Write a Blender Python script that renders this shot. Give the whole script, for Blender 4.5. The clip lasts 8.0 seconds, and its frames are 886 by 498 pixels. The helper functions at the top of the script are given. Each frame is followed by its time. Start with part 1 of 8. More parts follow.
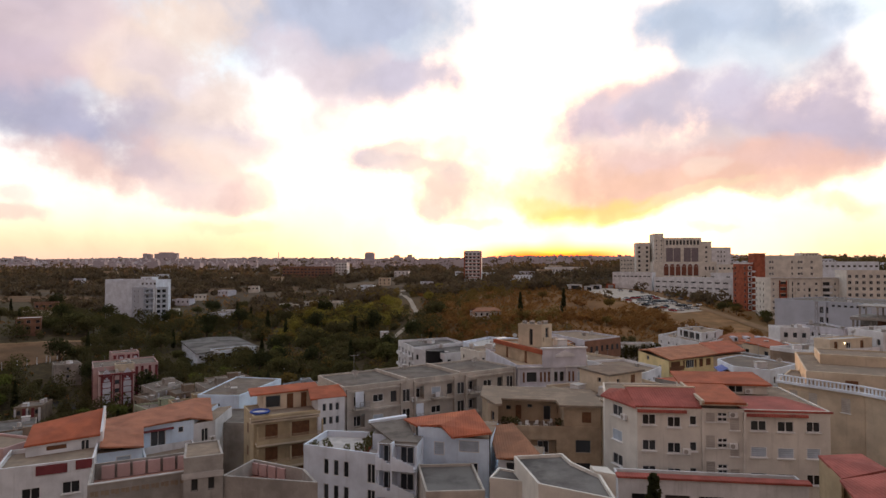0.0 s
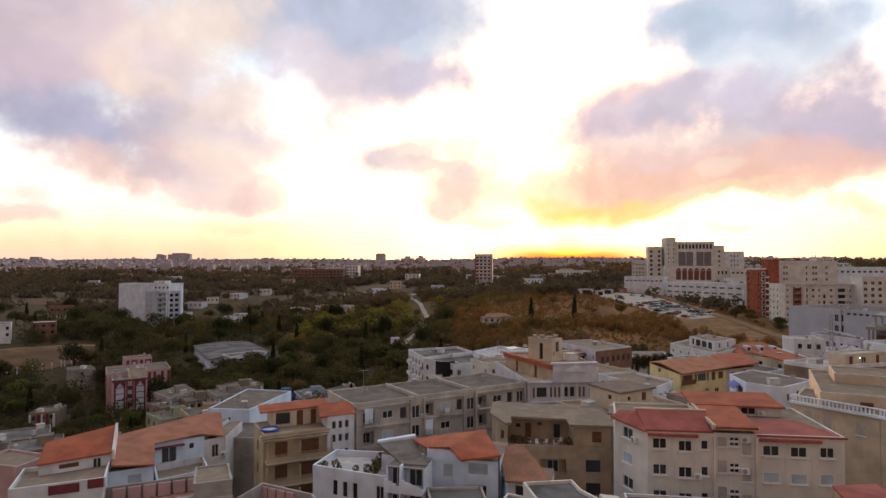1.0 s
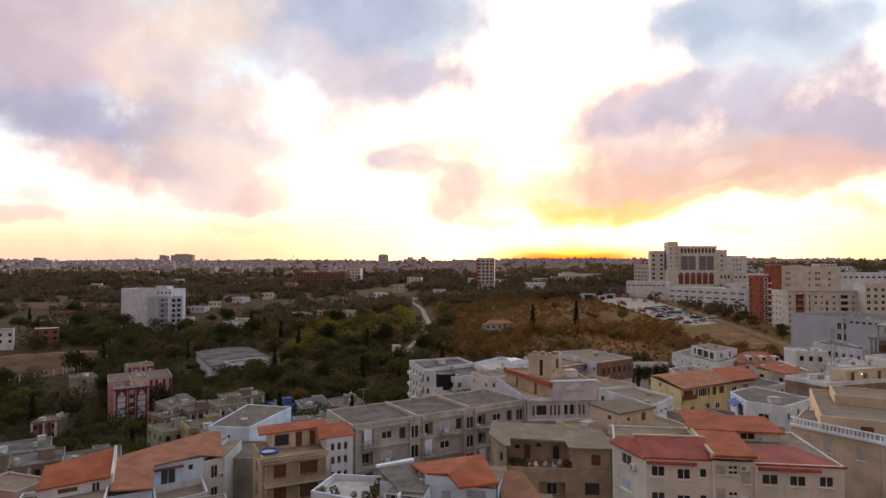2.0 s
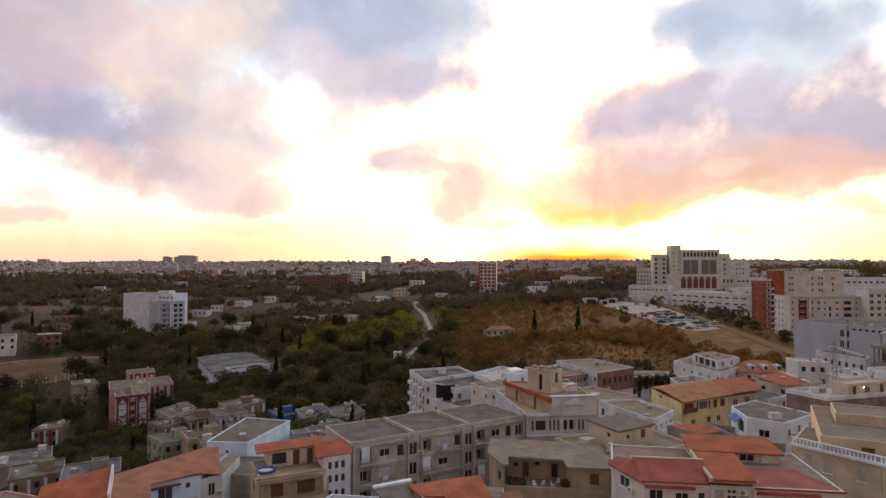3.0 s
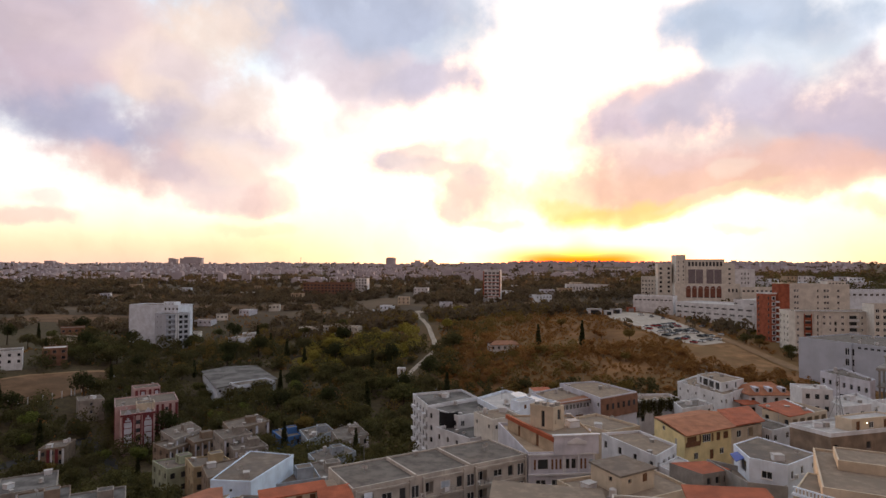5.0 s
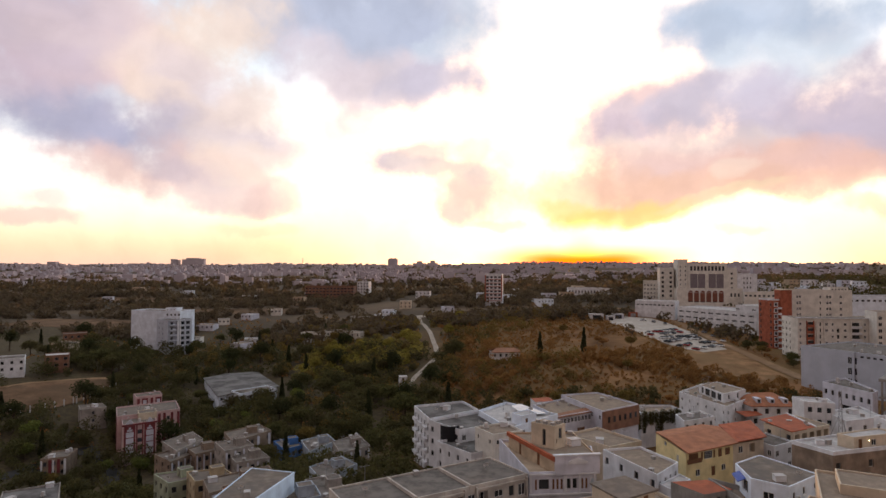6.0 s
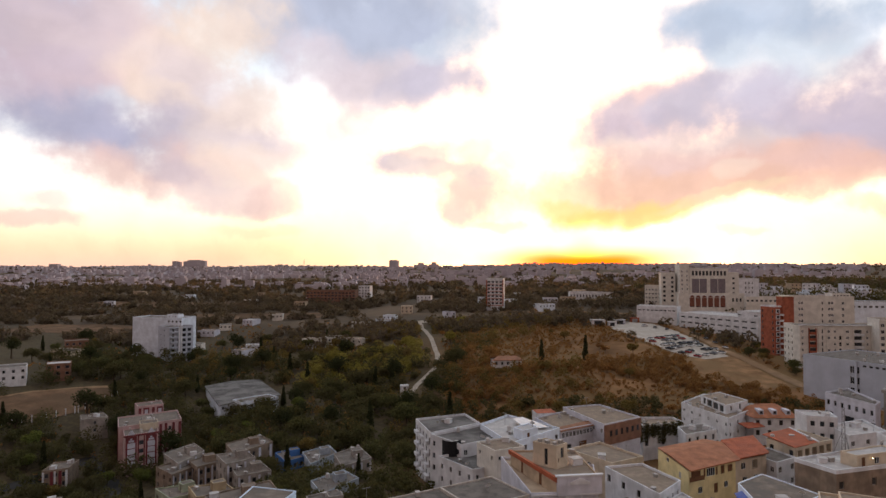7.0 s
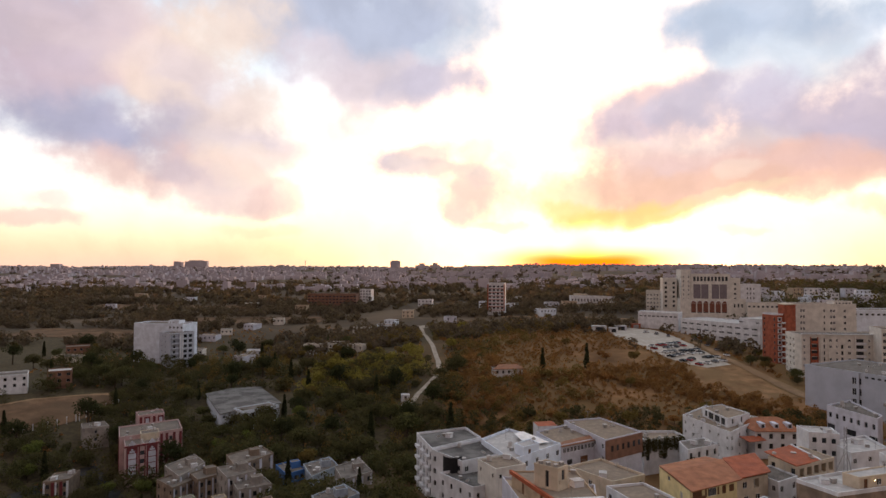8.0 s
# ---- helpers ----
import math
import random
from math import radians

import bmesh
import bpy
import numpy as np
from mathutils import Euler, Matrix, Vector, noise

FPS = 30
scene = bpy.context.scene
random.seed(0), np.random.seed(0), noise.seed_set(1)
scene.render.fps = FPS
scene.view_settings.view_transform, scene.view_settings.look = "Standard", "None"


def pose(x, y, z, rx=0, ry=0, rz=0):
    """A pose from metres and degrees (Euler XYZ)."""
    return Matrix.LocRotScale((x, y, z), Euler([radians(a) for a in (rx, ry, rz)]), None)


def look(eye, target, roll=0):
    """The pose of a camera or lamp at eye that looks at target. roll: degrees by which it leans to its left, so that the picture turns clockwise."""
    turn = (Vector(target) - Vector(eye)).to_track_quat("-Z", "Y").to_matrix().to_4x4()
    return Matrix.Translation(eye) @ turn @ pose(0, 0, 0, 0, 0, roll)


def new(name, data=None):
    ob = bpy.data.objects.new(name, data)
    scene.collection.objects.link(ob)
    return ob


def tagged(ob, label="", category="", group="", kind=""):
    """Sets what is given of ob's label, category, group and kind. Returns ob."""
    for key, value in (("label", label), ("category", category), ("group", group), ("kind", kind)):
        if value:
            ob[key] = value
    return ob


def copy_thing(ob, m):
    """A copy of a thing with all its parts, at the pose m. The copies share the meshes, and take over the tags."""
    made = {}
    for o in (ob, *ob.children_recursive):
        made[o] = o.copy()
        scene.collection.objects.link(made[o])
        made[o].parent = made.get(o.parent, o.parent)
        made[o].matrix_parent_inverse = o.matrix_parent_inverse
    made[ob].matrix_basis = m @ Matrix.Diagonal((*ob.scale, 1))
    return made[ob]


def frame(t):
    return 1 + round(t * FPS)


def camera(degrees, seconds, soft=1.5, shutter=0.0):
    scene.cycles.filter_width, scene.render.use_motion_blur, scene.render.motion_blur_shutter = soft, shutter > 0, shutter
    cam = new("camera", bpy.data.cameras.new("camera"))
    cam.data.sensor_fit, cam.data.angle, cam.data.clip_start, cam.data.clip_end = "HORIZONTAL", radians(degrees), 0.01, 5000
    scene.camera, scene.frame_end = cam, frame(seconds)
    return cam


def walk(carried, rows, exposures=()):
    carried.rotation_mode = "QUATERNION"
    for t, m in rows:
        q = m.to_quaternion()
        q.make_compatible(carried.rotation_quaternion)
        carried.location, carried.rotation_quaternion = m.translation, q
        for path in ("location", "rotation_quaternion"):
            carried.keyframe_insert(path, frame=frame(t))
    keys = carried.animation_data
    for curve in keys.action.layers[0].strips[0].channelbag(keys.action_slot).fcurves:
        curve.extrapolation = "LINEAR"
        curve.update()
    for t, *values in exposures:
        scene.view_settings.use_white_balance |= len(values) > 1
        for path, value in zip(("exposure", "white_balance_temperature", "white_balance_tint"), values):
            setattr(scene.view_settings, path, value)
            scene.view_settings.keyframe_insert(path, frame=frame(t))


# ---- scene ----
cam = camera(71.9, 8.0)
PATH = [
    (0, (1.592, 0.836, 32.79), (1.589, 2.836, 32.835), 0.0),
    (0.5, (1.668, 0.84, 33.671), (1.643, 2.839, 33.716), 0.1),
    (1, (1.79, 0.92, 35.136), (1.751, 2.919, 35.183), 0.1),
    (1.5, (1.969, 0.847, 36.761), (1.925, 2.846, 36.808), 0.1),
    (3, (2.972, 1.24, 40.359), (2.915, 3.239, 40.41), 0.1),
    (3.5, (3.085, 1.209, 41.838), (3.023, 3.208, 41.889), 0.1),
    (4, (3.121, 0.832, 43.526), (3.056, 2.831, 43.579), 0.1),
    (4.5, (3.232, 0.705, 45.216), (3.163, 2.703, 45.269), 0.1),
    (6, (3.555, 0.732, 50.075), (3.476, 2.73, 50.129), 0.1),
    (6.5, (3.598, 0.693, 51.713), (3.516, 2.69, 51.769), 0.0),
    (7, (3.528, 0.827, 53.327), (3.445, 2.825, 53.384), 0.0),
    (7.5, (3.516, 0.8, 55.195), (3.432, 2.797, 55.252), 0.1),
    (8, (3.531, 0.947, 57.142), (3.444, 2.944, 57.199), 0.1),
]
walk(cam, [(t, look(eye, target, roll)) for t, eye, target, roll in PATH], [(0.0, 0.09, 7300, 17), (8.0, 0.09, 7300, 17)])


# ---- world, sun, exposure ----
SUN_AZ, SUN_EL = 10.6, 1.6          # degrees right of straight ahead (+y), above the horizon
scene.view_settings.exposure = 0.0


def link(tree, a, b):
    tree.links.new(a, b)


def math_node(tree, op, a, b=None, c=None, clamp=False):
    n = tree.nodes.new("ShaderNodeMath")
    n.operation, n.use_clamp = op, clamp
    for k, v in enumerate((a, b, c)):
        if v is None:
            continue
        if isinstance(v, (int, float)):
            n.inputs[k].default_value = v
        else:
            tree.links.new(v, n.inputs[k])
    return n.outputs[0]


def mix_colour(tree, f, a, b, mode="MIX"):
    n = tree.nodes.new("ShaderNodeMix")
    n.data_type, n.blend_type, n.clamp_factor = "RGBA", mode, True
    for k, v in ((0, f), (6, a), (7, b)):
        if isinstance(v, (int, float)):
            n.inputs[k].default_value = v
        elif isinstance(v, tuple):
            n.inputs[k].default_value = (*v, 1)
        else:
            tree.links.new(v, n.inputs[k])
    return n.outputs[2]


def smooth(tree, v, lo, hi, to0=0.0, to1=1.0):
    n = tree.nodes.new("ShaderNodeMapRange")
    n.interpolation_type = "SMOOTHSTEP"
    n.inputs["From Min"].default_value, n.inputs["From Max"].default_value = lo, hi
    n.inputs["To Min"].default_value, n.inputs["To Max"].default_value = to0, to1
    tree.links.new(v, n.inputs["Value"])
    return n.outputs[0]


def noise_node(tree, vec, scale, detail=4.0, rough=0.55):
    n = tree.nodes.new("ShaderNodeTexNoise")
    n.inputs["Scale"].default_value, n.inputs["Detail"].default_value, n.inputs["Roughness"].default_value = scale, detail, rough
    if vec is not None:
        tree.links.new(vec, n.inputs["Vector"])
    return n


def build_sky():
    world = bpy.data.worlds.new("evening_sky")
    scene.world = world
    world.use_nodes = True
    t = world.node_tree
    t.nodes.clear()
    N = t.nodes.new
    coord = N("ShaderNodeTexCoord").outputs["Generated"]
    sep = N("ShaderNodeSeparateXYZ")
    link(t, coord, sep.inputs[0])
    az = math_node(t, "ARCTAN2", sep.outputs[0], sep.outputs[1])
    el = math_node(t, "ARCSINE", sep.outputs[2])
    flat = N("ShaderNodeCombineXYZ")
    link(t, az, flat.inputs[0])
    link(t, el, flat.inputs[1])
    # slow swirls bend the banks, a finer noise frays their edges
    swirl = noise_node(t, coord, 4.5, 3.0, 0.5)
    fray = noise_node(t, coord, 12.0, 5.0, 0.55)
    bent = N("ShaderNodeVectorMath")
    bent.operation = "MULTIPLY_ADD"
    link(t, swirl.outputs["Color"], bent.inputs[0])
    bent.inputs[1].default_value = (0.08, 0.05, 0.0)
    link(t, flat.outputs[0], bent.inputs[2])
    frayed = N("ShaderNodeVectorMath")
    frayed.operation = "MULTIPLY_ADD"
    link(t, fray.outputs["Color"], frayed.inputs[0])
    frayed.inputs[1].default_value = (0.085, 0.055, 0.0)
    link(t, bent.outputs[0], frayed.inputs[2])
    # cloud banks: azimuth, elevation, half-width, half-height (degrees), lean, weight, tint
    tint = {"blue": (0.435, 0.582, 0.784), "haze": (0.633, 0.776, 0.931), "ash": (0.523, 0.509, 0.63), "slate": (0.404, 0.441, 0.617), "steel": (0.424, 0.521, 0.708), "lilac": (0.57, 0.582, 0.738), "pearl": (0.673, 0.641, 0.738), "shell": (0.757, 0.689, 0.708), "rose": (0.771, 0.595, 0.583), "blush": (0.757, 0.582, 0.583), "cream": (0.861, 0.761, 0.694), "peach": (0.846, 0.582, 0.473), "ember": (0.786, 0.533, 0.473), "dusk": (0.511, 0.486, 0.623), "mauve": (0.546, 0.492, 0.617), "gold": (0.885, 0.807, 0.558), "flame": (0.885, 0.732, 0.265), "white": (0.885, 0.935, 0.966)}
    high_cloud = [(25.2, 20.5, 8.4, 3.5, 0, 0.9, "blue"), (21.4, 19.6, 3.7, 2.0, 0, 0.7, "blue"), (30.8, 18.5, 4.4, 2.2, 5, 0.7, "blue"), (25.6, 16.1, 4.4, 2.4, 0, 0.8, "haze"), (29.6, 16.0, 3.7, 1.8, 0, 0.6, "haze"), (28.0, 14.5, 3.0, 1.4, 0, 0.5, "haze"), (11.6, 16.6, 2.3, 1.3, 0, 0.35, "haze"), (-17.7, 22.9, 8.5, 3.1, -8, 0.75, "ash"), (-10.6, 21.4, 12.5, 4.5, -6, 0.95, "steel"), (-3.1, 22.8, 5.8, 2.9, 0, 0.8, "steel"), (-13.7, 18.2, 4.6, 2.3, -20, 0.7, "pearl"), (-8.5, 16.5, 5.2, 2.4, 0, 0.75, "pearl"), (-1.8, 17.2, 4.1, 2.1, 8, 0.9, "lilac"), (-5.3, 16.1, 3.7, 1.6, 0, 0.6, "lilac"), (-1.5, 20.1, 3.7, 1.2, 10, 0.5, "haze"), (1.7, 22.3, 4.2, 3.2, 0, 0.4, "haze")]
    left_cloud = [(-34.8, 17.8, 11.3, 6.0, -10, 1.0, "mauve"), (-29.2, 17.5, 6.6, 5.2, -40, 0.7, "shell"), (-32.5, 17.4, 7.1, 3.2, -10, 0.5, "rose"), (-36.0, 18.8, 6.3, 3.1, 0, 0.6, "ash"), (-24.8, 19.0, 3.7, 6.8, -55, 0.8, "cream"), (-22.5, 14.6, 4.3, 3.5, -35, 0.6, "shell"), (-35.9, 13.9, 5.9, 2.6, 0, 0.7, "mauve"), (-24.3, 15.4, 5.6, 2.9, -30, 0.6, "pearl"), (-31.0, 13.5, 2.6, 1.3, 10, 0.6, "haze"), (-27.5, 15.0, 4.1, 1.2, -15, 0.5, "cream"), (-36.9, 10.4, 3.1, 1.0, -6, 0.6, "haze"), (-30.8, 10.4, 7.5, 3.1, -6, 1.0, "slate"), (-24.8, 11.4, 6.1, 2.9, -14, 0.8, "ash"), (-33.6, 11.4, 4.5, 1.6, 0, 0.7, "slate"), (-21.1, 13.3, 2.9, 4.0, -50, 0.5, "cream"), (-19.8, 10.5, 3.7, 1.8, -10, 0.6, "pearl")]
    under_cloud = [(-29.7, 7.7, 5.7, 1.8, -12, 0.85, "rose"), (-24.7, 8.0, 5.6, 2.2, -14, 0.8, "rose"), (-26.5, 8.4, 4.1, 1.4, -10, 0.6, "ash"), (-23.1, 6.2, 4.7, 1.2, -5, 0.6, "shell"), (-18.3, 6.1, 2.1, 1.2, 12, 0.6, "rose"), (-20.5, 9.0, 3.4, 1.8, -10, 0.6, "cream"), (-36.4, 3.5, 3.1, 0.6, 0, 0.7, "rose"), (-35.7, 4.9, 1.6, 0.7, -12, 0.6, "shell"), (-19.5, 3.3, 3.4, 0.5, 0, 0.5, "gold"), (-12.9, 12.4, 2.1, 1.5, 10, 0.55, "pearl"), (-10.3, 13.2, 2.3, 1.4, -10, 0.45, "shell"), (-6.8, 9.4, 2.0, 1.6, 10, 0.95, "pearl"), (-6.8, 9.1, 1.2, 0.5, 0, 0.5, "mauve"), (-4.3, 10.1, 2.8, 1.5, 20, 0.85, "shell"), (-3.6, 8.8, 4.7, 0.9, -3, 0.85, "shell"), (0.4, 10.0, 1.8, 1.5, 0, 0.6, "cream")]
    mid_cloud = [(1.0, 6.6, 4.2, 2.5, -12, 0.85, "cream"), (0.3, 6.0, 2.6, 1.8, 0, 0.55, "rose"), (1.6, 7.8, 1.9, 1.0, 0, 0.4, "shell"), (3.7, 9.5, 1.1, 0.5, 0, 0.4, "cream"), (2.7, 3.6, 2.1, 0.4, 0, 0.5, "gold"), (24.1, 2.7, 1.2, 0.3, 0, 0.4, "gold"), (33.0, 5.0, 2.3, 0.6, -8, 0.6, "peach")]
    right_cloud = [(17.0, 13.8, 6.3, 2.1, 8, 0.85, "mauve"), (21.8, 13.9, 4.2, 1.9, 0, 0.85, "lilac"), (25.9, 13.4, 3.1, 1.9, 12, 0.85, "lilac"), (12.5, 12.9, 3.5, 1.6, 20, 0.55, "lilac"), (16.9, 11.7, 5.8, 1.8, 0, 0.6, "mauve"), (28.0, 10.7, 6.8, 2.9, 0, 0.95, "dusk"), (33.5, 11.6, 2.9, 3.7, 20, 0.95, "dusk"), (31.8, 9.4, 4.8, 2.2, 6, 0.85, "dusk"), (21.6, 11.8, 5.5, 2.0, 0, 0.5, "lilac"), (19.3, 9.8, 6.6, 2.3, 0, 0.8, "shell"), (12.5, 10.4, 3.0, 1.3, 10, 0.4, "cream")]
    sunny_cloud = [(15.5, 8.1, 6.4, 2.5, 4, 0.85, "rose"), (21.1, 8.0, 6.5, 2.2, 4, 0.75, "blush"), (27.1, 8.1, 6.4, 1.9, 4, 0.65, "ember"), (31.4, 7.3, 4.4, 1.4, 8, 0.65, "ember"), (28.7, 6.7, 5.0, 0.8, 6, 0.5, "peach"), (18.3, 6.2, 6.7, 1.7, 6, 0.75, "peach"), (12.0, 6.7, 5.6, 2.2, -4, 0.7, "peach"), (8.4, 5.8, 3.6, 1.5, -6, 0.6, "gold"), (13.5, 4.6, 5.5, 1.0, 6, 0.8, "flame"), (10.0, 5.1, 3.1, 0.8, -8, 0.6, "flame"), (22.0, 6.0, 4.1, 0.5, 10, 0.5, "gold"), (23.3, 8.2, 1.2, 0.8, 0, 0.5, "cream")]
    # angle from the sun
    sun_way = Vector((math.sin(radians(SUN_AZ)) * math.cos(radians(SUN_EL)), math.cos(radians(SUN_AZ)) * math.cos(radians(SUN_EL)), math.sin(radians(SUN_EL))))
    dot = N("ShaderNodeVectorMath")
    dot.operation = "DOT_PRODUCT"
    link(t, coord, dot.inputs[0])
    dot.inputs[1].default_value = sun_way
    ang = math_node(t, "ARCCOSINE", math_node(t, "MINIMUM", dot.outputs["Value"], 0.99999))
    # clear sky
    nish = N("ShaderNodeTexSky")
    nish.sky_type, nish.sun_disc = "NISHITA", False
    nish.sun_elevation, nish.sun_rotation = radians(SUN_EL), radians(SUN_AZ)
    up = smooth(t, el, 0.08, 0.36)
    side = smooth(t, ang, 0.16, 0.62)
    clear = mix_colour(t, math_node(t, "MULTIPLY", up, side), mix_colour(t, smooth(t, ang, 0.12, 0.75), (2.6, 1.75, 1.12), (1.22, 1.18, 1.12)), (0.66, 0.92, 1.14))
    low = smooth(t, el, 0.0, 0.13, 1.0, 0.0)
    clear = mix_colour(t, math_node(t, "MULTIPLY", low, smooth(t, ang, 0.10, 0.5)), clear, (1.02, 0.80, 0.52))
    hor = smooth(t, el, -0.01, 0.075, 1.0, 0.0)
    clear = mix_colour(t, math_node(t, "MULTIPLY", hor, smooth(t, ang, 0.25, 0.75)), clear, (0.95, 0.64, 0.53))
    behind = smooth(t, ang, 1.1, 2.2)
    clear = mix_colour(t, behind, clear, (0.41, 0.335, 0.335))
    clear = mix_colour(t, 0.05, clear, nish.outputs[0], "ADD")
    # the banks before it; beside and behind, loose cloud of the same kind
    wisp = math_node(t, "MULTIPLY", math_node(t, "SUBTRACT", noise_node(t, coord, 10.0, 6.0, 0.55).outputs["Fac"], 0.5), 1.5)
    sky = clear
    for a, e, w, h, lean, weight, hue in high_cloud + left_cloud + under_cloud + mid_cloud + right_cloud + sunny_cloud:
        m = N("ShaderNodeMapping")
        m.vector_type = "TEXTURE"
        m.inputs["Location"].default_value = (radians(a) + 0.0825, radians(e) + 0.0525, 0)
        m.inputs["Rotation"].default_value = (0, 0, radians(lean))
        m.inputs["Scale"].default_value = (radians(w) * 1.55, radians(h) * 1.55, 1)
        link(t, frayed.outputs[0], m.inputs["Vector"])
        g = N("ShaderNodeTexGradient")
        g.gradient_type = "SPHERICAL"
        link(t, m.outputs[0], g.inputs["Vector"])
        v = math_node(t, "ADD", g.outputs["Fac"], math_node(t, "MULTIPLY", wisp, smooth(t, g.outputs["Fac"], 0.0, 0.3)))
        sky = mix_colour(t, smooth(t, v, 0.0, 0.66, 0.0, weight), sky, tint[hue])
    billow = smooth(t, noise_node(t, frayed.outputs[0], 9.0, 5.0, 0.55).outputs["Fac"], 0.3, 0.7, 0.93, 1.09)
    sky = mix_colour(t, 1.0, sky, billow, "MULTIPLY")
    loose = noise_node(t, coord, 2.2, 6.0, 0.6)
    away = smooth(t, math_node(t, "ABSOLUTE", az), 0.72, 1.1)
    high = smooth(t, el, 0.46, 0.7)
    rest = math_node(t, "MULTIPLY", math_node(t, "MAXIMUM", away, high), smooth(t, loose.outputs["Fac"], 0.42, 0.68))
    cloud = mix_colour(t, behind, (0.62, 0.56, 0.60), (0.35, 0.295, 0.315))
    sky = mix_colour(t, math_node(t, "MULTIPLY", rest, 0.75), sky, cloud)
    # the glow round the sun
    glow = math_node(t, "POWER", smooth(t, ang, 0.0, 0.06, 1.0, 0.0), 2.0)
    sky = mix_colour(t, glow, sky, (14.0, 6.0, 0.9))
    rim = math_node(t, "MULTIPLY", smooth(t, ang, 0.05, 0.20, 1.0, 0.0), smooth(t, el, 0.009, 0.040, 1.0, 0.0))
    sky = mix_colour(t, rim, sky, (4.0, 0.42, 0.02))
    ground_side = smooth(t, el, -0.06, -0.01, 1.0, 0.0)
    sky = mix_colour(t, ground_side, sky, (0.10, 0.08, 0.07))
    bg = N("ShaderNodeBackground")
    bg.inputs["Strength"].default_value = 1.0
    link(t, sky, bg.inputs["Color"])
    out = N("ShaderNodeOutputWorld")
    link(t, bg.outputs[0], out.inputs["Surface"])
    return sun_way


SUN_WAY = build_sky()
sun = new("sun", bpy.data.lights.new("sun", "SUN"))
sun.data.energy, sun.data.angle, sun.data.color = 2.2, radians(0.6), (1.0, 0.50, 0.20)
sun.matrix_world = look(SUN_WAY * 100, (0, 0, 0))


# ---- materials ----
def surface(name, colour, rough=0.8, var=0.18, scale=0.6, streak=0.0, bump=0.15, fine=9.0, metal=0.0, second=None, spread=(0.4, 0.62), spec=0.3):
    """A weathered surface: blotches at one scale, grain at another, rain streaks, fine relief."""
    m = bpy.data.materials.new(name)
    m.use_nodes = True
    t = m.node_tree
    b = t.nodes["Principled BSDF"]
    co = t.nodes.new("ShaderNodeNewGeometry").outputs["Position"]
    info = t.nodes.new("ShaderNodeObjectInfo").outputs["Random"]
    big = noise_node(t, co, scale, 5.0).outputs["Fac"]
    small = noise_node(t, co, fine, 4.0, 0.65).outputs["Fac"]
    dark = tuple(c * (1 - 1.6 * var) for c in colour)
    pale = tuple(min(1, c * (1 + 0.55 * var)) for c in colour)
    col = mix_colour(t, smooth(t, big, 0.3, 0.72), dark, pale)
    if second:
        col = mix_colour(t, smooth(t, noise_node(t, co, scale * 0.45, 6.0, 0.62).outputs["Fac"], *spread), col, second)
    if streak:
        mp = t.nodes.new("ShaderNodeMapping")
        mp.inputs["Scale"].default_value = (2.2, 2.2, 0.16)
        link(t, co, mp.inputs["Vector"])
        run = smooth(t, noise_node(t, mp.outputs[0], 1.0, 5.0, 0.6).outputs["Fac"], 0.52, 0.78)
        col = mix_colour(t, math_node(t, "MULTIPLY", run, streak), col, tuple(c * 0.42 for c in colour))
    col = mix_colour(t, math_node(t, "MULTIPLY", smooth(t, small, 0.35, 0.75), var * 1.2), col, tuple(c * 0.5 for c in colour))
    col = mix_colour(t, math_node(t, "MULTIPLY", info, 0.10), col, tuple(c * 0.6 for c in colour))
    link(t, col, b.inputs["Base Color"])
    link(t, smooth(t, small, 0.2, 0.8, max(0.05, rough - 0.12), min(1, rough + 0.1)), b.inputs["Roughness"])
    b.inputs["Metallic"].default_value = metal
    b.inputs["Specular IOR Level"].default_value = spec
    if bump:
        bp = t.nodes.new("ShaderNodeBump")
        bp.inputs["Strength"].default_value, bp.inputs["Distance"].default_value = bump, 0.05
        link(t, small, bp.inputs["Height"])
        link(t, bp.outputs[0], b.inputs["Normal"])
    return m


def leafy(name, colour, other):
    """Foliage: each spray of leaves has its own tone."""
    m = bpy.data.materials.new(name)
    m.use_nodes = True
    t = m.node_tree
    b = t.nodes["Principled BSDF"]
    geo = t.nodes.new("ShaderNodeNewGeometry")
    info = t.nodes.new("ShaderNodeObjectInfo").outputs["Random"]
    col = mix_colour(t, geo.outputs["Random Per Island"], tuple(c * 0.55 for c in colour), tuple(c * 1.35 for c in colour))
    col = mix_colour(t, math_node(t, "MULTIPLY", info, 0.75), col, other)
    patch = noise_node(t, geo.outputs["Position"], 0.035, 4.0).outputs["Fac"]
    col = mix_colour(t, smooth(t, patch, 0.42, 0.68, 0.0, 0.6), col, other)
    link(t, col, b.inputs["Base Color"])
    b.inputs["Roughness"].default_value = 0.75
    b.inputs["Specular IOR Level"].default_value = 0.03
    # light passes through thin leaves
    thin = t.nodes.new("ShaderNodeBsdfTranslucent")
    link(t, mix_colour(t, 1.0, col, (1.5, 1.25, 0.8), "MULTIPLY"), thin.inputs["Color"])
    both = t.nodes.new("ShaderNodeMixShader")
    both.inputs[0].default_value = 0.4
    link(t, b.outputs[0], both.inputs[1])
    link(t, thin.outputs[0], both.inputs[2])
    link(t, both.outputs[0], t.nodes["Material Output"].inputs["Surface"])
    return m


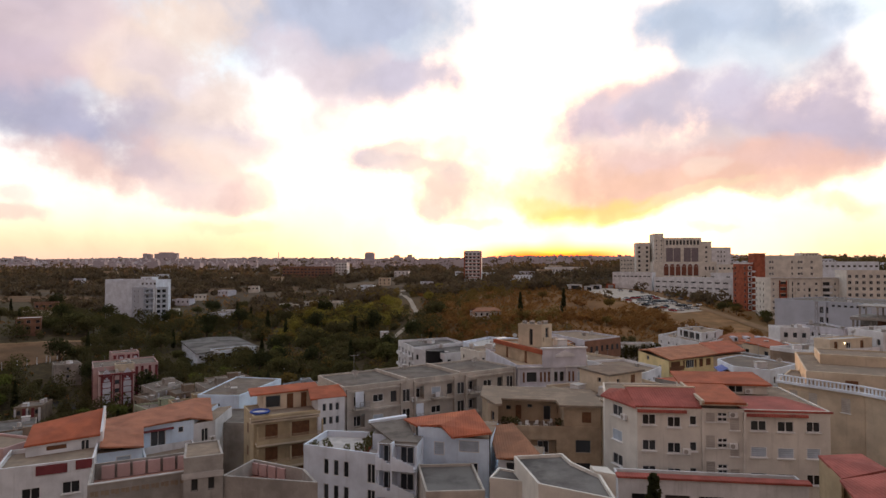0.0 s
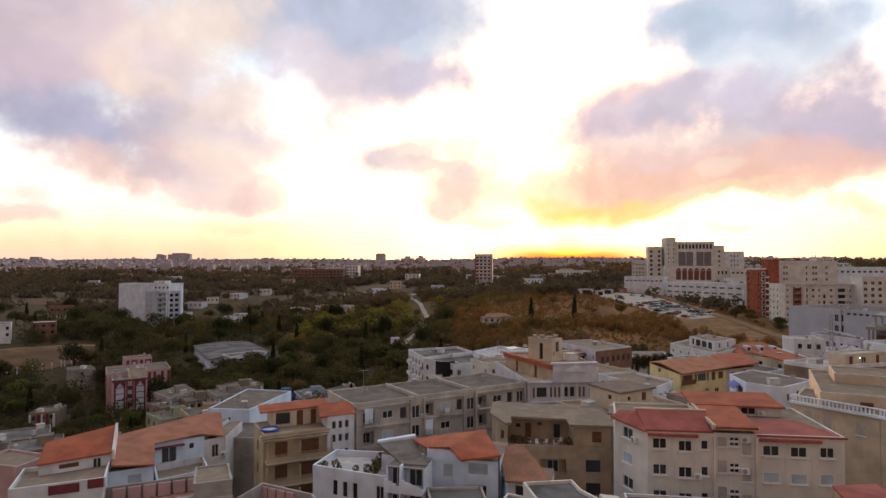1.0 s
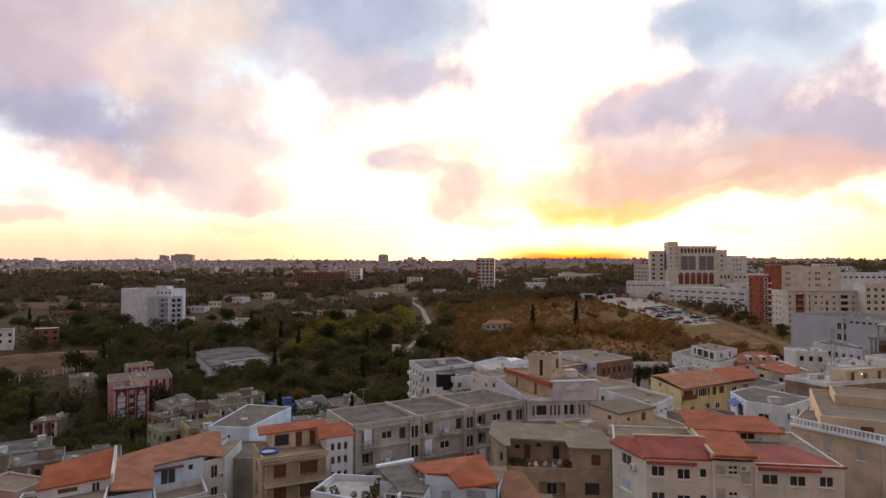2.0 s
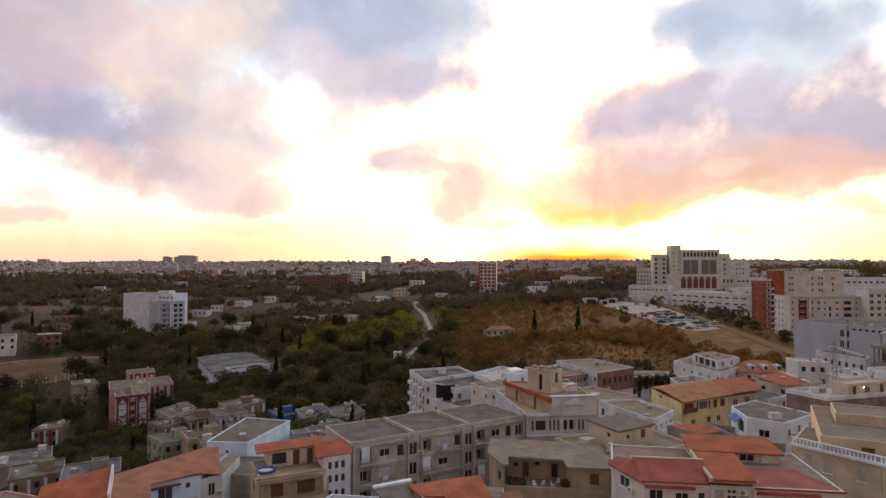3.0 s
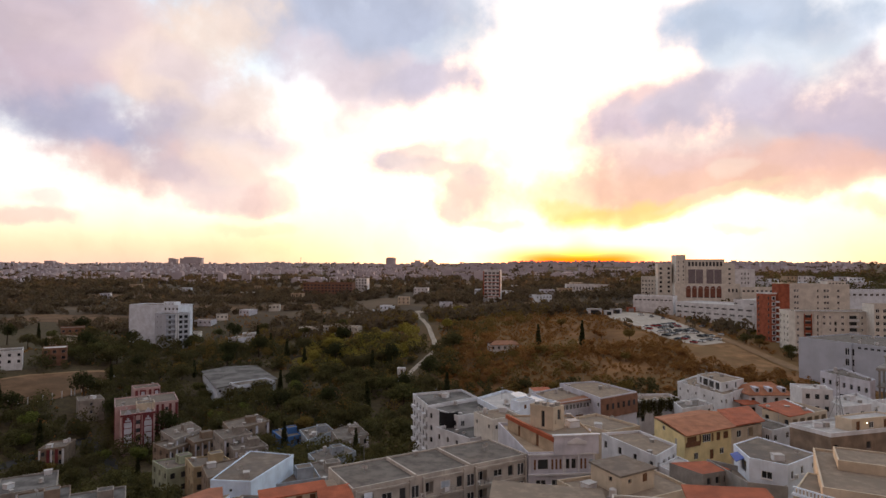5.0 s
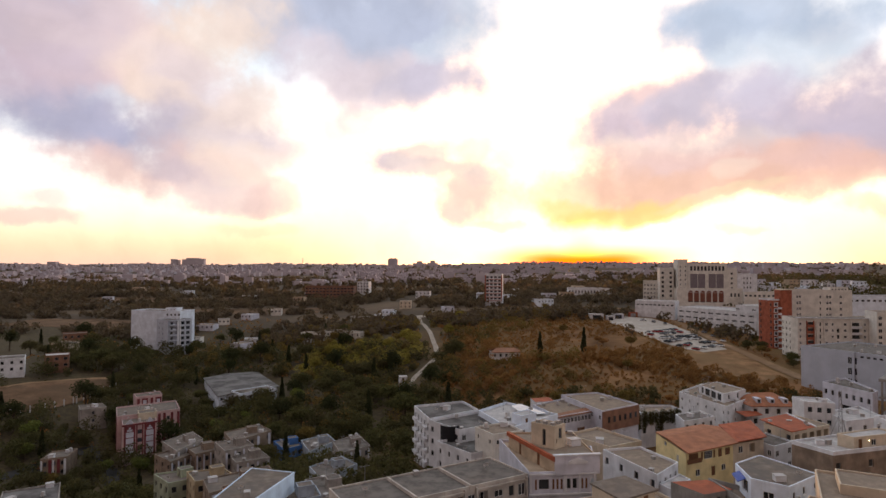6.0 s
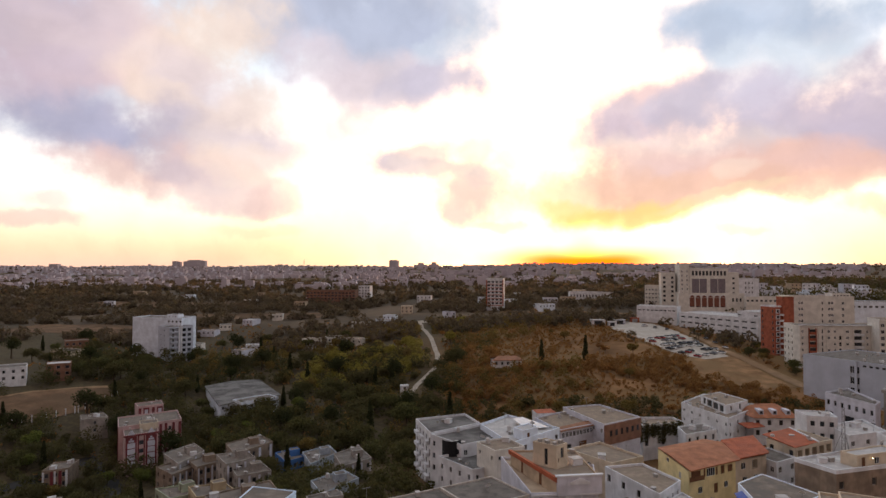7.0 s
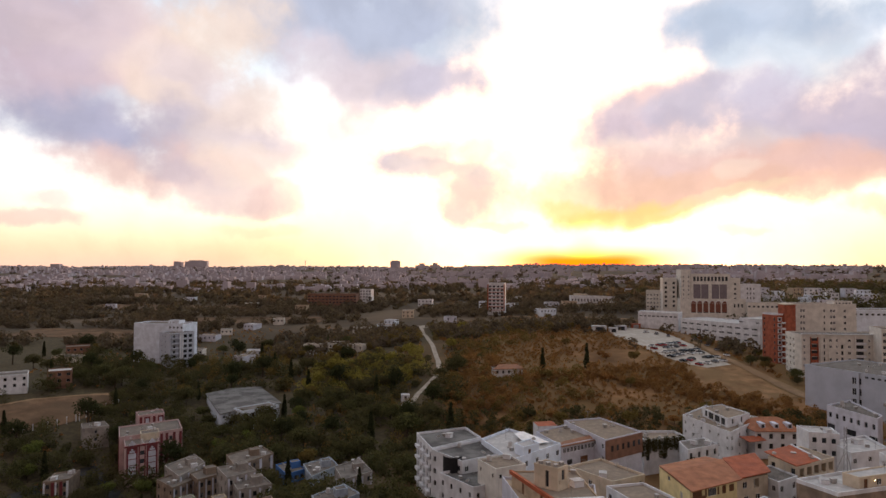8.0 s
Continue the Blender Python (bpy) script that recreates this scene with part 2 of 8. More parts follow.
def glassy(name, colour, rough):
    m = bpy.data.materials.new(name)
    m.use_nodes = True
    t = m.node_tree
    b = t.nodes["Principled BSDF"]
    info = t.nodes.new("ShaderNodeObjectInfo").outputs["Random"]
    link(t, mix_colour(t, info, tuple(c * 0.4 for c in colour), tuple(min(1, c * 1.7) for c in colour)), b.inputs["Base Color"])
    b.inputs["Roughness"].default_value = rough
    return m


def tiles(name, colour, other):
    """Clay roof tiles: rolls running down the slope, courses across, weathered patches."""
    m = surface(name, colour, 0.85, 0.22, 0.5, 0.0, 0.0, 6.0, second=other, spread=(0.48, 0.7))
    t = m.node_tree
    b = t.nodes["Principled BSDF"]
    co = t.nodes.new("ShaderNodeNewGeometry").outputs["Position"]
    w = t.nodes.new("ShaderNodeTexWave")
    w.bands_direction = "X"
    w.inputs["Scale"].default_value, w.inputs["Distortion"].default_value, w.inputs["Detail"].default_value = 1.1, 0.6, 1.0
    link(t, co, w.inputs["Vector"])
    bp = t.nodes.new("ShaderNodeBump")
    bp.inputs["Strength"].default_value, bp.inputs["Distance"].default_value = 0.5, 0.06
    link(t, w.outputs["Fac"], bp.inputs["Height"])
    link(t, bp.outputs[0], b.inputs["Normal"])
    return m


M = {
    "white": surface("white_render", (0.67, 0.675, 0.70), 0.85, 0.14, 0.4, 0.45),
    "bluewall": surface("pale_blue_render", (0.66, 0.80, 0.97), 0.85, 0.12, 0.4, 0.3),
    "bluewhite": surface("bluish_white_render", (0.71, 0.78, 0.88), 0.85, 0.12, 0.4, 0.3),
    "cream": surface("cream_render", (0.59, 0.49, 0.375), 0.88, 0.15, 0.4, 0.35),
    "beige": surface("beige_render", (0.66, 0.625, 0.57), 0.88, 0.12, 0.35, 0.35),
    "ochre": surface("ochre_render", (0.46, 0.36, 0.23), 0.88, 0.18, 0.4, 0.4),
    "brown": surface("brown_render", (0.46, 0.345, 0.24), 0.9, 0.18, 0.4, 0.35),
    "grey": surface("grey_render", (0.50, 0.45, 0.40), 0.9, 0.2, 0.4, 0.5),
    "bare": surface("bare_cement", (0.34, 0.32, 0.30), 0.92, 0.2, 0.5, 0.4),
    "lilac": surface("lilac_white_render", (0.56, 0.56, 0.63), 0.85, 0.14, 0.4, 0.35),
    "yellow": surface("yellow_render", (0.74, 0.60, 0.32), 0.88, 0.14, 0.4, 0.35),
    "pink": surface("pink_render", (0.54, 0.37, 0.36), 0.88, 0.14, 0.4, 0.3),
    "maroon": surface("maroon_paint", (0.20, 0.045, 0.05), 0.8, 0.2, 0.6, 0.2),
    "brick": surface("red_brick_facing", (0.36, 0.10, 0.055), 0.85, 0.2, 0.5, 0.2),
    "brownbrick": surface("brown_facing", (0.24, 0.12, 0.08), 0.85, 0.2, 0.5, 0.2),
    "blue": surface("blue_paint", (0.05, 0.15, 0.38), 0.8, 0.15, 0.5, 0.3),
    "mint": surface("pale_green_render", (0.33, 0.36, 0.26), 0.88, 0.2, 0.4, 0.4),
    "bluegrey": surface("blue_grey_cladding", (0.44, 0.47, 0.54), 0.8, 0.08, 0.2, 0.2),
    "orange": surface("orange_paint", (0.38, 0.09, 0.04), 0.8, 0.16, 0.5, 0.3),
    "roofgrey": surface("felted_roof", (0.155, 0.136, 0.122), 0.92, 0.2, 0.9, 0.0, 0.2, second=(0.20, 0.175, 0.155), spec=0.04),
    "roofdark": surface("dark_felt_roof", (0.13, 0.12, 0.115), 0.92, 0.25, 0.35, 0.0, 0.2, second=(0.2, 0.19, 0.18), spec=0.04),
    "roofbrown": surface("stained_cement_roof", (0.225, 0.185, 0.155), 0.92, 0.2, 0.7, 0.0, 0.2, second=(0.15, 0.13, 0.115), spec=0.04),
    "rooftan": surface("sandy_screed_roof", (0.31, 0.24, 0.185), 0.92, 0.16, 0.9, 0.0, 0.2, second=(0.235, 0.185, 0.145), spec=0.04),
    "roofpale": surface("pale_roof_paint", (0.54, 0.51, 0.49), 0.85, 0.18, 0.9, 0.0, 0.15, second=(0.42, 0.40, 0.39), spec=0.04),
    "tileor": tiles("orange_clay_tiles", (0.41, 0.105, 0.048), (0.30, 0.09, 0.05)),
    "tilerd": tiles("red_clay_tiles", (0.38, 0.10, 0.078), (0.27, 0.08, 0.065)),
    "tilebr": tiles("brown_clay_tiles", (0.33, 0.15, 0.085), (0.22, 0.11, 0.07)),
    "frame": surface("white_aluminium", (0.70, 0.70, 0.70), 0.5, 0.06, 1.0, 0.0, 0.0),
    "wood": surface("brown_wood", (0.17, 0.075, 0.035), 0.7, 0.2, 2.0, 0.2),
    "shutter": surface("pale_blue_shutter", (0.40, 0.47, 0.55), 0.7, 0.12, 1.0, 0.2),
    "shutgrey": surface("grey_shutter", (0.42, 0.39, 0.36), 0.7, 0.12, 1.0, 0.2),
    "glass": glassy("window_glass", (0.03, 0.032, 0.036), 0.12),
    "metal": surface("dull_steel", (0.32, 0.32, 0.33), 0.5, 0.15, 2.0, 0.2, 0.0, metal=0.7),
    "black": surface("matt_black", (0.015, 0.015, 0.017), 0.9, 0.2, 2.0),
    "plasticblue": surface("blue_plastic", (0.03, 0.08, 0.35), 0.5, 0.1, 2.0),
    "sheet": surface("galvanised_sheet", (0.55, 0.58, 0.62), 0.45, 0.12, 0.6, 0.2, 0.0, metal=0.3),
    "ground": surface("dry_hillside", (0.27, 0.145, 0.070), 0.95, 0.35, 0.05, 0.0, 0.4, 1.2, second=(0.17, 0.105, 0.050), spread=(0.40, 0.56), spec=0.04),
    "earth": surface("bare_earth", (0.33, 0.21, 0.125), 0.95, 0.25, 0.12, 0.0, 0.3, 2.0, second=(0.23, 0.14, 0.08), spec=0.04),
    "drygrass": surface("dry_grass", (0.30, 0.17, 0.088), 0.95, 0.3, 0.15, 0.0, 0.3, 2.0, second=(0.20, 0.125, 0.065), spec=0.03),
    "track": surface("pale_track", (0.40, 0.34, 0.28), 0.95, 0.2, 0.3, 0.0, 0.2, 3.0, spec=0.04),
    "fieldsoil": surface("bare_field_soil", (0.185, 0.112, 0.068), 0.95, 0.3, 0.1, 0.0, 0.3, 1.5, second=(0.125, 0.082, 0.052), spec=0.03),
    "terracotta": surface("terracotta_paving", (0.50, 0.285, 0.235), 0.9, 0.2, 0.8, 0.0, 0.15, second=(0.42, 0.235, 0.19), spec=0.05),
    "tiletan": tiles("tan_clay_tiles", (0.39, 0.15, 0.075), (0.34, 0.13, 0.07)),
    "tilefade": tiles("faded_orange_tiles", (0.37, 0.14, 0.08), (0.33, 0.13, 0.08)),
    "gravel": surface("pale_gravel", (0.50, 0.44, 0.38), 0.95, 0.18, 0.3, 0.0, 0.2, 3.0, second=(0.40, 0.35, 0.30), spec=0.04),
    "asphalt": surface("asphalt", (0.06, 0.058, 0.056), 0.9, 0.2, 0.3, 0.0, 0.2, 3.0, spec=0.04),
    "concrete": surface("concrete_yard", (0.34, 0.32, 0.30), 0.92, 0.2, 0.3, 0.0, 0.2, 3.0, spec=0.04),
    "bark": surface("bark", (0.09, 0.065, 0.045), 0.95, 0.3, 3.0, 0.0, 0.5, spec=0.04),
    "leaf": leafy("dark_leaves", (0.088, 0.093, 0.042), (0.074, 0.066, 0.036)),
    "leafgreen": leafy("mid_green_leaves", (0.135, 0.165, 0.05), (0.10, 0.115, 0.04)),
    "leafolive": leafy("olive_leaves", (0.17, 0.135, 0.045), (0.13, 0.092, 0.040)),
    "leafyel": leafy("yellow_green_leaves", (0.255, 0.23, 0.060), (0.18, 0.15, 0.050)),
    "leafdry": leafy("dry_scrub", (0.30, 0.155, 0.062), (0.20, 0.115, 0.052)),
    "conifer": leafy("cypress_leaves", (0.046, 0.055, 0.026), (0.038, 0.042, 0.022)),
    "dingy": surface("dingy_grey_render", (0.34, 0.30, 0.27), 0.92, 0.25, 0.4, 0.6),
    "darkbrown": surface("dark_brown_render", (0.27, 0.20, 0.15), 0.92, 0.25, 0.4, 0.5),
    "faded": surface("faded_blue_render", (0.36, 0.41, 0.47), 0.9, 0.22, 0.4, 0.5),
    "arcade": surface("dark_red_arcade", (0.22, 0.085, 0.06), 0.85, 0.15, 0.6, 0.2),
    "bayglass": surface("violet_grey_glazing", (0.17, 0.14, 0.16), 0.3, 0.12, 0.4, 0.0, 0.0, spec=0.5),
    # lilac-grey tone carries the distance haze in the wall colour
    "far": surface("hazed_render", (0.54, 0.49, 0.53), 0.9, 0.2, 0.02, 0.0, 0.0, 0.08, second=(0.42, 0.38, 0.42), spec=0.04),
    # far foliage greyed and lightened: haze put into these two leaf colours
    "woodbrown": leafy("hazed_brown_green_leaves", (0.118, 0.098, 0.070), (0.105, 0.082, 0.066)),
    "farwood": leafy("hazed_leaves", (0.115, 0.098, 0.082), (0.098, 0.080, 0.070)),
}


def cover_ground():
    """Dark undergrowth fills the valley, brown stubble lies beyond it."""
    t = M["ground"].node_tree
    b = t.nodes["Principled BSDF"]
    col = b.inputs["Base Color"].links[0].from_socket
    co = t.nodes.new("ShaderNodeNewGeometry").outputs["Position"]
    sep = t.nodes.new("ShaderNodeSeparateXYZ")
    link(t, co, sep.inputs[0])
    wild = math_node(t, "MULTIPLY", math_node(t, "SUBTRACT", noise_node(t, co, 0.02, 5.0, 0.6).outputs["Fac"], 0.5), 120.0)
    west = smooth(t, math_node(t, "ADD", sep.outputs[0], wild), -40, 25, 1.0, 0.0)
    moss = mix_colour(t, smooth(t, noise_node(t, co, 0.5, 5.0, 0.6).outputs["Fac"], 0.4, 0.62), (0.070, 0.055, 0.036), (0.098, 0.077, 0.044))
    col = mix_colour(t, west, col, moss)
    far = smooth(t, math_node(t, "ADD", sep.outputs[1], wild), 400, 480)
    stub = mix_colour(t, smooth(t, noise_node(t, co, 0.012, 6.0, 0.62).outputs["Fac"], 0.42, 0.6), (0.085, 0.066, 0.048), (0.135, 0.097, 0.066))
    link(t, mix_colour(t, far, col, stub), b.inputs["Base Color"])


cover_ground()

# ---- shared builders ----
rng = np.random.default_rng(7)
FOOT = []                      # footprints, so that trees keep clear of walls

SWELLS = [(-120, 200, 50, 50, -14.5), (-140, 140, 60, 60, -7.8), (0, 205, 40, 30, -5.0), (60, 215, 45, 30, -3.3), (110, 250, 50, 40, 2.3), (20, 290, 35, 35, 4.3),
          (-100, 290, 45, 40, -8.6), (-200, 300, 60, 60, 3.3), (130, 330, 50, 40, 3.6), (-25, 370, 40, 40, 4.7), (-150, 400, 60, 50, -8.1), (70, 400, 50, 50, 4.6),
          (215, 330, 50, 60, -3.0), (150, 300, 40, 40, -1.8), (140, 380, 50, 40, -0.8), (130, 225, 40, 40, -6.1), (-300, 150, 120, 120, -8.5), (250, 150, 100, 120, 9.0),
          (0, -100, 120, 100, -1.4), (-300, 550, 180, 120, -6.3)]


def lift(v):
    return 1 / (1 + np.exp(-v))


def ground_z(x, y):
    x, y = np.asarray(x, float), np.asarray(y, float)
    z = 15 * lift((y - 420) / 60) + 31 * lift((y - 2200) / 500) + 14 * lift((x - 150) / 120) * lift((y - 380) / 60)
    for cx, cy, sx, sy, a in SWELLS:
        z = z + a * np.exp(-(((x - cx) / sx) ** 2 + ((y - cy) / sy) ** 2) / 2)
    return z


def gz(x, y):
    return float(ground_z(x, y))


def mesh_of(name, verts, faces, mat=None, smooth_faces=False):
    me = bpy.data.meshes.new(name)
    me.from_pydata([tuple(map(float, v)) for v in verts], [], faces)
    if mat:
        me.materials.append(M[mat])
    if smooth_faces:
        me.polygons.foreach_set("use_smooth", [True] * len(me.polygons))
    me.update()
    return me


def part(name, me, parent, label="", m=None):
    ob = new(name, me)
    ob.parent = parent
    if m is not None:
        ob.matrix_basis = m
    if label:
        ob["label"] = label
    return ob


def thing(name, at, label, category, group="", kind=""):
    ob = new(name)
    ob.location = at
    ob.empty_display_size = 0.5
    return tagged(ob, label, category, group, kind)


def box_data(x0, y0, z0, x1, y1, z1, verts, faces):
    k = len(verts)
    verts += [(x0, y0, z0), (x1, y0, z0), (x1, y1, z0), (x0, y1, z0), (x0, y0, z1), (x1, y0, z1), (x1, y1, z1), (x0, y1, z1)]
    faces += [(k, k + 3, k + 2, k + 1), (k + 4, k + 5, k + 6, k + 7), (k, k + 1, k + 5, k + 4), (k + 1, k + 2, k + 6, k + 5), (k + 2, k + 3, k + 7, k + 6), (k + 3, k, k + 4, k + 7)]


def boxes(name, rows, mat):
    v, f = [], []
    for r in rows:
        box_data(*r, v, f)
    return mesh_of(name, v, f, mat)


def inset(foot, d):
    n, out = len(foot), []
    for i in range(n):
        p, q, r = Vector(foot[i - 1]), Vector(foot[i]), Vector(foot[(i + 1) % n])
        a, b = (q - p).normalized(), (r - q).normalized()
        na, nb = Vector((-a.y, a.x)), Vector((-b.y, b.x))
        k = na + nb
        k = k / max(0.25, k.length_squared / 2)
        out.append(tuple(q + k * d))
    return out


UNITS = {}


def unit(kind, w, h):
    """Frame and filling of an opening, facing -y, its middle at the origin."""
    key = (kind, round(w, 2), round(h, 2))
    if key in UNITS:
        return UNITS[key]
    a, b, t = w / 2, h / 2, min(0.07, w * 0.09)
    frame_mat = {"w": "frame", "d": "wood", "b": "wood", "s": "frame", "g": "shutgrey", "v": "bare", "o": "frame"}[kind]
    bars = [(-a, -0.05, -b, -a + t, 0.03, b), (a - t, -0.05, -b, a, 0.03, b), (-a + t, -0.05, b - t, a - t, 0.03, b), (-a + t, -0.05, -b, a - t, 0.03, -b + t)]
    if kind in "wbo" and w > 0.8:
        bars.append((-t / 2, -0.045, -b + t, t / 2, 0.025, b - t))
    if kind == "w" and w > 2.0:
        bars += [(-a / 2 - t / 2, -0.045, -b + t, -a / 2 + t / 2, 0.025, b - t), (a / 2 - t / 2, -0.045, -b + t, a / 2 + t / 2, 0.025, b - t)]
    fr = boxes("window_frame", bars, frame_mat)
    fill = {"w": "glass", "d": "wood", "b": "wood", "s": "shutter", "g": "shutgrey", "v": "glass", "o": "glass"}[kind]
    rows = [(-a + t, -0.01, -b + t, a - t, 0.02, b - t)]
    if kind in "sgb":
        n = max(4, int(h / 0.12))
        v = [(x, -0.02 - 0.025 * (i % 2), -b + t + (h - 2 * t) * i / n) for i in range(n + 1) for x in (-a + t, a - t)]
        fl = mesh_of("shutter", v, [(2 * i, 2 * i + 1, 2 * i + 3, 2 * i + 2) for i in range(n)], fill)
    else:
        fl = boxes("pane", rows, fill)
    sill = boxes("sill", [(-a - 0.1, -0.22, -b - 0.1, a + 0.1, 0.04, -b)], "frame") if kind in "wsg" else None
    UNITS[key] = (fr, fl, sill)
    return UNITS[key]


DEEP = {"w": 0.17, "s": 0.1, "g": 0.1, "d": 0.18, "b": 0.12, "v": 0.3, "o": 1.1}
NAMES = {"w": ("window", "pane"), "s": ("shuttered_window", "shutter"), "g": ("shuttered_window", "shutter"), "d": ("door", "door_leaf"), "b": ("shuttered_window", "shutter"), "v": ("opening", "pane"), "o": ("balcony_door", "pane")}


def walls(root, foot, z0, z1, mat, holes=(), sills=True, name="wall"):
    """Outer walls round a footprint (counter-clockwise), with real openings: holes are (edge, along, height of the middle, w, h, kind)."""
    o = root.location
    v, f, fitted = [], [], []
    n = len(foot)

    def quad(a, b, c, d):
        k = len(v)
        v.extend((a, b, c, d))
        f.append((k, k + 1, k + 2, k + 3))

    for e in range(n):
        p, q = Vector((*foot[e], 0)) - Vector((o.x, o.y, 0)), Vector((*foot[(e + 1) % n], 0)) - Vector((o.x, o.y, 0))
        L = (q - p).length
        way, out = (q - p) / L, Vector(((q - p).y, -(q - p).x, 0)) / L
        mine = []
        for h in holes:
            if h[0] != e:
                continue
            _, u, z, w, hh, kind = h
            w = min(w, L - 0.1)
            u0, u1, b0, b1 = max(0.04, u - w / 2), min(L - 0.04, u + w / 2), max(z0 + 0.05, z - hh / 2), min(z1 - 0.05, z + hh / 2)
            if u1 - u0 > 0.2 and b1 - b0 > 0.2 and not any(u0 < m[1] and u1 > m[0] and b0 < m[3] and b1 > m[2] for m in mine):
                mine.append((u0, u1, b0, b1, kind))
        us = sorted({0, L, *[m[0] for m in mine], *[m[1] for m in mine]})
        zs = sorted({z0, z1, *[m[2] for m in mine], *[m[3] for m in mine]})

        def at(u, z, d=0.0):
            s = p + way * u - out * d
            return (s.x, s.y, z - o.z)

        for i in range(len(us) - 1):
            run = None
            for j in range(len(zs) - 1):
                um, zm = (us[i] + us[i + 1]) / 2, (zs[j] + zs[j + 1]) / 2
                if any(m[0] < um < m[1] and m[2] < zm < m[3] for m in mine):
                    if run is not None:
                        quad(at(us[i], run), at(us[i + 1], run), at(us[i + 1], zs[j]), at(us[i], zs[j]))
                        run = None
                elif run is None:
                    run = zs[j]
            if run is not None:
                quad(at(us[i], run), at(us[i + 1], run), at(us[i + 1], z1), at(us[i], z1))
        for u0, u1, b0, b1, kind in mine:
            d = DEEP[kind]
            quad(at(u0, b0), at(u1, b0), at(u1, b0, d), at(u0, b0, d))
            quad(at(u0, b1, d), at(u1, b1, d), at(u1, b1), at(u0, b1))
            quad(at(u0, b0), at(u0, b0, d), at(u0, b1, d), at(u0, b1))
            quad(at(u1, b0, d), at(u1, b0), at(u1, b1), at(u1, b1, d))
            quad(at(u0, b0, d), at(u1, b0, d), at(u1, b1, d), at(u0, b1, d))
            w, hh = u1 - u0, b1 - b0
            ww, wh, drop = w, hh, 0.0
            if kind == "o":
                ww, wh = min(1.5, w - 0.3), hh - 0.4
                drop = -0.2
            c = at((u0 + u1) / 2, (b0 + b1) / 2 + drop, d - 0.06)
            turn = Matrix.Translation(c) @ Matrix.Rotation(math.atan2(way.y, way.x), 4, "Z")
            fitted.append((kind, ww, wh, turn))
            if kind == "w" and o.y < 150 and out.y < -0.2 and u1 + 0.9 < L and rng.random() < 0.22:
                FIXED.append((Vector(at(u1 + 0.55, b0 + 0.25, -0.18)) + Vector((o.x, o.y, o.z)), math.atan2(way.y, way.x)))
    wall = part(name, mesh_of("wall", v, f, mat), root)
    for kind, w, h, turn in fitted:
        fr, fl, sl = unit(kind, w, h)
        win = part(NAMES[kind][0], fr, root, "", turn)
        part(NAMES[kind][1], fl, win)
        if sl and sills:
            part("sill", sl, win, "", Matrix.Translation((0, -DEEP[kind] + 0.06, 0)))
    return wall


ROOFS, FIXED = [], []


def flat_top(root, foot, z1, mat, par=0.5, thick=0.18, par_mat="white", name="roof"):
    ROOFS.append((list(foot), z1, mat, par))
    o = root.location
    loc = [(x - o.x, y - o.y) for x, y in foot]
    n = len(loc)
    top = z1 - o.z
    v = [(x, y, top - 0.22) for x, y in inset(loc, 0.03)] + [(x, y, top) for x, y in inset(loc, 0.03)]
    f = [tuple(range(n))[::-1], tuple(range(n, 2 * n))] + [(i, (i + 1) % n, n + (i + 1) % n, n + i) for i in range(n)]
    part(name, mesh_of("roof", v, f, mat), root)
    if par > 0:
        a, b = inset(loc, -0.03), inset(loc, thick)
        lo = top - 0.25
        v = [(x, y, lo) for x, y in a] + [(x, y, top + par) for x, y in a] + [(x, y, top + par) for x, y in b] + [(x, y, lo) for x, y in b]
        f = []
        for i in range(n):
            j = (i + 1) % n
            f += [(i, j, n + j, n + i), (n + i, n + j, 2 * n + j, 2 * n + i), (2 * n + i, 2 * n + j, 3 * n + j, 3 * n + i)]
        part("parapet", mesh_of("parapet", v, f, par_mat), root)


def rows_of(foot, spec, z1):
    """Openings from a short spec: edge: (count, storeys, w, h, kind[, drop below the top, storey height, margin])."""
    out = []
    for e, s in spec.items():
        for one in (s if isinstance(s, list) else [s]):
            n, st, w, h, kind = one[:5]
            drop = one[5] if len(one) > 5 else 1.5
            step = one[6] if len(one) > 6 else 2.95
            mar = one[7] if len(one) > 7 else 1.3
            L = (Vector(foot[(e + 1) % len(foot)]) - Vector(foot[e])).length
            us = [L / 2] if n == 1 else [mar + (L - 2 * mar) * i / (n - 1) for i in range(n)]
            out += [(e, u, z1 - drop - step * k, w, h, kind) for u in us for k in range(st)]
    return out


def rect(p, q, depth):
    """A rectangle behind the front line p to q."""
    p, q = Vector(p), Vector(q)
    d = (q - p).normalized()
    b = Vector((-d.y, d.x)) * depth
    return [tuple(p), tuple(q), tuple(q + b), tuple(p + b)]


def house(name, label, foot, z1, wall="white", roof="roofgrey", wins=None, par=0.5, z0=None, extra=(), par_mat=None, sills=False, category="house", group="", keep=True):
    cx, cy = sum(p[0] for p in foot) / len(foot), sum(p[1] for p in foot) / len(foot)
    if z0 is None:
        z0 = min(gz(*p) for p in foot) - 0.6
    root = thing(name, (cx, cy, z0), label, category, group)
    if keep:
        FOOT.append((cx, cy, max((Vector(p) - Vector((cx, cy))).length for p in foot)))
    walls(root, foot, z0, z1, wall, rows_of(foot, wins or {}, z1) + list(extra), sills)
    flat_top(root, foot, z1, roof, par, par_mat=par_mat or wall)
    return root


def block(root, foot, z0, z1, wall, roof, wins=None, par=0.3, extra=(), name="wall"):
    """A further volume of a building: stair head, penthouse, wing."""
    walls(root, foot, z0, z1, wall, rows_of(foot, wins or {}, z1) + list(extra), False, name)
    flat_top(root, foot, z1, roof, par, par_mat=wall)


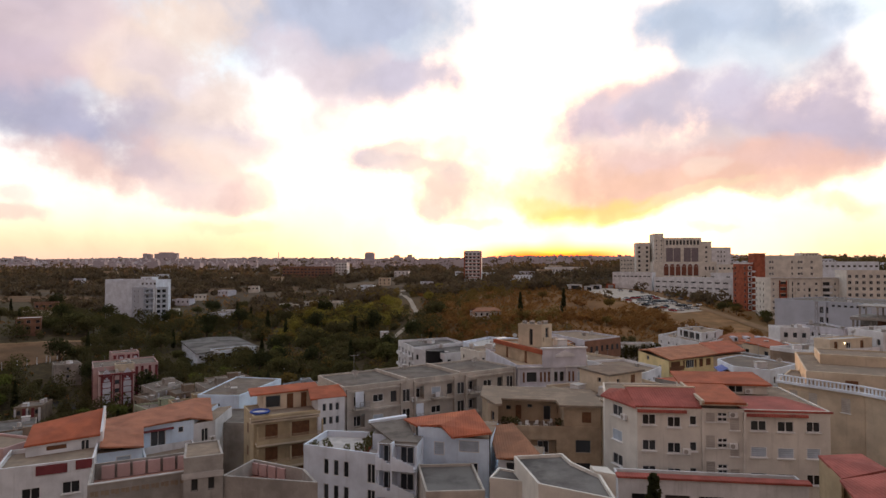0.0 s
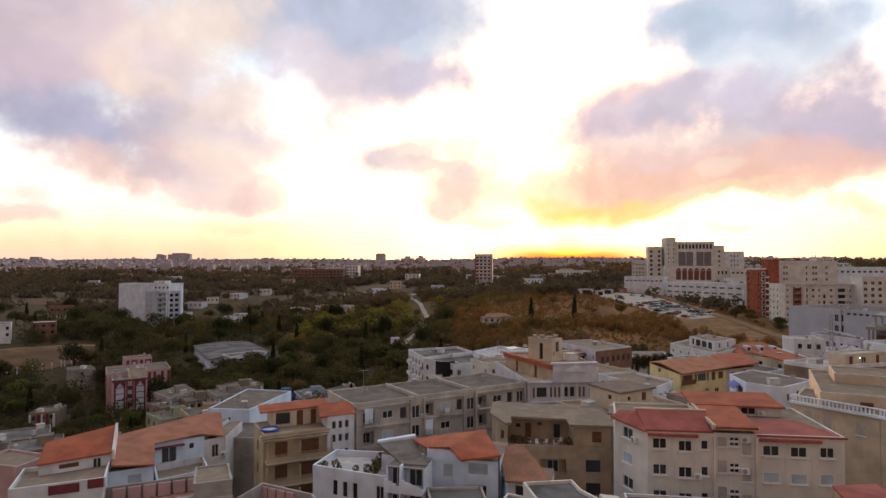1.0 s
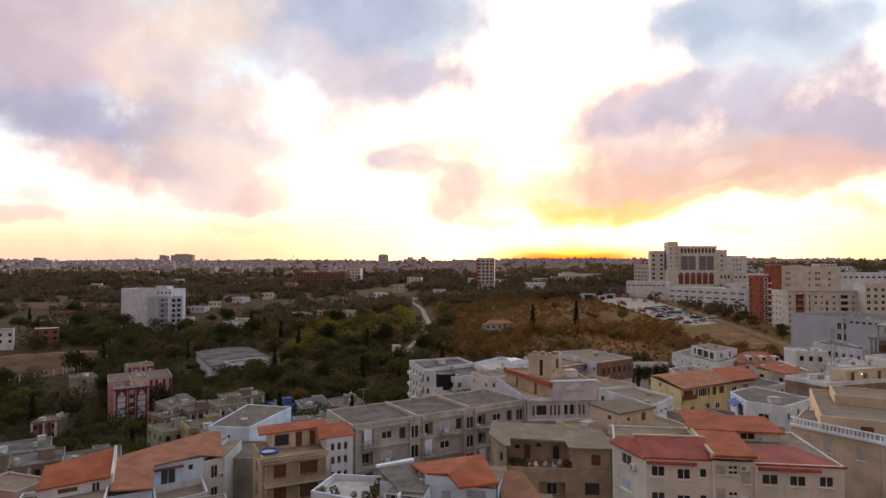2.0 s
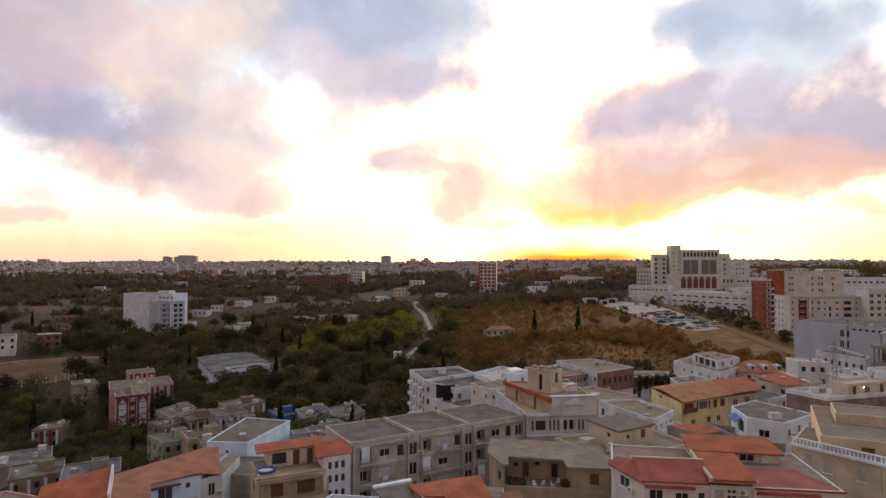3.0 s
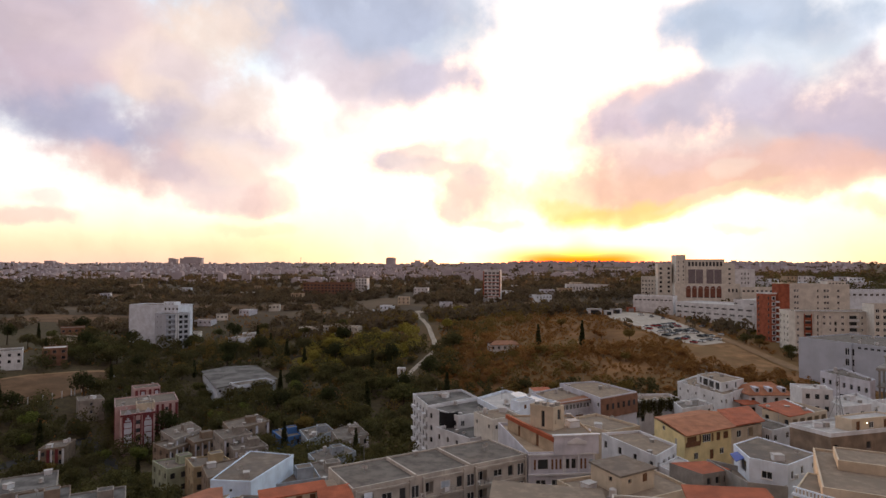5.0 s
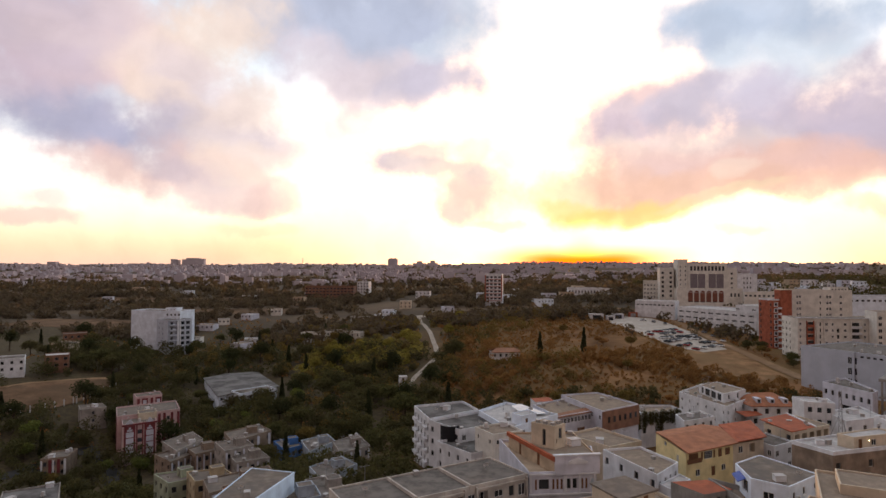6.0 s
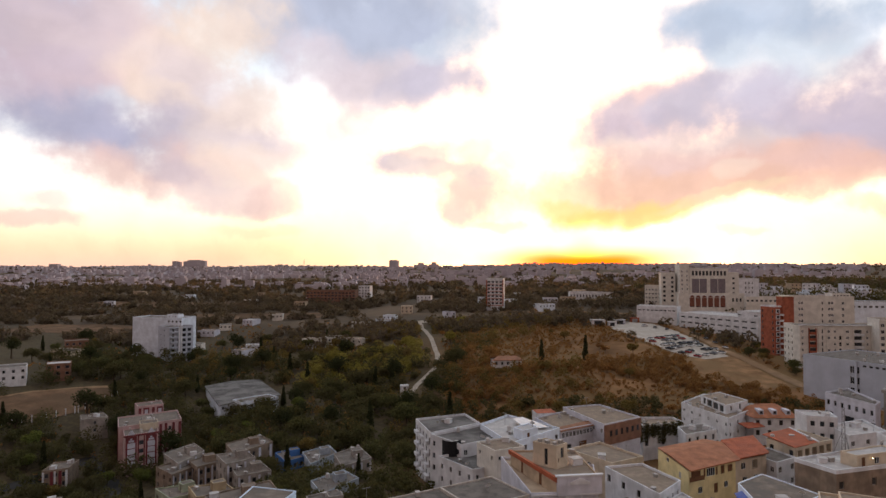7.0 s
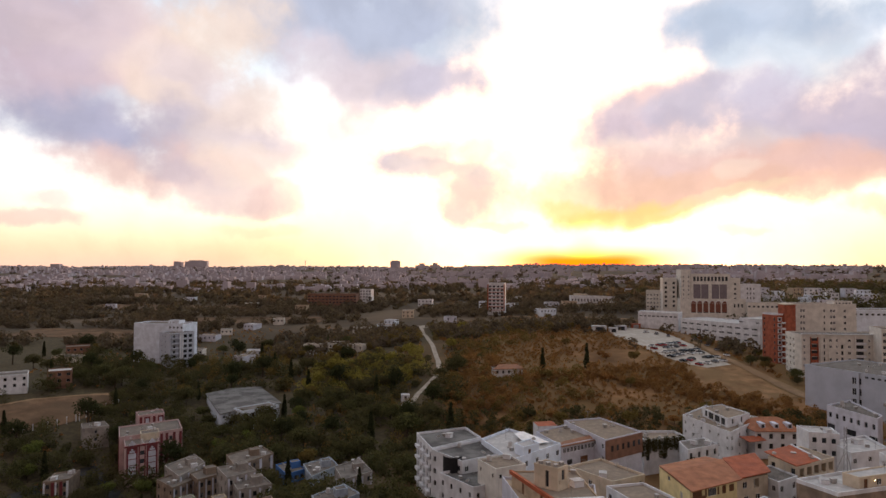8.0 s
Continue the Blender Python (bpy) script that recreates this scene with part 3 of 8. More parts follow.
def slab(root, name, corners, thick, mat, label=""):
    """A sloping or flat slab from its upper corners (counter-clockwise from above)."""
    o = root.location
    n = len(corners)
    v = [(x - o.x, y - o.y, z - o.z - thick) for x, y, z in corners] + [(x - o.x, y - o.y, z - o.z) for x, y, z in corners]
    f = [tuple(range(n))[::-1], tuple(range(n, 2 * n))] + [(i, (i + 1) % n, n + (i + 1) % n, n + i) for i in range(n)]
    return part(name, mesh_of(name, v, f, mat), root, label)


# ---- ground ----
def build_ground():
    def steps(lo, hi, fine0, fine1, fine, grow):
        a = list(np.arange(fine0, fine1 + 0.1, fine))
        s, x = fine, fine1
        while x < hi:
            s *= grow
            x += s
            a.append(min(x, hi))
        s, x = fine, fine0
        while x > lo:
            s *= grow
            x -= s
            a.insert(0, max(x, lo))
        return np.array(a)
    xs, ys = steps(-3400, 3400, -260, 260, 5.0, 1.14), steps(-500, 4800, 20, 520, 5.0, 1.12)
    X, Y = np.meshgrid(xs, ys)
    Z = ground_z(X, Y)
    for i in range(X.shape[0]):
        for j in range(X.shape[1]):
            d = math.hypot(X[i, j], Y[i, j])
            Z[i, j] += (0.7 * noise.noise((X[i, j] / 23, Y[i, j] / 23, 0.3)) if d < 1500 else 0) + min(14, d / 230) * noise.noise((X[i, j] / 420, Y[i, j] / 420, 4.1)) * (d > 520)
    nx = len(xs)
    v = np.stack([X, Y, Z], -1).reshape(-1, 3)
    f = [(j * nx + i, j * nx + i + 1, (j + 1) * nx + i + 1, (j + 1) * nx + i) for j in range(len(ys) - 1) for i in range(nx - 1)]
    ob = new("ground", mesh_of("ground", v, f, "ground", True))
    tagged(ob, "dry brown hillside and valley floor reaching the horizon", "ground", kind="structure")


build_ground()

# ---- foreground houses ----
def front_houses():
    # white house with an orange shed roof above a white lower storey
    low = [(-45.5, 65.3), (-37.4, 69.3), (-40.6, 76.0), (-48.6, 72.0)]
    h = house("terrace_house", "white rendered house with terrace and orange tiled shed roof", low, 10.6, "white", "rooftan", par=0.5,
              extra=[(0, 3.2, 8.0, 1.7, 1.3, "w"), (0, 6.9, 8.2, 1.7, 1.3, "w"), (0, 3.2, 5.2, 1.7, 1.3, "w")], sills=True)
    up = [(-46.05, 70.8), (-39.9, 75.1), (-42.57, 80.0), (-48.20, 75.4)]
    block(h, up, 9.6, 11.93, "white", "rooftan", par=0, extra=[(0, 3.0, 11.28, 2.0, 0.5, "b"), (0, 5.9, 10.73, 0.9, 1.9, "w"), (0, 8.6, 11.38, 0.9, 1.0, "v")])
    slab(h, "tiled_roof", [(-45.98, 70.4, 12.03), (-39.75, 74.8, 12.2), (-42.37, 80.2, 14.04), (-48.2, 75.2, 13.18)], 0.22, "tileor")
    slab(h, "gable_wall", [(-39.80, 74.80, 12.45), (-39.53, 74.90, 12.45), (-42.12, 80.30, 14.29), (-42.39, 80.20, 14.29)], 1.6, "white")
    slab(h, "maroon_panel", [(-38.9, 68.45, 11.05), (-37.5, 69.15, 11.05), (-37.55, 69.25, 11.05), (-38.95, 68.55, 11.05)], 1.0, "maroon")
    slab(h, "maroon_panel", [(-42.2, 66.8, 10.9), (-39.6, 68.1, 10.9), (-39.65, 68.2, 10.9), (-42.25, 66.9, 10.9)], 1.0, "maroon")
    house("pink_house", "low pink rendered house beside the white terrace", [(-57.0, 74.0), (-49.6, 72.2), (-48.6, 76.8), (-55.5, 79.0)], 10.9, "pink", "rooftan", {0: (1, 1, 1.0, 1.0, "v", 1.6)}, par=0.3)
    # pale house with a long faded roof
    f2 = [(-39.6, 73.4), (-35.2, 75.9), (-38.4, 82.2), (-43.2, 80.4)]
    h = house("tiled_house", "pale blue-white house under a long faded orange tiled roof", f2, 10.2, "bluewall", "rooftan", par=0, extra=[(0, 3.0, 8.9, 1.6, 1.3, "s"), (0, 3.0, 6.0, 1.6, 1.3, "s")])
    block(h, [(-38.4, 82.2), (-33.2, 86.2), (-33.4, 96.0), (-43.6, 88.0)], 3.0, 11.0, "bluewall", "rooftan", par=0,
          extra=[(0, 2.0, 9.2, 1.9, 2.0, "w"), (0, 4.9, 9.9, 0.7, 0.8, "w")])
    block(h, [(-33.2, 86.2), (-31.0, 88.4), (-31.6, 97.0), (-33.5, 95.8)], 3.0, 10.4, "white", "rooftan", par=0, extra=[(0, 1.6, 8.6, 1.0, 1.8, "w"), (0, 1.6, 5.6, 1.0, 1.8, "w")])
    block(h, [(-35.0, 76.4), (-30.2, 80.6), (-33.3, 86.0), (-38.2, 82.0)], 2.0, 7.4, "white", "rooftan", par=0.9)
    slab(h, "tiled_roof", [(-38.69, 72.7, 11.28), (-34.86, 75.5, 10.51), (-38.02, 81.9, 11.19), (-33.44, 85.7, 11.42), (-36.67, 96, 11.88), (-40.89, 90, 11.48), (-44.5, 84.5, 11.49)], 0.2, "tilefade")
    slab(h, "tiled_roof", [(-33.44, 85.7, 11.42), (-31.18, 88, 10.53), (-35.13, 97.5, 11.55), (-36.67, 96, 11.88)], 0.2, "tilefade")
    slab(h, "awning", [(-38.3, 81.6, 10.35), (-35.0, 84.2, 10.35), (-35.3, 84.6, 10.45), (-38.6, 82.0, 10.45)], 0.1, "maroon")
    # grey house with a rose terrace and a stair head
    f3 = [(-28.6, 53.0), (-19.0, 57.9), (-21.8, 63.4), (-31.4, 58.6)]
    h = house("rose_terrace_house", "cement-grey house with a rose walled roof terrace and stair head", f3, 12.4, "bare", "terracotta", par=1.5, par_mat="bare")
    for i in range(7):
        p = Vector((-30.5, 58.5)).lerp(Vector((-22.3, 62.6)), i / 7)
        q = Vector((-30.5, 58.5)).lerp(Vector((-22.3, 62.6)), (i + 0.82) / 7)
        slab(h, "rose_panel", [(p.x, p.y, 13.7), (q.x, q.y, 13.7), (q.x - 0.1, q.y + 0.22, 13.7), (p.x - 0.1, p.y + 0.22, 13.7)], 1.25, "pink")
    block(h, [(-21.4, 55.2), (-18.4, 56.5), (-20.4, 60.9), (-23.1, 59.6)], 10.0, 15.4, "bare", "rooftan", par=0.12, extra=[(0, 0.9, 13.0, 0.6, 1.1, "v"), (0, 2.3, 13.0, 0.6, 1.1, "v")])
    a, b = Vector((-28.6, 53.0)), Vector((-19.0, 57.9))
    e, out = (b - a).normalized(), Vector(((b - a).y, -(b - a).x)).normalized()
    for i in range(11):
        c = a + e * (0.5 + 0.78 * i)
        for k in (-1, 1):
            p, q = c + e * 0.02 * k, c + e * 0.3 * k
            slab(h, "lattice_tile", [(*(min(p, q, key=lambda v: v.x) + out * 0.1), 13.3), (*(max(p, q, key=lambda v: v.x) + out * 0.1), 13.3), (*(max(p, q, key=lambda v: v.x) + out * 0.02), 13.3), (*(min(p, q, key=lambda v: v.x) + out * 0.02), 13.3)], 0.42 if k > 0 else 0.34, "rooftan")
    slab(h, "coping", [(*(a + out * 0.14), 13.98), (*(b + out * 0.14), 13.98), (*(b - out * 0.25), 13.98), (*(a - out * 0.25), 13.98)], 0.1, "roofpale")
    slab(h, "hut_band", [(-21.55, 55.1, 14.1), (-18.3, 56.4, 14.1), (-18.35, 56.5, 14.1), (-21.5, 55.2, 14.1)], 0.5, "roofpale")
    f4 = [(-18.6, 56.9), (-9.6, 55.2), (-11.6, 58.8), (-17.2, 61.6)]
    h = house("patio_house", "grey house with a walled terracotta patio on its roof", f4, 12.0, "bare", "terracotta", par=1.4, par_mat="bare")
    for i in range(4):
        slab(h, "rose_panel", [(-17.4 + i * 1.0, 61.2 - i * 0.5, 13.2), (-16.6 + i * 1.0, 60.8 - i * 0.5, 13.2), (-16.5 + i * 1.0, 61.0 - i * 0.5, 13.2), (-17.3 + i * 1.0, 61.4 - i * 0.5, 13.2)], 1.1, "pink")
    # ochre apartment house with balconies, penthouse and tiled roof
    f5 = [(-26.2, 86.2), (-23.0, 80.2), (-12.6, 85.6), (-16.0, 92.0)]
    h = house("ochre_apartments", "ochre apartment house with balconies and an orange tiled penthouse roof", f5, 12.7, "ochre", "rooftan", par=0.2, sills=True,
              extra=[(1, 2.3, 10.7, 1.6, 1.9, "b"), (1, 6.0, 10.7, 2.6, 1.9, "b"), (1, 2.3, 7.7, 1.6, 1.9, "b"), (1, 6.0, 7.7, 2.6, 1.9, "b"), (1, 2.3, 4.7, 1.6, 1.9, "b"), (1, 6.0, 4.7, 2.6, 1.9, "b"),
                     (0, 3.0, 10.6, 1.0, 1.3, "b"), (0, 3.0, 7.6, 1.0, 1.3, "b"), (1, 9.4, 10.9, 1.5, 1.3, "b")])
    d, nrm = Vector((10.4, 5.4)).normalized(), Vector((5.4, -10.4)).normalized()
    a, b = Vector((-23.0, 80.2)) - d * 0.5, Vector((-23.0, 80.2)) + d * 8.5
    for z, out in ((12.75, 1.1), (12.35, 0.85)):
        slab(h, "terrace_edge", [(*(a + nrm * out), z), (*(b + nrm * out), z), (*(b - nrm * 0.05), z), (*(a - nrm * 0.05), z)], 0.22, "cream")
    slab(h, "terrace_parapet", [(*(a + nrm * 1.1), 13.0), (*(b + nrm * 1.1), 13.0), (*(b + nrm * 0.95), 13.0), (*(a + nrm * 0.95), 13.0)], 0.3, "ochre")
    for z in (9.5, 6.5, 3.5):
        a = Vector((-23.0, 80.2)) + d * 0.2
        b = Vector((-23.0, 80.2)) + d * 8.6
        slab(h, "balcony", [(*(a + nrm * 1.4), z), (*(b + nrm * 1.4), z), (*b, z), (*a, z)], 0.24, "cream")
        slab(h, "balcony_front", [(*(a + nrm * 1.4), z + 0.5), (*(b + nrm * 1.4), z + 0.5), (*(b + nrm * 1.28), z + 0.5), (*(a + nrm * 1.28), z + 0.5)], 0.5, "ochre")
        for k, zz in enumerate((0.66, 0.8, 0.94)):
            slab(h, "rail", [(*(a + nrm * 1.36), z + zz), (*(b + nrm * 1.36), z + zz), (*(b + nrm * 1.3), z + zz), (*(a + nrm * 1.3), z + zz)], 0.05, "brown")
        for k in range(3):
            c = a.lerp(b, k / 2)
            slab(h, "balcony_post", [(*(c + nrm * 1.42), z + 2.4), (*(c + d * 0.2 + nrm * 1.42), z + 2.4), (*(c + d * 0.2 + nrm * 1.2), z + 2.4), (*(c + nrm * 1.2), z + 2.4)], 2.4, "ochre")
    block(h, [(-22.9, 84.2), (-14.6, 88.5), (-16.2, 91.8), (-24.8, 87.6)], 12.6, 15.0, "cream", "rooftan", par=0,
          extra=[(0, 3.6, 13.7, 0.9, 2.0, "d"), (0, 5.5, 13.7, 0.8, 2.0, "d"), (0, 8.0, 13.7, 0.8, 2.0, "d"), (0, 1.3, 13.8, 2.0, 1.6, "v")])
    slab(h, "tiled_roof", [(-24.4, 83.2, 15.0), (-16.0, 87.4, 15.15), (-17.2, 90.2, 15.5), (-25.6, 86.0, 15.35)], 0.2, "tileor")
    block(h, [(-15.35, 83.45), (-12.05, 85.15), (-14.0, 89.2), (-17.2, 87.6)], 2.0, 14.4, "white", "rooftan", par=0,
          extra=[(0, u, z, 0.5, 1.0, "v") for u in (0.9, 1.8, 2.7) for z in (13.2, 11.4, 9.4, 7.4)])
    slab(h, "tiled_roof", [(-16.3, 83.1, 14.5), (-11.8, 85.4, 14.5), (-13.4, 89.4, 15.3), (-17.6, 87.2, 15.3)], 0.2, "tileor")
    root = thing("paddling_pool", (-22.9, 82.6, 12.7), "round blue inflatable paddling pool on a terrace", "pool")
    bm = bmesh.new()
    ring = [(1.15 + 0.16 * math.cos(a), 0.16 + 0.16 * math.sin(a)) for a in (2 * math.pi * k / 10 for k in range(10))]
    cols = [[bm.verts.new((r * math.cos(b), r * math.sin(b), z + 0.12)) for r, z in ring] for b in (2 * math.pi * k / 28 for k in range(28))]
    for k in range(28):
        for q in range(10):
            bm.faces.new((cols[k][q], cols[(k + 1) % 28][q], cols[(k + 1) % 28][(q + 1) % 10], cols[k][(q + 1) % 10]))
    me = bpy.data.meshes.new("pool_ring")
    bm.to_mesh(me)
    bm.free()
    me.materials.append(M["plasticblue"])
    part("pool_ring", me, root)
    bm = bmesh.new()
    bmesh.ops.create_cone(bm, cap_ends=True, segments=28, radius1=1.1, radius2=1.1, depth=0.2, matrix=Matrix.Translation((0, 0, 0.12)))
    me = bpy.data.meshes.new("pool_floor")
    bm.to_mesh(me)
    bm.free()
    me.materials.append(M["frame"])
    part("pool_floor", me, root)
    # grey wall and blue-white store between
    house("cement_house", "low cement-grey house wall", [(-33.4, 92.6), (-25.2, 92.2), (-25.4, 101.0), (-33.4, 101.0)], 8.8, "bare", "roofgrey", {0: (2, 1, 1.2, 2.0, "g", 3.2)}, par=0.2)
    house("blue_store", "blue-white rendered roof store with a flat roof", [(-39.0, 102.0), (-32.0, 101.5), (-29.0, 116.0), (-38.0, 118.0)], 10.9, "bluewall", "roofbrown", {0: (1, 1, 0.5, 0.5, "v")}, par=0.15)
    # white house with three slit windows and stepped balconies
    f6 = [(-14.4, 71.0), (-5.7, 67.4), (-1.9, 75.4), (-12.9, 76.8)]
    sl = [(0, u, z, 0.66, 1.75, "w") for u in (3.0, 4.3, 5.6) for z in (9.95, 7.15, 4.35)] + [(0, 8.75, z, 1.0, 2.1, "w") for z in (9.9, 7.1, 4.3)]
    h = house("white_stepped_house", "white house with slit windows and stepped balcony fronts", f6, 11.4, "bluewhite", "roofpale", par=0.7, extra=sl + [(3, 2.5, 8.8, 1.0, 1.6, "w"), (3, 2.5, 5.6, 1.0, 1.6, "w")])
    bay = [(-5.6, 67.3), (-1.3, 66.2), (-0.7, 69.8), (-4.2, 70.8)]
    block(h, bay, 0.0, 13.35, "bluewhite", "roofgrey", par=0, extra=[(0, u, z, w, 2.2, "o") for u, w in ((0.95, 1.5), (3.05, 2.3)) for z in (12.15, 9.3, 6.45, 3.6)])
    d, nrm = Vector((4.3, -1.1)).normalized(), Vector((-1.1, -4.3)).normalized()
    p0 = Vector((-5.6, 67.3))
    for k in range(4):
        z = 11.05 - 2.85 * k
        a, b = p0 + d * 0.05, p0 + d * 4.4
        slab(h, "balcony", [(*(a + nrm * 0.9), z), (*(b + nrm * 0.9), z), (*b, z), (*a, z)], 0.28, "bluewhite")
        for u0, n, w in ((0.1, 4, 0.42), (1.95, 6, 0.4)):
            for i in range(n):
                a, b = p0 + d * (u0 + w * i), p0 + d * (u0 + w * (i + 1))
                zt = z + 1.15 - (0.9 / n) * i
                slab(h, "stepped_front", [(*(a + nrm * 0.92), zt), (*(b + nrm * 0.92), zt), (*(b + nrm * 0.76), zt), (*(a + nrm * 0.76), zt)], zt - z + 0.02, "bluewhite")
        a = p0 + d * 1.8
        slab(h, "pier", [(*(a + nrm * 0.95), z + 2.6), (*(a + d * 0.16 + nrm * 0.95), z + 2.6), (*(a + d * 0.16), z + 2.6), (*a, z + 2.6)], 2.85, "bluewhite")
    block(h, [(-6.6, 71.4), (-4.4, 70.9), (-2.6, 75.0), (-6.4, 75.4)], 11.3, 13.2, "bluewhite", "roofgrey", par=0, extra=[(3, 2.0, 12.3, 3.0, 1.5, "b")])
    slab(h, "canopy", [(-7.4, 74.9, 13.5), (-3.9, 67.3, 13.5), (-1.2, 66.9, 13.5), (-3.2, 77.4, 13.6)], 0.16, "roofgrey")
    slab(h, "canopy_edge", [(-7.6, 75.3, 13.75), (-7.3, 74.8, 13.75), (-3.0, 76.7, 13.9), (-3.2, 77.6, 13.9)], 0.3, "bluewhite")
    # gabled white house
    f7 = [(-1.3, 70.6), (6.7, 69.0), (8.3, 76.6), (0.3, 78.2)]
    h = house("gabled_house", "blue-white house with an orange tiled roof and shuttered windows", f7, 13.2, "bluewall", "rooftan", par=0, extra=[(0, 2.4, 11.9, 1.2, 1.5, "s"), (0, 5.8, 12.3, 2.3, 1.3, "s"), (0, 6.3, 9.6, 1.0, 1.8, "w")])
    slab(h, "gable_wall", [(-1.35, 70.55, 14.3), (2.5, 69.75, 14.1), (2.55, 70.0, 14.1), (-1.3, 70.8, 14.3)], 1.3, "bluewall")
    slab(h, "tiled_roof", [(-3.3, 75.0, 14.0), (-1.5, 70.6, 14.35), (1.2, 69.9, 14.6), (2.5, 67.7, 13.85), (6.9, 68.8, 14.05), (5.4, 76.4, 14.8)], 0.22, "tileor")
    slab(h, "drain_pipe", [(6.62, 68.85, 13.9), (6.74, 68.85, 13.9), (6.74, 68.97, 13.9), (6.62, 68.97, 13.9)], 9.0, "black")
    f8 = [(7.6, 68.4), (12.0, 67.0), (13.4, 73.0), (8.4, 74.6)]
    h = house("red_roof_annexe", "low white annexe under a dull red tiled roof", f8, 11.2, "white", "rooftan", par=0, extra=[(0, 2.0, 10.2, 2.4, 1.6, "v")])
    slab(h, "tiled_roof", [(7.3, 67.7, 11.6), (12.2, 66.6, 12.0), (10.0, 75.2, 13.4), (6.9, 74.6, 13.2)], 0.2, "tilebr")
    # flat grey roofs in front
    house("flat_roof_house", "house with a plain grey flat roof and low parapet", [(-1.2, 67.2), (-0.1, 59.4), (5.5, 59.8), (4.7, 67.6)], 10.8, "grey", "roofdark", {1: (3, 2, 1.0, 1.2, "w")}, par=0.25)
    h = house("angular_roof_house", "house with an angular grey flat roof and pale parapet", [(8.4, 60.4), (9.6, 53.0), (15.2, 49.6), (15.4, 55.2), (13.6, 58.6), (13.2, 61.2)], 13.8, "beige", "roofdark", par=0.3)
    block(h, [(5.9, 58.8), (9.0, 57.8), (9.2, 60.4), (7.0, 61.6)], 2.0, 12.4, "beige", "roofdark", par=0.2)
    slab(h, "parapet_step", [(15.0, 55.6, 14.3), (16.6, 54.6, 14.3), (16.4, 56.6, 14.3), (14.9, 57.0, 14.3)], 6.0, "beige")
    # brown house with a sunken terrace
    f9 = [(8.5, 83.4), (22.4, 82.2), (23.4, 92.6), (8.0, 96.0)]
    h = house("brown_house", "brown rendered house with an open roof terrace", f9, 10.4, "brown", "rooftan", par=0.6, par_mat="brown",
              extra=[(0, 2.2, 8.6, 1.6, 1.4, "v"), (0, 6.4, 8.2, 3.4, 2.0, "o"), (0, 11.6, 8.4, 2.0, 1.7, "v"), (0, 6.4, 5.2, 3.4, 2.0, "o"), (0, 11.6, 5.4, 2.0, 1.7, "v"), (3, 5, 8.5, 1.0, 1.2, "w")])
    block(h, [(8.2, 88.6), (17.6, 87.4), (17.6, 92.6), (7.8, 94.6)], 10.3, 13.6, "brown", "rooftan", par=0, extra=[(0, 2.6, 12.2, 0.7, 0.6, "v"), (0, 4.0, 11.6, 0.8, 2.0, "d"), (0, 5.6, 12.5, 0.7, 0.5, "v"), (0, 8.0, 11.6, 1.0, 2.0, "v")])
    block(h, [(17.6, 83.0), (22.4, 82.4), (23.2, 91.8), (17.6, 92.4)], 10.3, 13.6, "brown", "rooftan", par=0, extra=[(0, 3.0, 12.2, 1.2, 1.4, "b")])
    block(h, [(7.6, 85.0), (8.9, 83.6), (9.1, 88.4), (7.2, 91.0)], 0.0, 13.6, "brown", "rooftan", par=0, extra=[(0, 0.9, 12.0, 0.6, 1.2, "v")])
    slab(h, "roof_slab", [(6.8, 88.5, 13.9), (8.5, 83.2, 13.9), (9.4, 83.3, 13.9), (9.6, 86.6, 13.9), (17.0, 85.4, 13.9), (17.0, 82.4, 13.9), (22.8, 81.8, 13.9), (23.6, 92.6, 13.9), (7.6, 95.6, 13.9)], 0.28, "rooftan")
    # long grey apartment row
    f10 = [(-12.5, 87.4), (13.7, 104.6), (7.7, 113.2), (-18.0, 96.4)]
    ex = []
    for k in range(3):
        z = 13.0 - 2.9 * k
        for i in range(3):
            u = 2.0 + i * 10.0
            ex += [(0, u + 0.4, z, 1.7, 1.9, "o"), (0, u + 3.4, z + 0.1, 1.7, 1.1, "s" if (i + k) % 2 else "w"), (0, u + 6.0, z, 1.1, 1.7, "g" if k else "v"), (0, u + 8.1, z - 0.1, 1.4, 1.9, "w")]
    h = house("grey_apartment_row", "long weathered grey apartment row with loggias and a felted flat roof", f10, 15.0, "grey", "roofgrey", par=0.25, extra=ex)
    d, nrm = Vector((26.2, 17.2)).normalized(), Vector((17.2, -26.2)).normalized()
    p0 = Vector((-12.5, 87.4))
    for u0, u1 in ((0.3, 9.0), (11.3, 18.6), (20.8, 30.8)):
        for z in (14.6, 11.75, 8.85):
            a, b = p0 + d * u0, p0 + d * u1
            slab(h, "ledge", [(*(a + nrm * 0.3), z), (*(b + nrm * 0.3), z), (*b, z), (*a, z)], 0.28, "grey")
        for u in (u0, u1):
            a = p0 + d * u
            slab(h, "pier", [(*(a + nrm * 0.4), 14.9), (*(a + nrm * 0.4 + d * 0.3), 14.9), (*(a + d * 0.3), 14.9), (*a, 14.9)], 15.0, "grey")
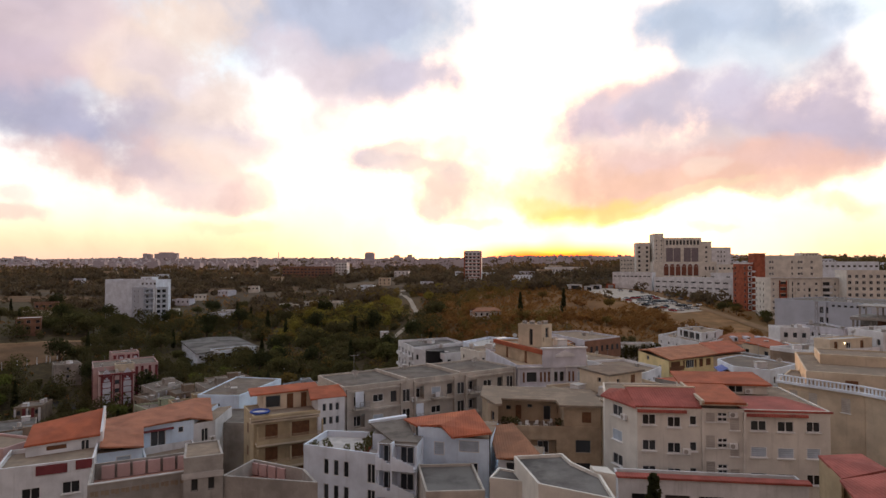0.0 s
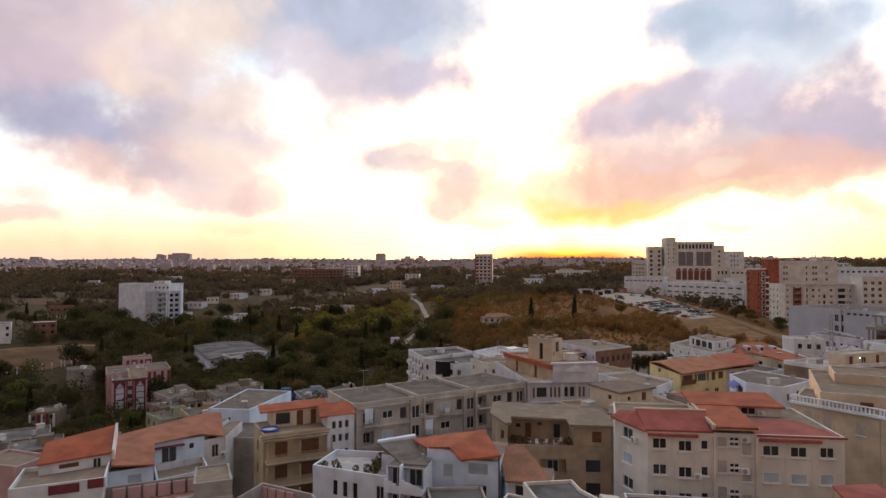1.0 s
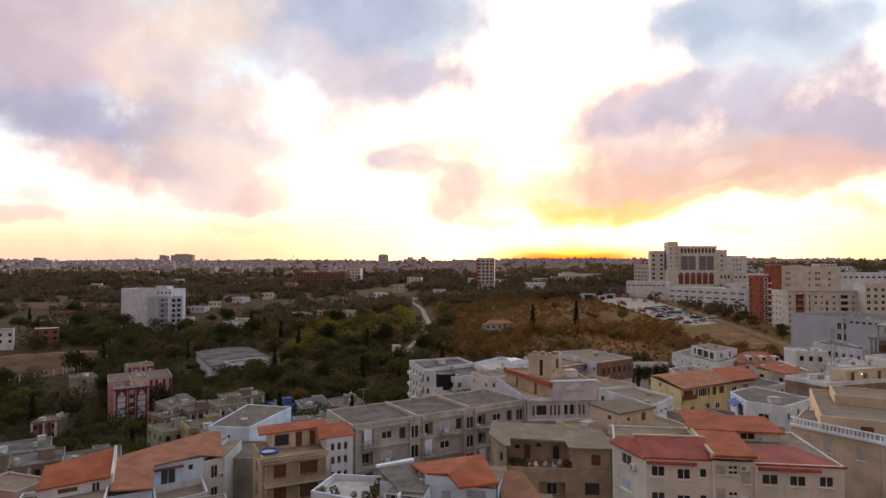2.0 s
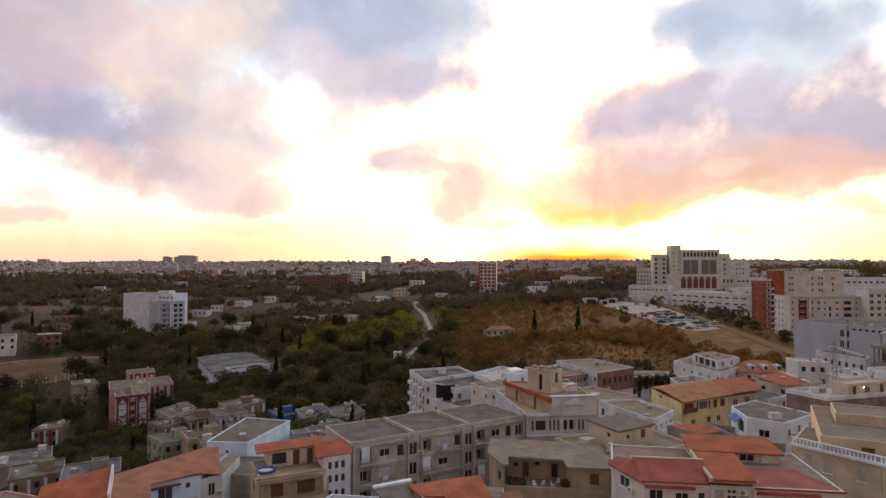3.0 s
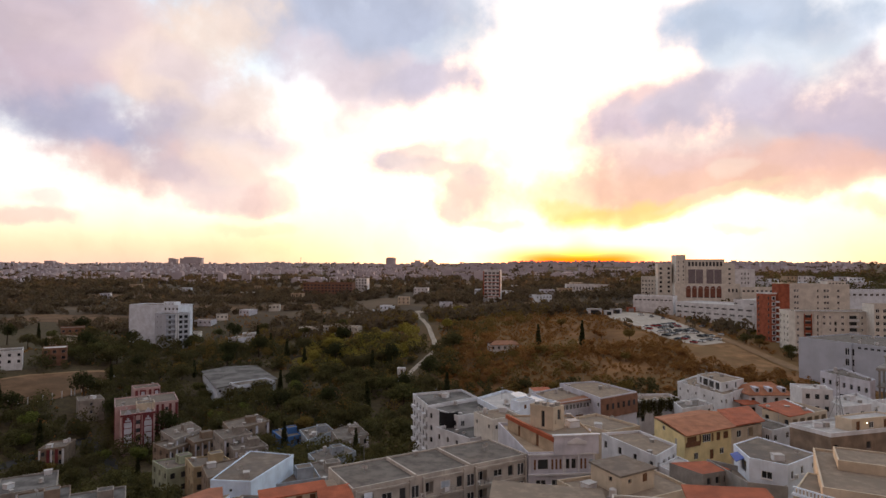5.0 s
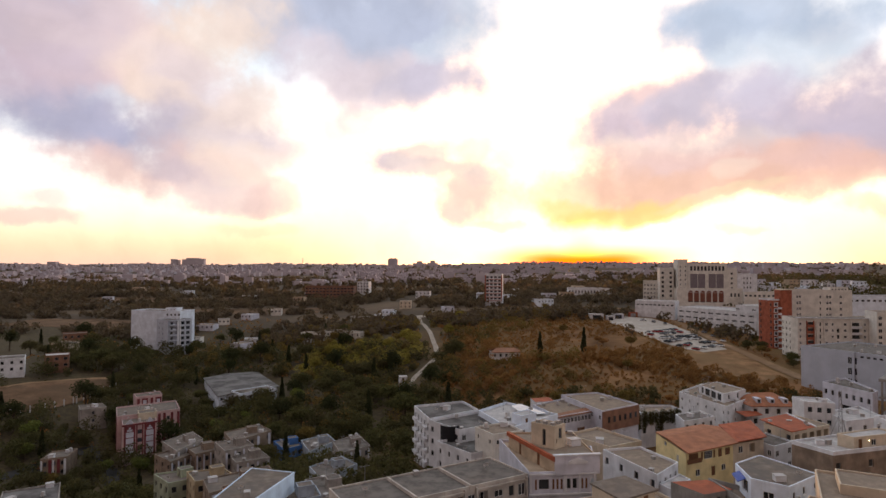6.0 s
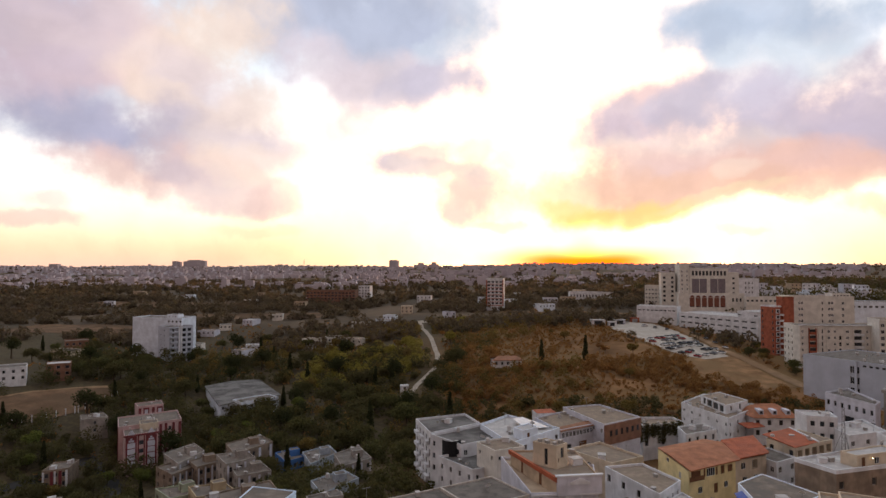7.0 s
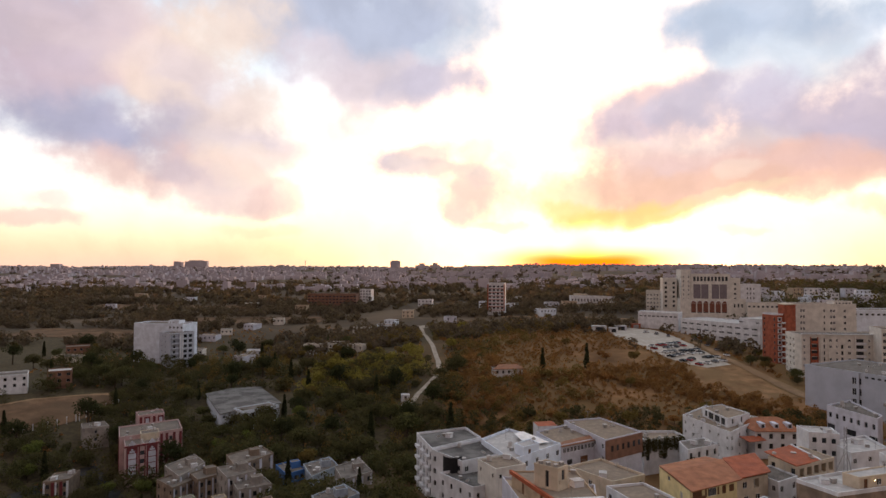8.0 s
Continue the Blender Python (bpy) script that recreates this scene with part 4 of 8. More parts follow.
    for i in range(3):
        for k in range(3):
            u, z = 2.0 + 10.0 * i, 12.05 - 2.9 * k
            w0, w1 = ((u - 0.7, u + 1.6), (u + 2.4, u + 4.7))[(i + k) % 2]
            a, b = p0 + d * w0, p0 + d * w1
            slab(h, "balcony", [(*(a + nrm * 0.95), z), (*(b + nrm * 0.95), z), (*(b + nrm * 0.02), z), (*(a + nrm * 0.02), z)], 0.16, "grey")
            for zz in (0.35, 0.65, 0.95):
                slab(h, "rail", [(*(a + nrm * 0.95), z + zz), (*(b + nrm * 0.95), z + zz), (*(b + nrm * 0.9), z + zz), (*(a + nrm * 0.9), z + zz)], 0.05, "metal")
            for q in range(4):
                c = a.lerp(b, q / 3.02)
                slab(h, "baluster", [(*(c + nrm * 0.95), z + 0.95), (*(c + d * 0.05 + nrm * 0.95), z + 0.95), (*(c + d * 0.05 + nrm * 0.9), z + 0.95), (*(c + nrm * 0.9), z + 0.95)], 0.95, "metal")
            if (i * 2 + k) % 3 == 0:
                slab(h, "curtain", [(*(a + d * 0.2 + nrm * 0.6), z + 2.4), (*(a + d * 1.5 + nrm * 0.62), z + 2.4), (*(a + d * 1.5 + nrm * 0.57), z + 2.4), (*(a + d * 0.2 + nrm * 0.55), z + 2.4)], 2.2, "bluewhite", "pale cloth curtain hung across the balcony")
            elif (i + k) % 3 == 1:
                slab(h, "washing", [(*(a + d * 0.3 + nrm * 1.0), z + 0.95), (*(a + d * 1.1 + nrm * 1.0), z + 0.95), (*(a + d * 1.1 + nrm * 0.97), z + 0.95), (*(a + d * 0.3 + nrm * 0.97), z + 0.95)], 0.7, "white", "pale washing over the rail")
    for u in (10.0, 19.7):
        a = p0 + d * u
        slab(h, "fire_wall", [(*(a + nrm * 0.1), 15.5), (*(a + nrm * 0.1 + d * 0.3), 15.5), (*(a - nrm * 10 + d * 0.3), 15.5), (*(a - nrm * 10), 15.5)], 0.8, "grey")
    # lilac and orange house with a tower
    f11 = [(13.9, 104.4), (25.4, 106.0), (27.4, 120.0), (10.0, 124.0)]
    ex = [(0, u, 13.4, w, 1.7, k) for u, w, k in ((1.2, 0.35, "b"), (2.6, 1.8, "v"), (4.2, 0.35, "b"), (4.9, 0.35, "b"), (5.6, 0.35, "b"), (6.8, 0.8, "v"), (7.9, 0.8, "v"), (9.2, 0.35, "b"), (9.9, 0.35, "b"), (11.0, 0.9, "s"))]
    ex += [(0, u, 10.2, w, 1.3, "w") for u, w in ((2.2, 1.8), (4.8, 1.5), (8.0, 1.6), (10.2, 1.4))]
    h = house("lilac_house", "lilac-white house with maroon shutters, orange roof band and stair tower", f11, 15.0, "lilac", "brown", par=0.5, extra=ex)
    pen = [(11.6, 120.0), (18.2, 105.0), (25.6, 106.4), (24.0, 121.0)]
    block(h, pen, 14.9, 17.6, "brown", "rooftan", par=0.3, extra=[(0, 4.6, 16.0, 0.8, 2.0, "d"), (0, 11.2, 16.0, 0.9, 2.2, "d")])
    slab(h, "orange_band", [(11.2, 120.2, 18.0), (18.1, 104.5, 18.0), (18.55, 104.7, 18.0), (11.7, 120.4, 18.0)], 0.75, "orange")
    slab(h, "front_screen", [(18.3, 104.55, 18.2), (26.0, 105.9, 18.2), (25.95, 106.2, 18.2), (18.25, 104.85, 18.2)], 3.2, "lilac")
    slab(h, "screen_coping", [(18.1, 104.3, 18.4), (26.2, 105.7, 18.4), (26.1, 106.4, 18.4), (18.0, 105.0, 18.4)], 0.2, "white")
    slab(h, "pediment", [(20.6, 104.75, 17.2), (22.2, 105.0, 17.9), (23.9, 105.3, 17.2), (23.85, 105.6, 17.2), (22.15, 105.3, 17.9), (20.55, 105.05, 17.2)], 0.35, "white")
    for zz in (15.25, 11.9):
        slab(h, "string_course", [(13.95, 104.1, zz), (25.6, 105.7, zz), (25.5, 106.1, zz), (13.9, 104.5, zz)], 0.25, "white")
    for u in (0.2, 5.95, 6.25, 8.6, 11.2):
        c = Vector((13.9, 104.4)) + Vector((11.5, 1.6)).normalized() * u
        slab(h, "pilaster", [(c.x, c.y - 0.18, 15.0), (c.x + 0.25, c.y - 0.14, 15.0), (c.x + 0.25, c.y + 0.05, 15.0), (c.x, c.y, 15.0)], 3.0, "white")
    block(h, [(15.2, 113.0), (19.0, 110.2), (21.2, 112.2), (17.6, 115.2)], 17.5, 21.6, "cream", "rooftan", par=0.1, extra=[(0, 2.6, 19.4, 0.7, 2.9, "v"), (1, 1.6, 20.2, 0.9, 1.8, "v"), (1, 0.6, 19.0, 0.3, 0.8, "v")])
    # cream house with a roof hut behind
    f12 = [(17.6, 96.6), (23.6, 86.2), (37.4, 94.2), (33.6, 103.0)]
    h = house("cream_roof_house", "cream house with a wide sandy roof and roof hut", f12, 13.3, "cream", "rooftan", par=0.45, extra=[(1, 3.0, 11.5, 1.2, 1.2, "w"), (1, 8.0, 11.5, 1.2, 1.2, "w"), (1, 12.0, 11.5, 1.2, 1.2, "w")])
    block(h, [(22.9, 97.2), (25.9, 91.0), (32.0, 95.2), (28.8, 100.4)], 13.2, 16.1, "cream", "tilebr", par=0, extra=[(0, 4.6, 15.2, 0.8, 0.7, "v"), (1, 2.0, 15.2, 0.7, 0.6, "v"), (1, 5.3, 15.2, 1.0, 1.2, "b")])
    slab(h, "roof_slab", [(22.6, 97.4, 16.4), (25.8, 90.6, 16.4), (32.5, 95.1, 16.4), (28.9, 100.9, 16.4)], 0.28, "roofbrown")


front_houses()


def beige_house():
    # large beige apartment house with red roofs
    foot = [(20.8, 74.3), (22.8, 68.3), (42.6, 66.1), (44.2, 79.0), (22.6, 82.0)]
    ex = []
    for k in range(5):
        z = 15.65 - 2.8 * k
        ex += [(1, 1.25, z, 1.45, 1.15, "w"), (1, 3.9, z - 0.2, 1.4, 1.15, "w"), (1, 5.9, z, 0.75, 1.0, "w")]
        ex += [(1, 7.7, z + 0.6, 0.9, 1.3, "g"), (1, 8.95, z + 0.75, 1.0, 0.45, "w"), (1, 8.95, z + 0.2, 1.0, 0.45, "w"), (1, 10.2, z - 0.2, 0.9, 1.4, "g")]
        ex += [(1, 12.65, z - 0.35, 1.65, 1.1, "s" if k == 1 else "w"), (1, 15.4, z - 0.4, 1.65, 1.1, "s" if k == 1 else "w"), (1, 18.2, z - 0.35, 1.4, 1.1, "s" if k == 1 else "w")]
        ex += [(0, 2.6, z + 0.1, 1.9, 1.25, "s" if k == 1 else "w")]
    h = house("beige_apartments", "large beige apartment house with red tiled roofs and white-framed windows", foot, 16.8, "beige", "rooftan", par=0.2, extra=ex, sills=True)
    d, nrm = Vector((19.8, -2.2)).normalized(), Vector((-2.2, -19.8)).normalized()
    p0 = Vector((22.8, 68.3))

    def strip(name, u0, u1, out, z, thick, mat, back=0.0):
        a, b = p0 + d * u0, p0 + d * u1
        slab(h, name, [(*(a + nrm * out), z), (*(b + nrm * out), z), (*(b - nrm * back), z), (*(a - nrm * back), z)], thick, mat)

    strip("pier", 6.75, 7.0, 0.35, 16.7, 17, "beige")
    strip("pier", 11.05, 11.3, 0.35, 16.7, 17, "beige")
    strip("eave_tiles", 0.0, 5.2, 0.35, 16.75, 0.3, "tilerd")
    strip("eave_tiles", 11.3, 17.6, 0.35, 16.6, 0.3, "tilerd")
    strip("eave_board", 6.6, 11.4, 0.55, 17.75, 0.3, "cream")
    slab(h, "tiled_roof", [(*(p0 + d * -0.2 + nrm * 0.1), 17.15), (*(p0 + d * 6.8 + nrm * 0.1), 17.15), (30.2, 71.2, 18.5), (22.6, 72.0, 18.5)], 0.2, "tilerd")
    slab(h, "ridge_tiles", [(22.4, 71.9, 18.6), (30.3, 71.1, 18.6), (30.3, 71.4, 18.6), (22.4, 72.2, 18.6)], 0.16, "cream")
    slab(h, "tiled_roof", [(20.4, 74.6, 16.95), (22.5, 67.9, 17.05), (22.9, 71.6, 18.3), (21.6, 75.2, 17.6)], 0.2, "tilerd")
    slab(h, "tiled_roof", [(*(p0 + d * 6.8 + nrm * 0.7), 17.85), (*(p0 + d * 11.2 + nrm * 0.7), 17.85), (35.4, 75.0, 18.1), (30.6, 76.0, 18.1)], 0.25, "tileor")
    slab(h, "ridge_tiles", [(*(p0 + d * 6.6 + nrm * 0.7), 18.0), (*(p0 + d * 6.9 + nrm * 0.7), 18.0), (30.7, 76.0, 18.25), (30.4, 76.0, 18.25)], 0.3, "cream")
    slab(h, "tiled_roof", [(30.3, 75.9, 18.2), (41.1, 74.7, 18.1), (41.6, 80.6, 18.62), (31.3, 81.6, 18.6)], 0.22, "tileor")
    block(h, [(31.2, 76.4), (40.8, 75.3), (41.2, 78.9), (31.6, 80.2)], 16.7, 17.95, "beige", "rooftan", par=0, extra=[(0, 6.0, 17.4, 1.7, 0.85, "w")])
    slab(h, "tiled_roof", [(*(p0 + d * 11.2 + nrm * 0.1), 16.95), (*(p0 + d * 20.2 + nrm * 0.1), 16.95), (40.8, 72.4, 17.2), (34.2, 72.9, 17.25)], 0.2, "tilerd")
    # low white garage row in front
    g = house("garage_row", "low white row with a red tiled coping and dark openings", [(19.0, 62.4), (36.6, 60.0), (37.0, 63.0), (19.4, 65.4)], 11.0, "white", "rooftan", {0: [(5, 1, 2.4, 1.7, "v", 2.0, 3, 2.5)]}, par=0.3)
    slab(g, "tiled_coping", [(18.8, 62.1, 11.6), (36.8, 59.7, 11.6), (36.85, 60.5, 11.75), (18.85, 62.9, 11.75)], 0.2, "tilerd")
    # dull red gabled roofs
    h = house("red_gable_house", "house with faded red tiled roofs and an ochre gable", [(36.05, 56.9), (35.21, 49.0), (43.0, 48.0), (43.0, 56.4)], 13.78, "ochre", "rooftan", par=0)
    slab(h, "tiled_roof", [(35.85, 57.2, 15.18), (35.01, 52.6, 14.68), (39.2, 53.0, 15.31), (40.04, 57.6, 15.21)], 0.2, "tilerd")
    slab(h, "tiled_roof", [(34.44, 52.0, 14.8), (33.05, 47.0, 14.21), (38.56, 47.0, 15.26), (39.94, 52.2, 15.53)], 0.2, "tilerd")
    slab(h, "gable_wall", [(35.85, 57.1, 15.08), (35.01, 52.7, 14.58), (35.31, 52.8, 14.58), (36.15, 57.2, 15.08)], 6, "ochre")


beige_house()


def right_houses():
    # cream villa with a balustrade
    foot = [(46.8, 84.0), (52.8, 75.8), (54.6, 71.0), (61.0, 67.4), (70.0, 80.0), (53.0, 92.0)]
    h = house("cream_villa", "cream villa with a white balustrade round its roof terrace", foot, 16.8, "cream", "rooftan", par=0.15, sills=True,
              extra=[(0, 2.0, 15.0, 1.0, 1.8, "g"), (0, 4.4, 15.0, 1.0, 1.8, "g"), (0, 8.2, 15.0, 1.0, 1.8, "g"), (2, 2.2, 15.0, 1.0, 1.6, "w")])
    for a, b in zip(foot[:3], foot[1:4]):
        a, b = Vector(a), Vector(b)
        L = (b - a).length
        d, nrm = (b - a) / L, Vector(((b - a).y, -(b - a).x)) / L
        slab(h, "rail", [(*(a + nrm * 0.2), 17.75), (*(b + nrm * 0.2), 17.75), (*(b - nrm * 0.1), 17.75), (*(a - nrm * 0.1), 17.75)], 0.14, "bluewhite")
        slab(h, "cornice", [(*(a + nrm * 0.45), 16.95), (*(b + nrm * 0.45), 16.95), (*b, 16.95), (*a, 16.95)], 0.3, "bluewhite")
        for i in range(int(L / 0.45)):
            c = a + d * (0.2 + 0.45 * i)
            slab(h, "baluster", [(*(c + nrm * 0.12 - d * 0.08), 17.62), (*(c + nrm * 0.12 + d * 0.08), 17.62), (*(c - nrm * 0.04 + d * 0.08), 17.62), (*(c - nrm * 0.04 - d * 0.08), 17.62)], 0.66, "bluewhite")
        slab(h, "drain_pipe", [(*(b + nrm * 0.1), 16.6), (*(b + nrm * 0.1 + d * 0.12), 16.6), (*(b + d * 0.12), 16.6), (*b, 16.6)], 14, "cream")
    block(h, [(57.4, 98.4), (49.0, 81.2), (66.4, 72.6), (74.8, 89.8)], 3.0, 18.3, "cream", "rooftan", par=0.35, extra=[(1, 5.0, 17.3, 1.4, 0.9, "b"), (1, 10.0, 17.3, 1.4, 0.9, "b"), (0, 9, 16.8, 1.2, 1.2, "w"), (0, 14, 16.8, 1.2, 1.2, "w")])
    block(h, [(58.8, 95.6), (55.6, 89.0), (66.4, 83.6), (69.6, 90.2)], 18.2, 19.5, "cream", "rooftan", par=0.2)
    # white house with a blue awning
    foot = [(50.4, 110.4), (49.6, 102.8), (53.9, 99.2), (61.8, 105.3), (56.9, 115.4)]
    h = house("awning_house", "white house with a grey roof and blue terrace awning", foot, 15.5, "bluewhite", "roofbrown", par=0.14, sills=True,
              extra=[(1, 2.6, 13.4, 1.6, 1.2, "w"), (2, 1.5, 13.8, 0.8, 1.2, "w"), (2, 4.8, 14.0, 0.8, 1.2, "w"), (2, 8.6, 14.0, 0.6, 0.9, "w"), (0, 5.0, 13.6, 2.6, 2.0, "v")])
    slab(h, "awning", [(49.0, 108.6, 14.5), (48.6, 105.4, 14.2), (50.0, 104.9, 15.0), (50.4, 108.3, 15.1)], 0.1, "plasticblue", "blue canvas awning")
    house("roof_yard", "low grey walled yard on the hillside", [(46.4, 112.0), (48.2, 100.4), (53.6, 98.6), (55.0, 104.0)], 11.6, "bare", "rooftan", par=0.9)
    # yellow house with an orange roof
    foot = [(45.4, 139.0), (46.8, 124.2), (58.6, 130.6), (57.4, 146.0)]
    h = house("yellow_house", "yellow rendered house with an orange tiled roof and dormer windows", foot, 13.0, "yellow", "rooftan", par=0,
              extra=[(0, 5.0, 12.2, 1.2, 0.9, "w"), (0, 11.0, 11.0, 1.0, 1.2, "g"), (1, 2.0, 12.0, 2.6, 1.5, "b"), (1, 6.2, 12.0, 2.4, 1.6, "w"), (1, 9.6, 12.0, 1.1, 1.7, "d"), (1, 11.8, 12.0, 1.4, 1.4, "b"), (1, 4.4, 12.0, 0.5, 1.6, "b"), (1, 7.9, 12.0, 0.5, 1.6, "b"), (1, 3.2, 8.8, 1.2, 1.3, "w"), (1, 7.6, 8.6, 1.1, 1.9, "d"), (1, 10.6, 8.9, 1.2, 1.2, "w")])
    slab(h, "tiled_roof", [(45.0, 131.6, 14.3), (46.9, 123.2, 13.4), (59.4, 130.0, 13.7), (59.8, 140.4, 14.4)], 0.22, "tiletan")
    slab(h, "tiled_roof", [(45.4, 139.4, 13.2), (45.0, 131.5, 14.28), (59.8, 140.3, 14.38), (58.2, 146.6, 13.2)], 0.2, "tiletan")
    slab(h, "balcony_front", [(46.9, 123.6, 11.9), (50.4, 125.5, 11.9), (50.35, 125.6, 11.9), (46.85, 123.75, 11.9)], 0.9, "wood")
    block(h, [(58.9, 131.8), (67.4, 136.0), (69.0, 148.0), (60.6, 146.0)], 0.0, 12.8, "cream", "rooftan", par=0, extra=[(0, 2.6, 11.4, 1.3, 1.4, "w"), (0, 6.0, 11.4, 1.6, 1.9, "o"), (0, 3.0, 8.4, 1.3, 1.4, "w"), (0, 6.4, 8.4, 1.3, 1.4, "w")])
    slab(h, "tiled_roof", [(60.0, 141.4, 14.5), (59.6, 131.0, 13.6), (67.8, 135.4, 13.6), (69.0, 145.6, 14.5)], 0.22, "tileor")
    house("small_red_house", "small cement house with an orange tiled roof", [(39.2, 110.2), (42.8, 104.4), (48.6, 107.0), (46.0, 111.6)], 12.3, "bare", "tileor", {1: (3, 1, 0.9, 1.2, "v", 1.4)}, par=0)
    rr = house("low_white_house", "low white house with a curved parapet and small windows", [(31.4, 128.2), (37.8, 113.2), (44.0, 120.6), (39.6, 130.6)], 12.0, "white", "rooftan", {0: (4, 1, 1.1, 1.4, "v"), 1: (4, 1, 0.8, 1.1, "w")}, par=0.5)
    block(rr, [(38.4, 113.8), (39.6, 110.8), (44.8, 116.4), (43.8, 119.4)], 2.0, 10.4, "white", "roofpale", par=0.3)
    house("cream_block", "cream house with a sandy flat roof behind the tower", [(26.4, 144.4), (34.2, 134.6), (42.4, 139.6), (35.0, 150.6)], 10.7, "cream", "rooftan", {0: (3, 1, 1.0, 1.2, "w"), 1: (3, 1, 1.0, 1.2, "v")}, par=0.5)
    # dark-roofed house with a lit white terrace
    # brown wall colour taken darker to hold the shade of its front
    h = house("terrace_villa", "brown house with shade-dark walls, white roof terrace and lit penthouse", [(66.9, 123.6), (70.6, 116.4), (88.0, 122.4), (85.4, 131.4)], 15.6, "darkbrown", "roofpale", {1: (3, 1, 1.2, 1.4, "v", 2.4)}, par=0.5, par_mat="white")
    lamp = thing("wall_lamp", (79.6, 120.35, 17.2), "small lit wall lamp beside a penthouse door", "lamp")
    part("bracket", boxes("bracket", [(-0.05, -0.05, -0.1, 0.05, 0.3, 0.0)], "metal"), lamp)
    bulb = bpy.data.materials.new("lamp_glow")
    bulb.use_nodes = True
    bulb.node_tree.nodes["Principled BSDF"].inputs["Emission Color"].default_value = (1.0, 0.85, 0.5, 1)
    bulb.node_tree.nodes["Principled BSDF"].inputs["Emission Strength"].default_value = 8.0
    bm = bmesh.new()
    bmesh.ops.create_icosphere(bm, subdivisions=2, radius=0.1)
    me = bpy.data.meshes.new("globe")
    bm.to_mesh(me)
    bm.free()
    me.materials.append(bulb)
    part("globe", me, lamp, "glowing glass globe", Matrix.Translation((0, -0.12, -0.05)))
    block(h, [(74.8, 122.2), (76.2, 119.4), (87.0, 123.2), (85.4, 126.6)], 15.5, 17.7, "cream", "roofpale", par=0.25, extra=[(1, 1.6, 16.6, 0.9, 1.9, "d"), (1, 5.0, 16.6, 1.2, 1.2, "w"), (1, 8.6, 16.6, 0.9, 1.9, "d")])
    h = house("red_roof_flats", "narrow apartment house with a red tiled roof and cluttered balconies", [(72.4, 146.4), (75.6, 139.6), (87.0, 146.0), (84.0, 154.6)], 13.4, "cream", "rooftan", {0: (2, 3, 1.1, 1.3, "v"), 1: (5, 4, 1.7, 1.9, "o", 1.6)}, par=0.2)
    slab(h, "tiled_roof", [(72.0, 147.4, 14.3), (75.0, 139.2, 13.65), (82.4, 143.4, 13.65), (80.6, 152.6, 14.4)], 0.22, "tileor")
    slab(h, "white_coping", [(80.6, 152.7, 14.6), (82.4, 143.4, 13.85), (82.8, 143.6, 13.85), (81.0, 152.9, 14.6)], 0.6, "white")
    house("grey_flats", "grey apartment house beside the tiled houses", [(66.0, 141.0), (68.6, 134.0), (74.6, 138.0), (72.2, 145.0)], 11.6, "white", "roofgrey", {0: (2, 2, 1.0, 1.2, "w"), 1: (2, 3, 1.2, 1.3, "w")}, par=0.3)
    h = house("white_cube_house", "white cube-shaped house with a roof terrace", [(87.8, 163.6), (87.6, 157.6), (94.0, 155.6), (95.6, 162.0)], 16.0, "white", "roofpale", {1: (3, 2, 1.0, 1.3, "v", 1.6)}, par=0.35)
    house("curved_terrace_house", "white house with a broad pale terrace", [(93.4, 158.8), (93.0, 149.6), (104.6, 154.2), (106.0, 165.6)], 13.0, "white", "roofpale", {1: (3, 2, 1.2, 1.2, "w")}, par=0.6)
    house("far_edge_house", "white house with a stepped roofline", [(88.0, 132.0), (88.4, 122.0), (100.0, 124.0), (100.0, 136.0)], 18.4, "white", "roofpale", {0: (3, 2, 1.0, 1.2, "v"), 1: (4, 2, 1.2, 1.3, "v")}, par=0.6)
    # white block with a pergola storey
    h = house("pergola_house", "white house with a pergola storey on its roof", [(73.4, 206.0), (80.0, 185.2), (93.6, 199.2), (86.4, 220.6)], 8.2, "white", "rooftan", {0: (6, 3, 0.8, 1.0, "w", 1.6), 1: (4, 3, 1.0, 1.2, "v", 1.6)}, par=0.5)
    block(h, [(80.0, 206.6), (82.0, 192.0), (92.0, 199.6), (88.2, 212.0)], 8.1, 10.8, "white", "rooftan", par=0.2, extra=[(0, 2.2, 9.6, 1.4, 2.0, "v"), (0, 5.2, 9.5, 3.0, 2.1, "v"), (0, 8.8, 9.5, 3.0, 2.1, "v"), (0, 12.2, 9.5, 2.4, 2.1, "v"), (1, 3.0, 9.6, 0.9, 1.4, "v"), (1, 8.0, 9.6, 0.9, 1.7, "v")])
    h = house("arched_house", "white house with a brown tiled roof and arched windows", [(88.6, 198.0), (89.6, 190.6), (102.6, 190.8), (104.6, 202.0), (97.0, 210.0)], 7.6, "white", "rooftan", {1: (4, 2, 1.2, 1.6, "v")}, par=0.2)
    eaves = [Vector(p) for p in ((88.0, 200.5, 7.8), (89.2, 190.0, 7.8), (103.4, 190.2, 7.8), (105.0, 202.8, 7.8))]
    ridge = [Vector((93.6, 197.4, 10.4)), Vector((99.6, 197.8, 10.4))]
    for face in ([eaves[1], eaves[2], ridge[1], ridge[0]], [eaves[0], eaves[1], ridge[0]], [eaves[2], eaves[3], ridge[1]], [eaves[3], eaves[0], ridge[0], ridge[1]]):
        slab(h, "tiled_roof", [tuple(p) for p in face], 0.2, "tiletan")
    for x in (92.4, 96.4, 100.4):
        slab(h, "dormer", [(x - 0.7, 191.6, 9.7), (x + 0.7, 191.6, 9.7), (x + 0.7, 194.6, 9.7), (x - 0.7, 194.6, 9.7)], 1.6, "lilac")
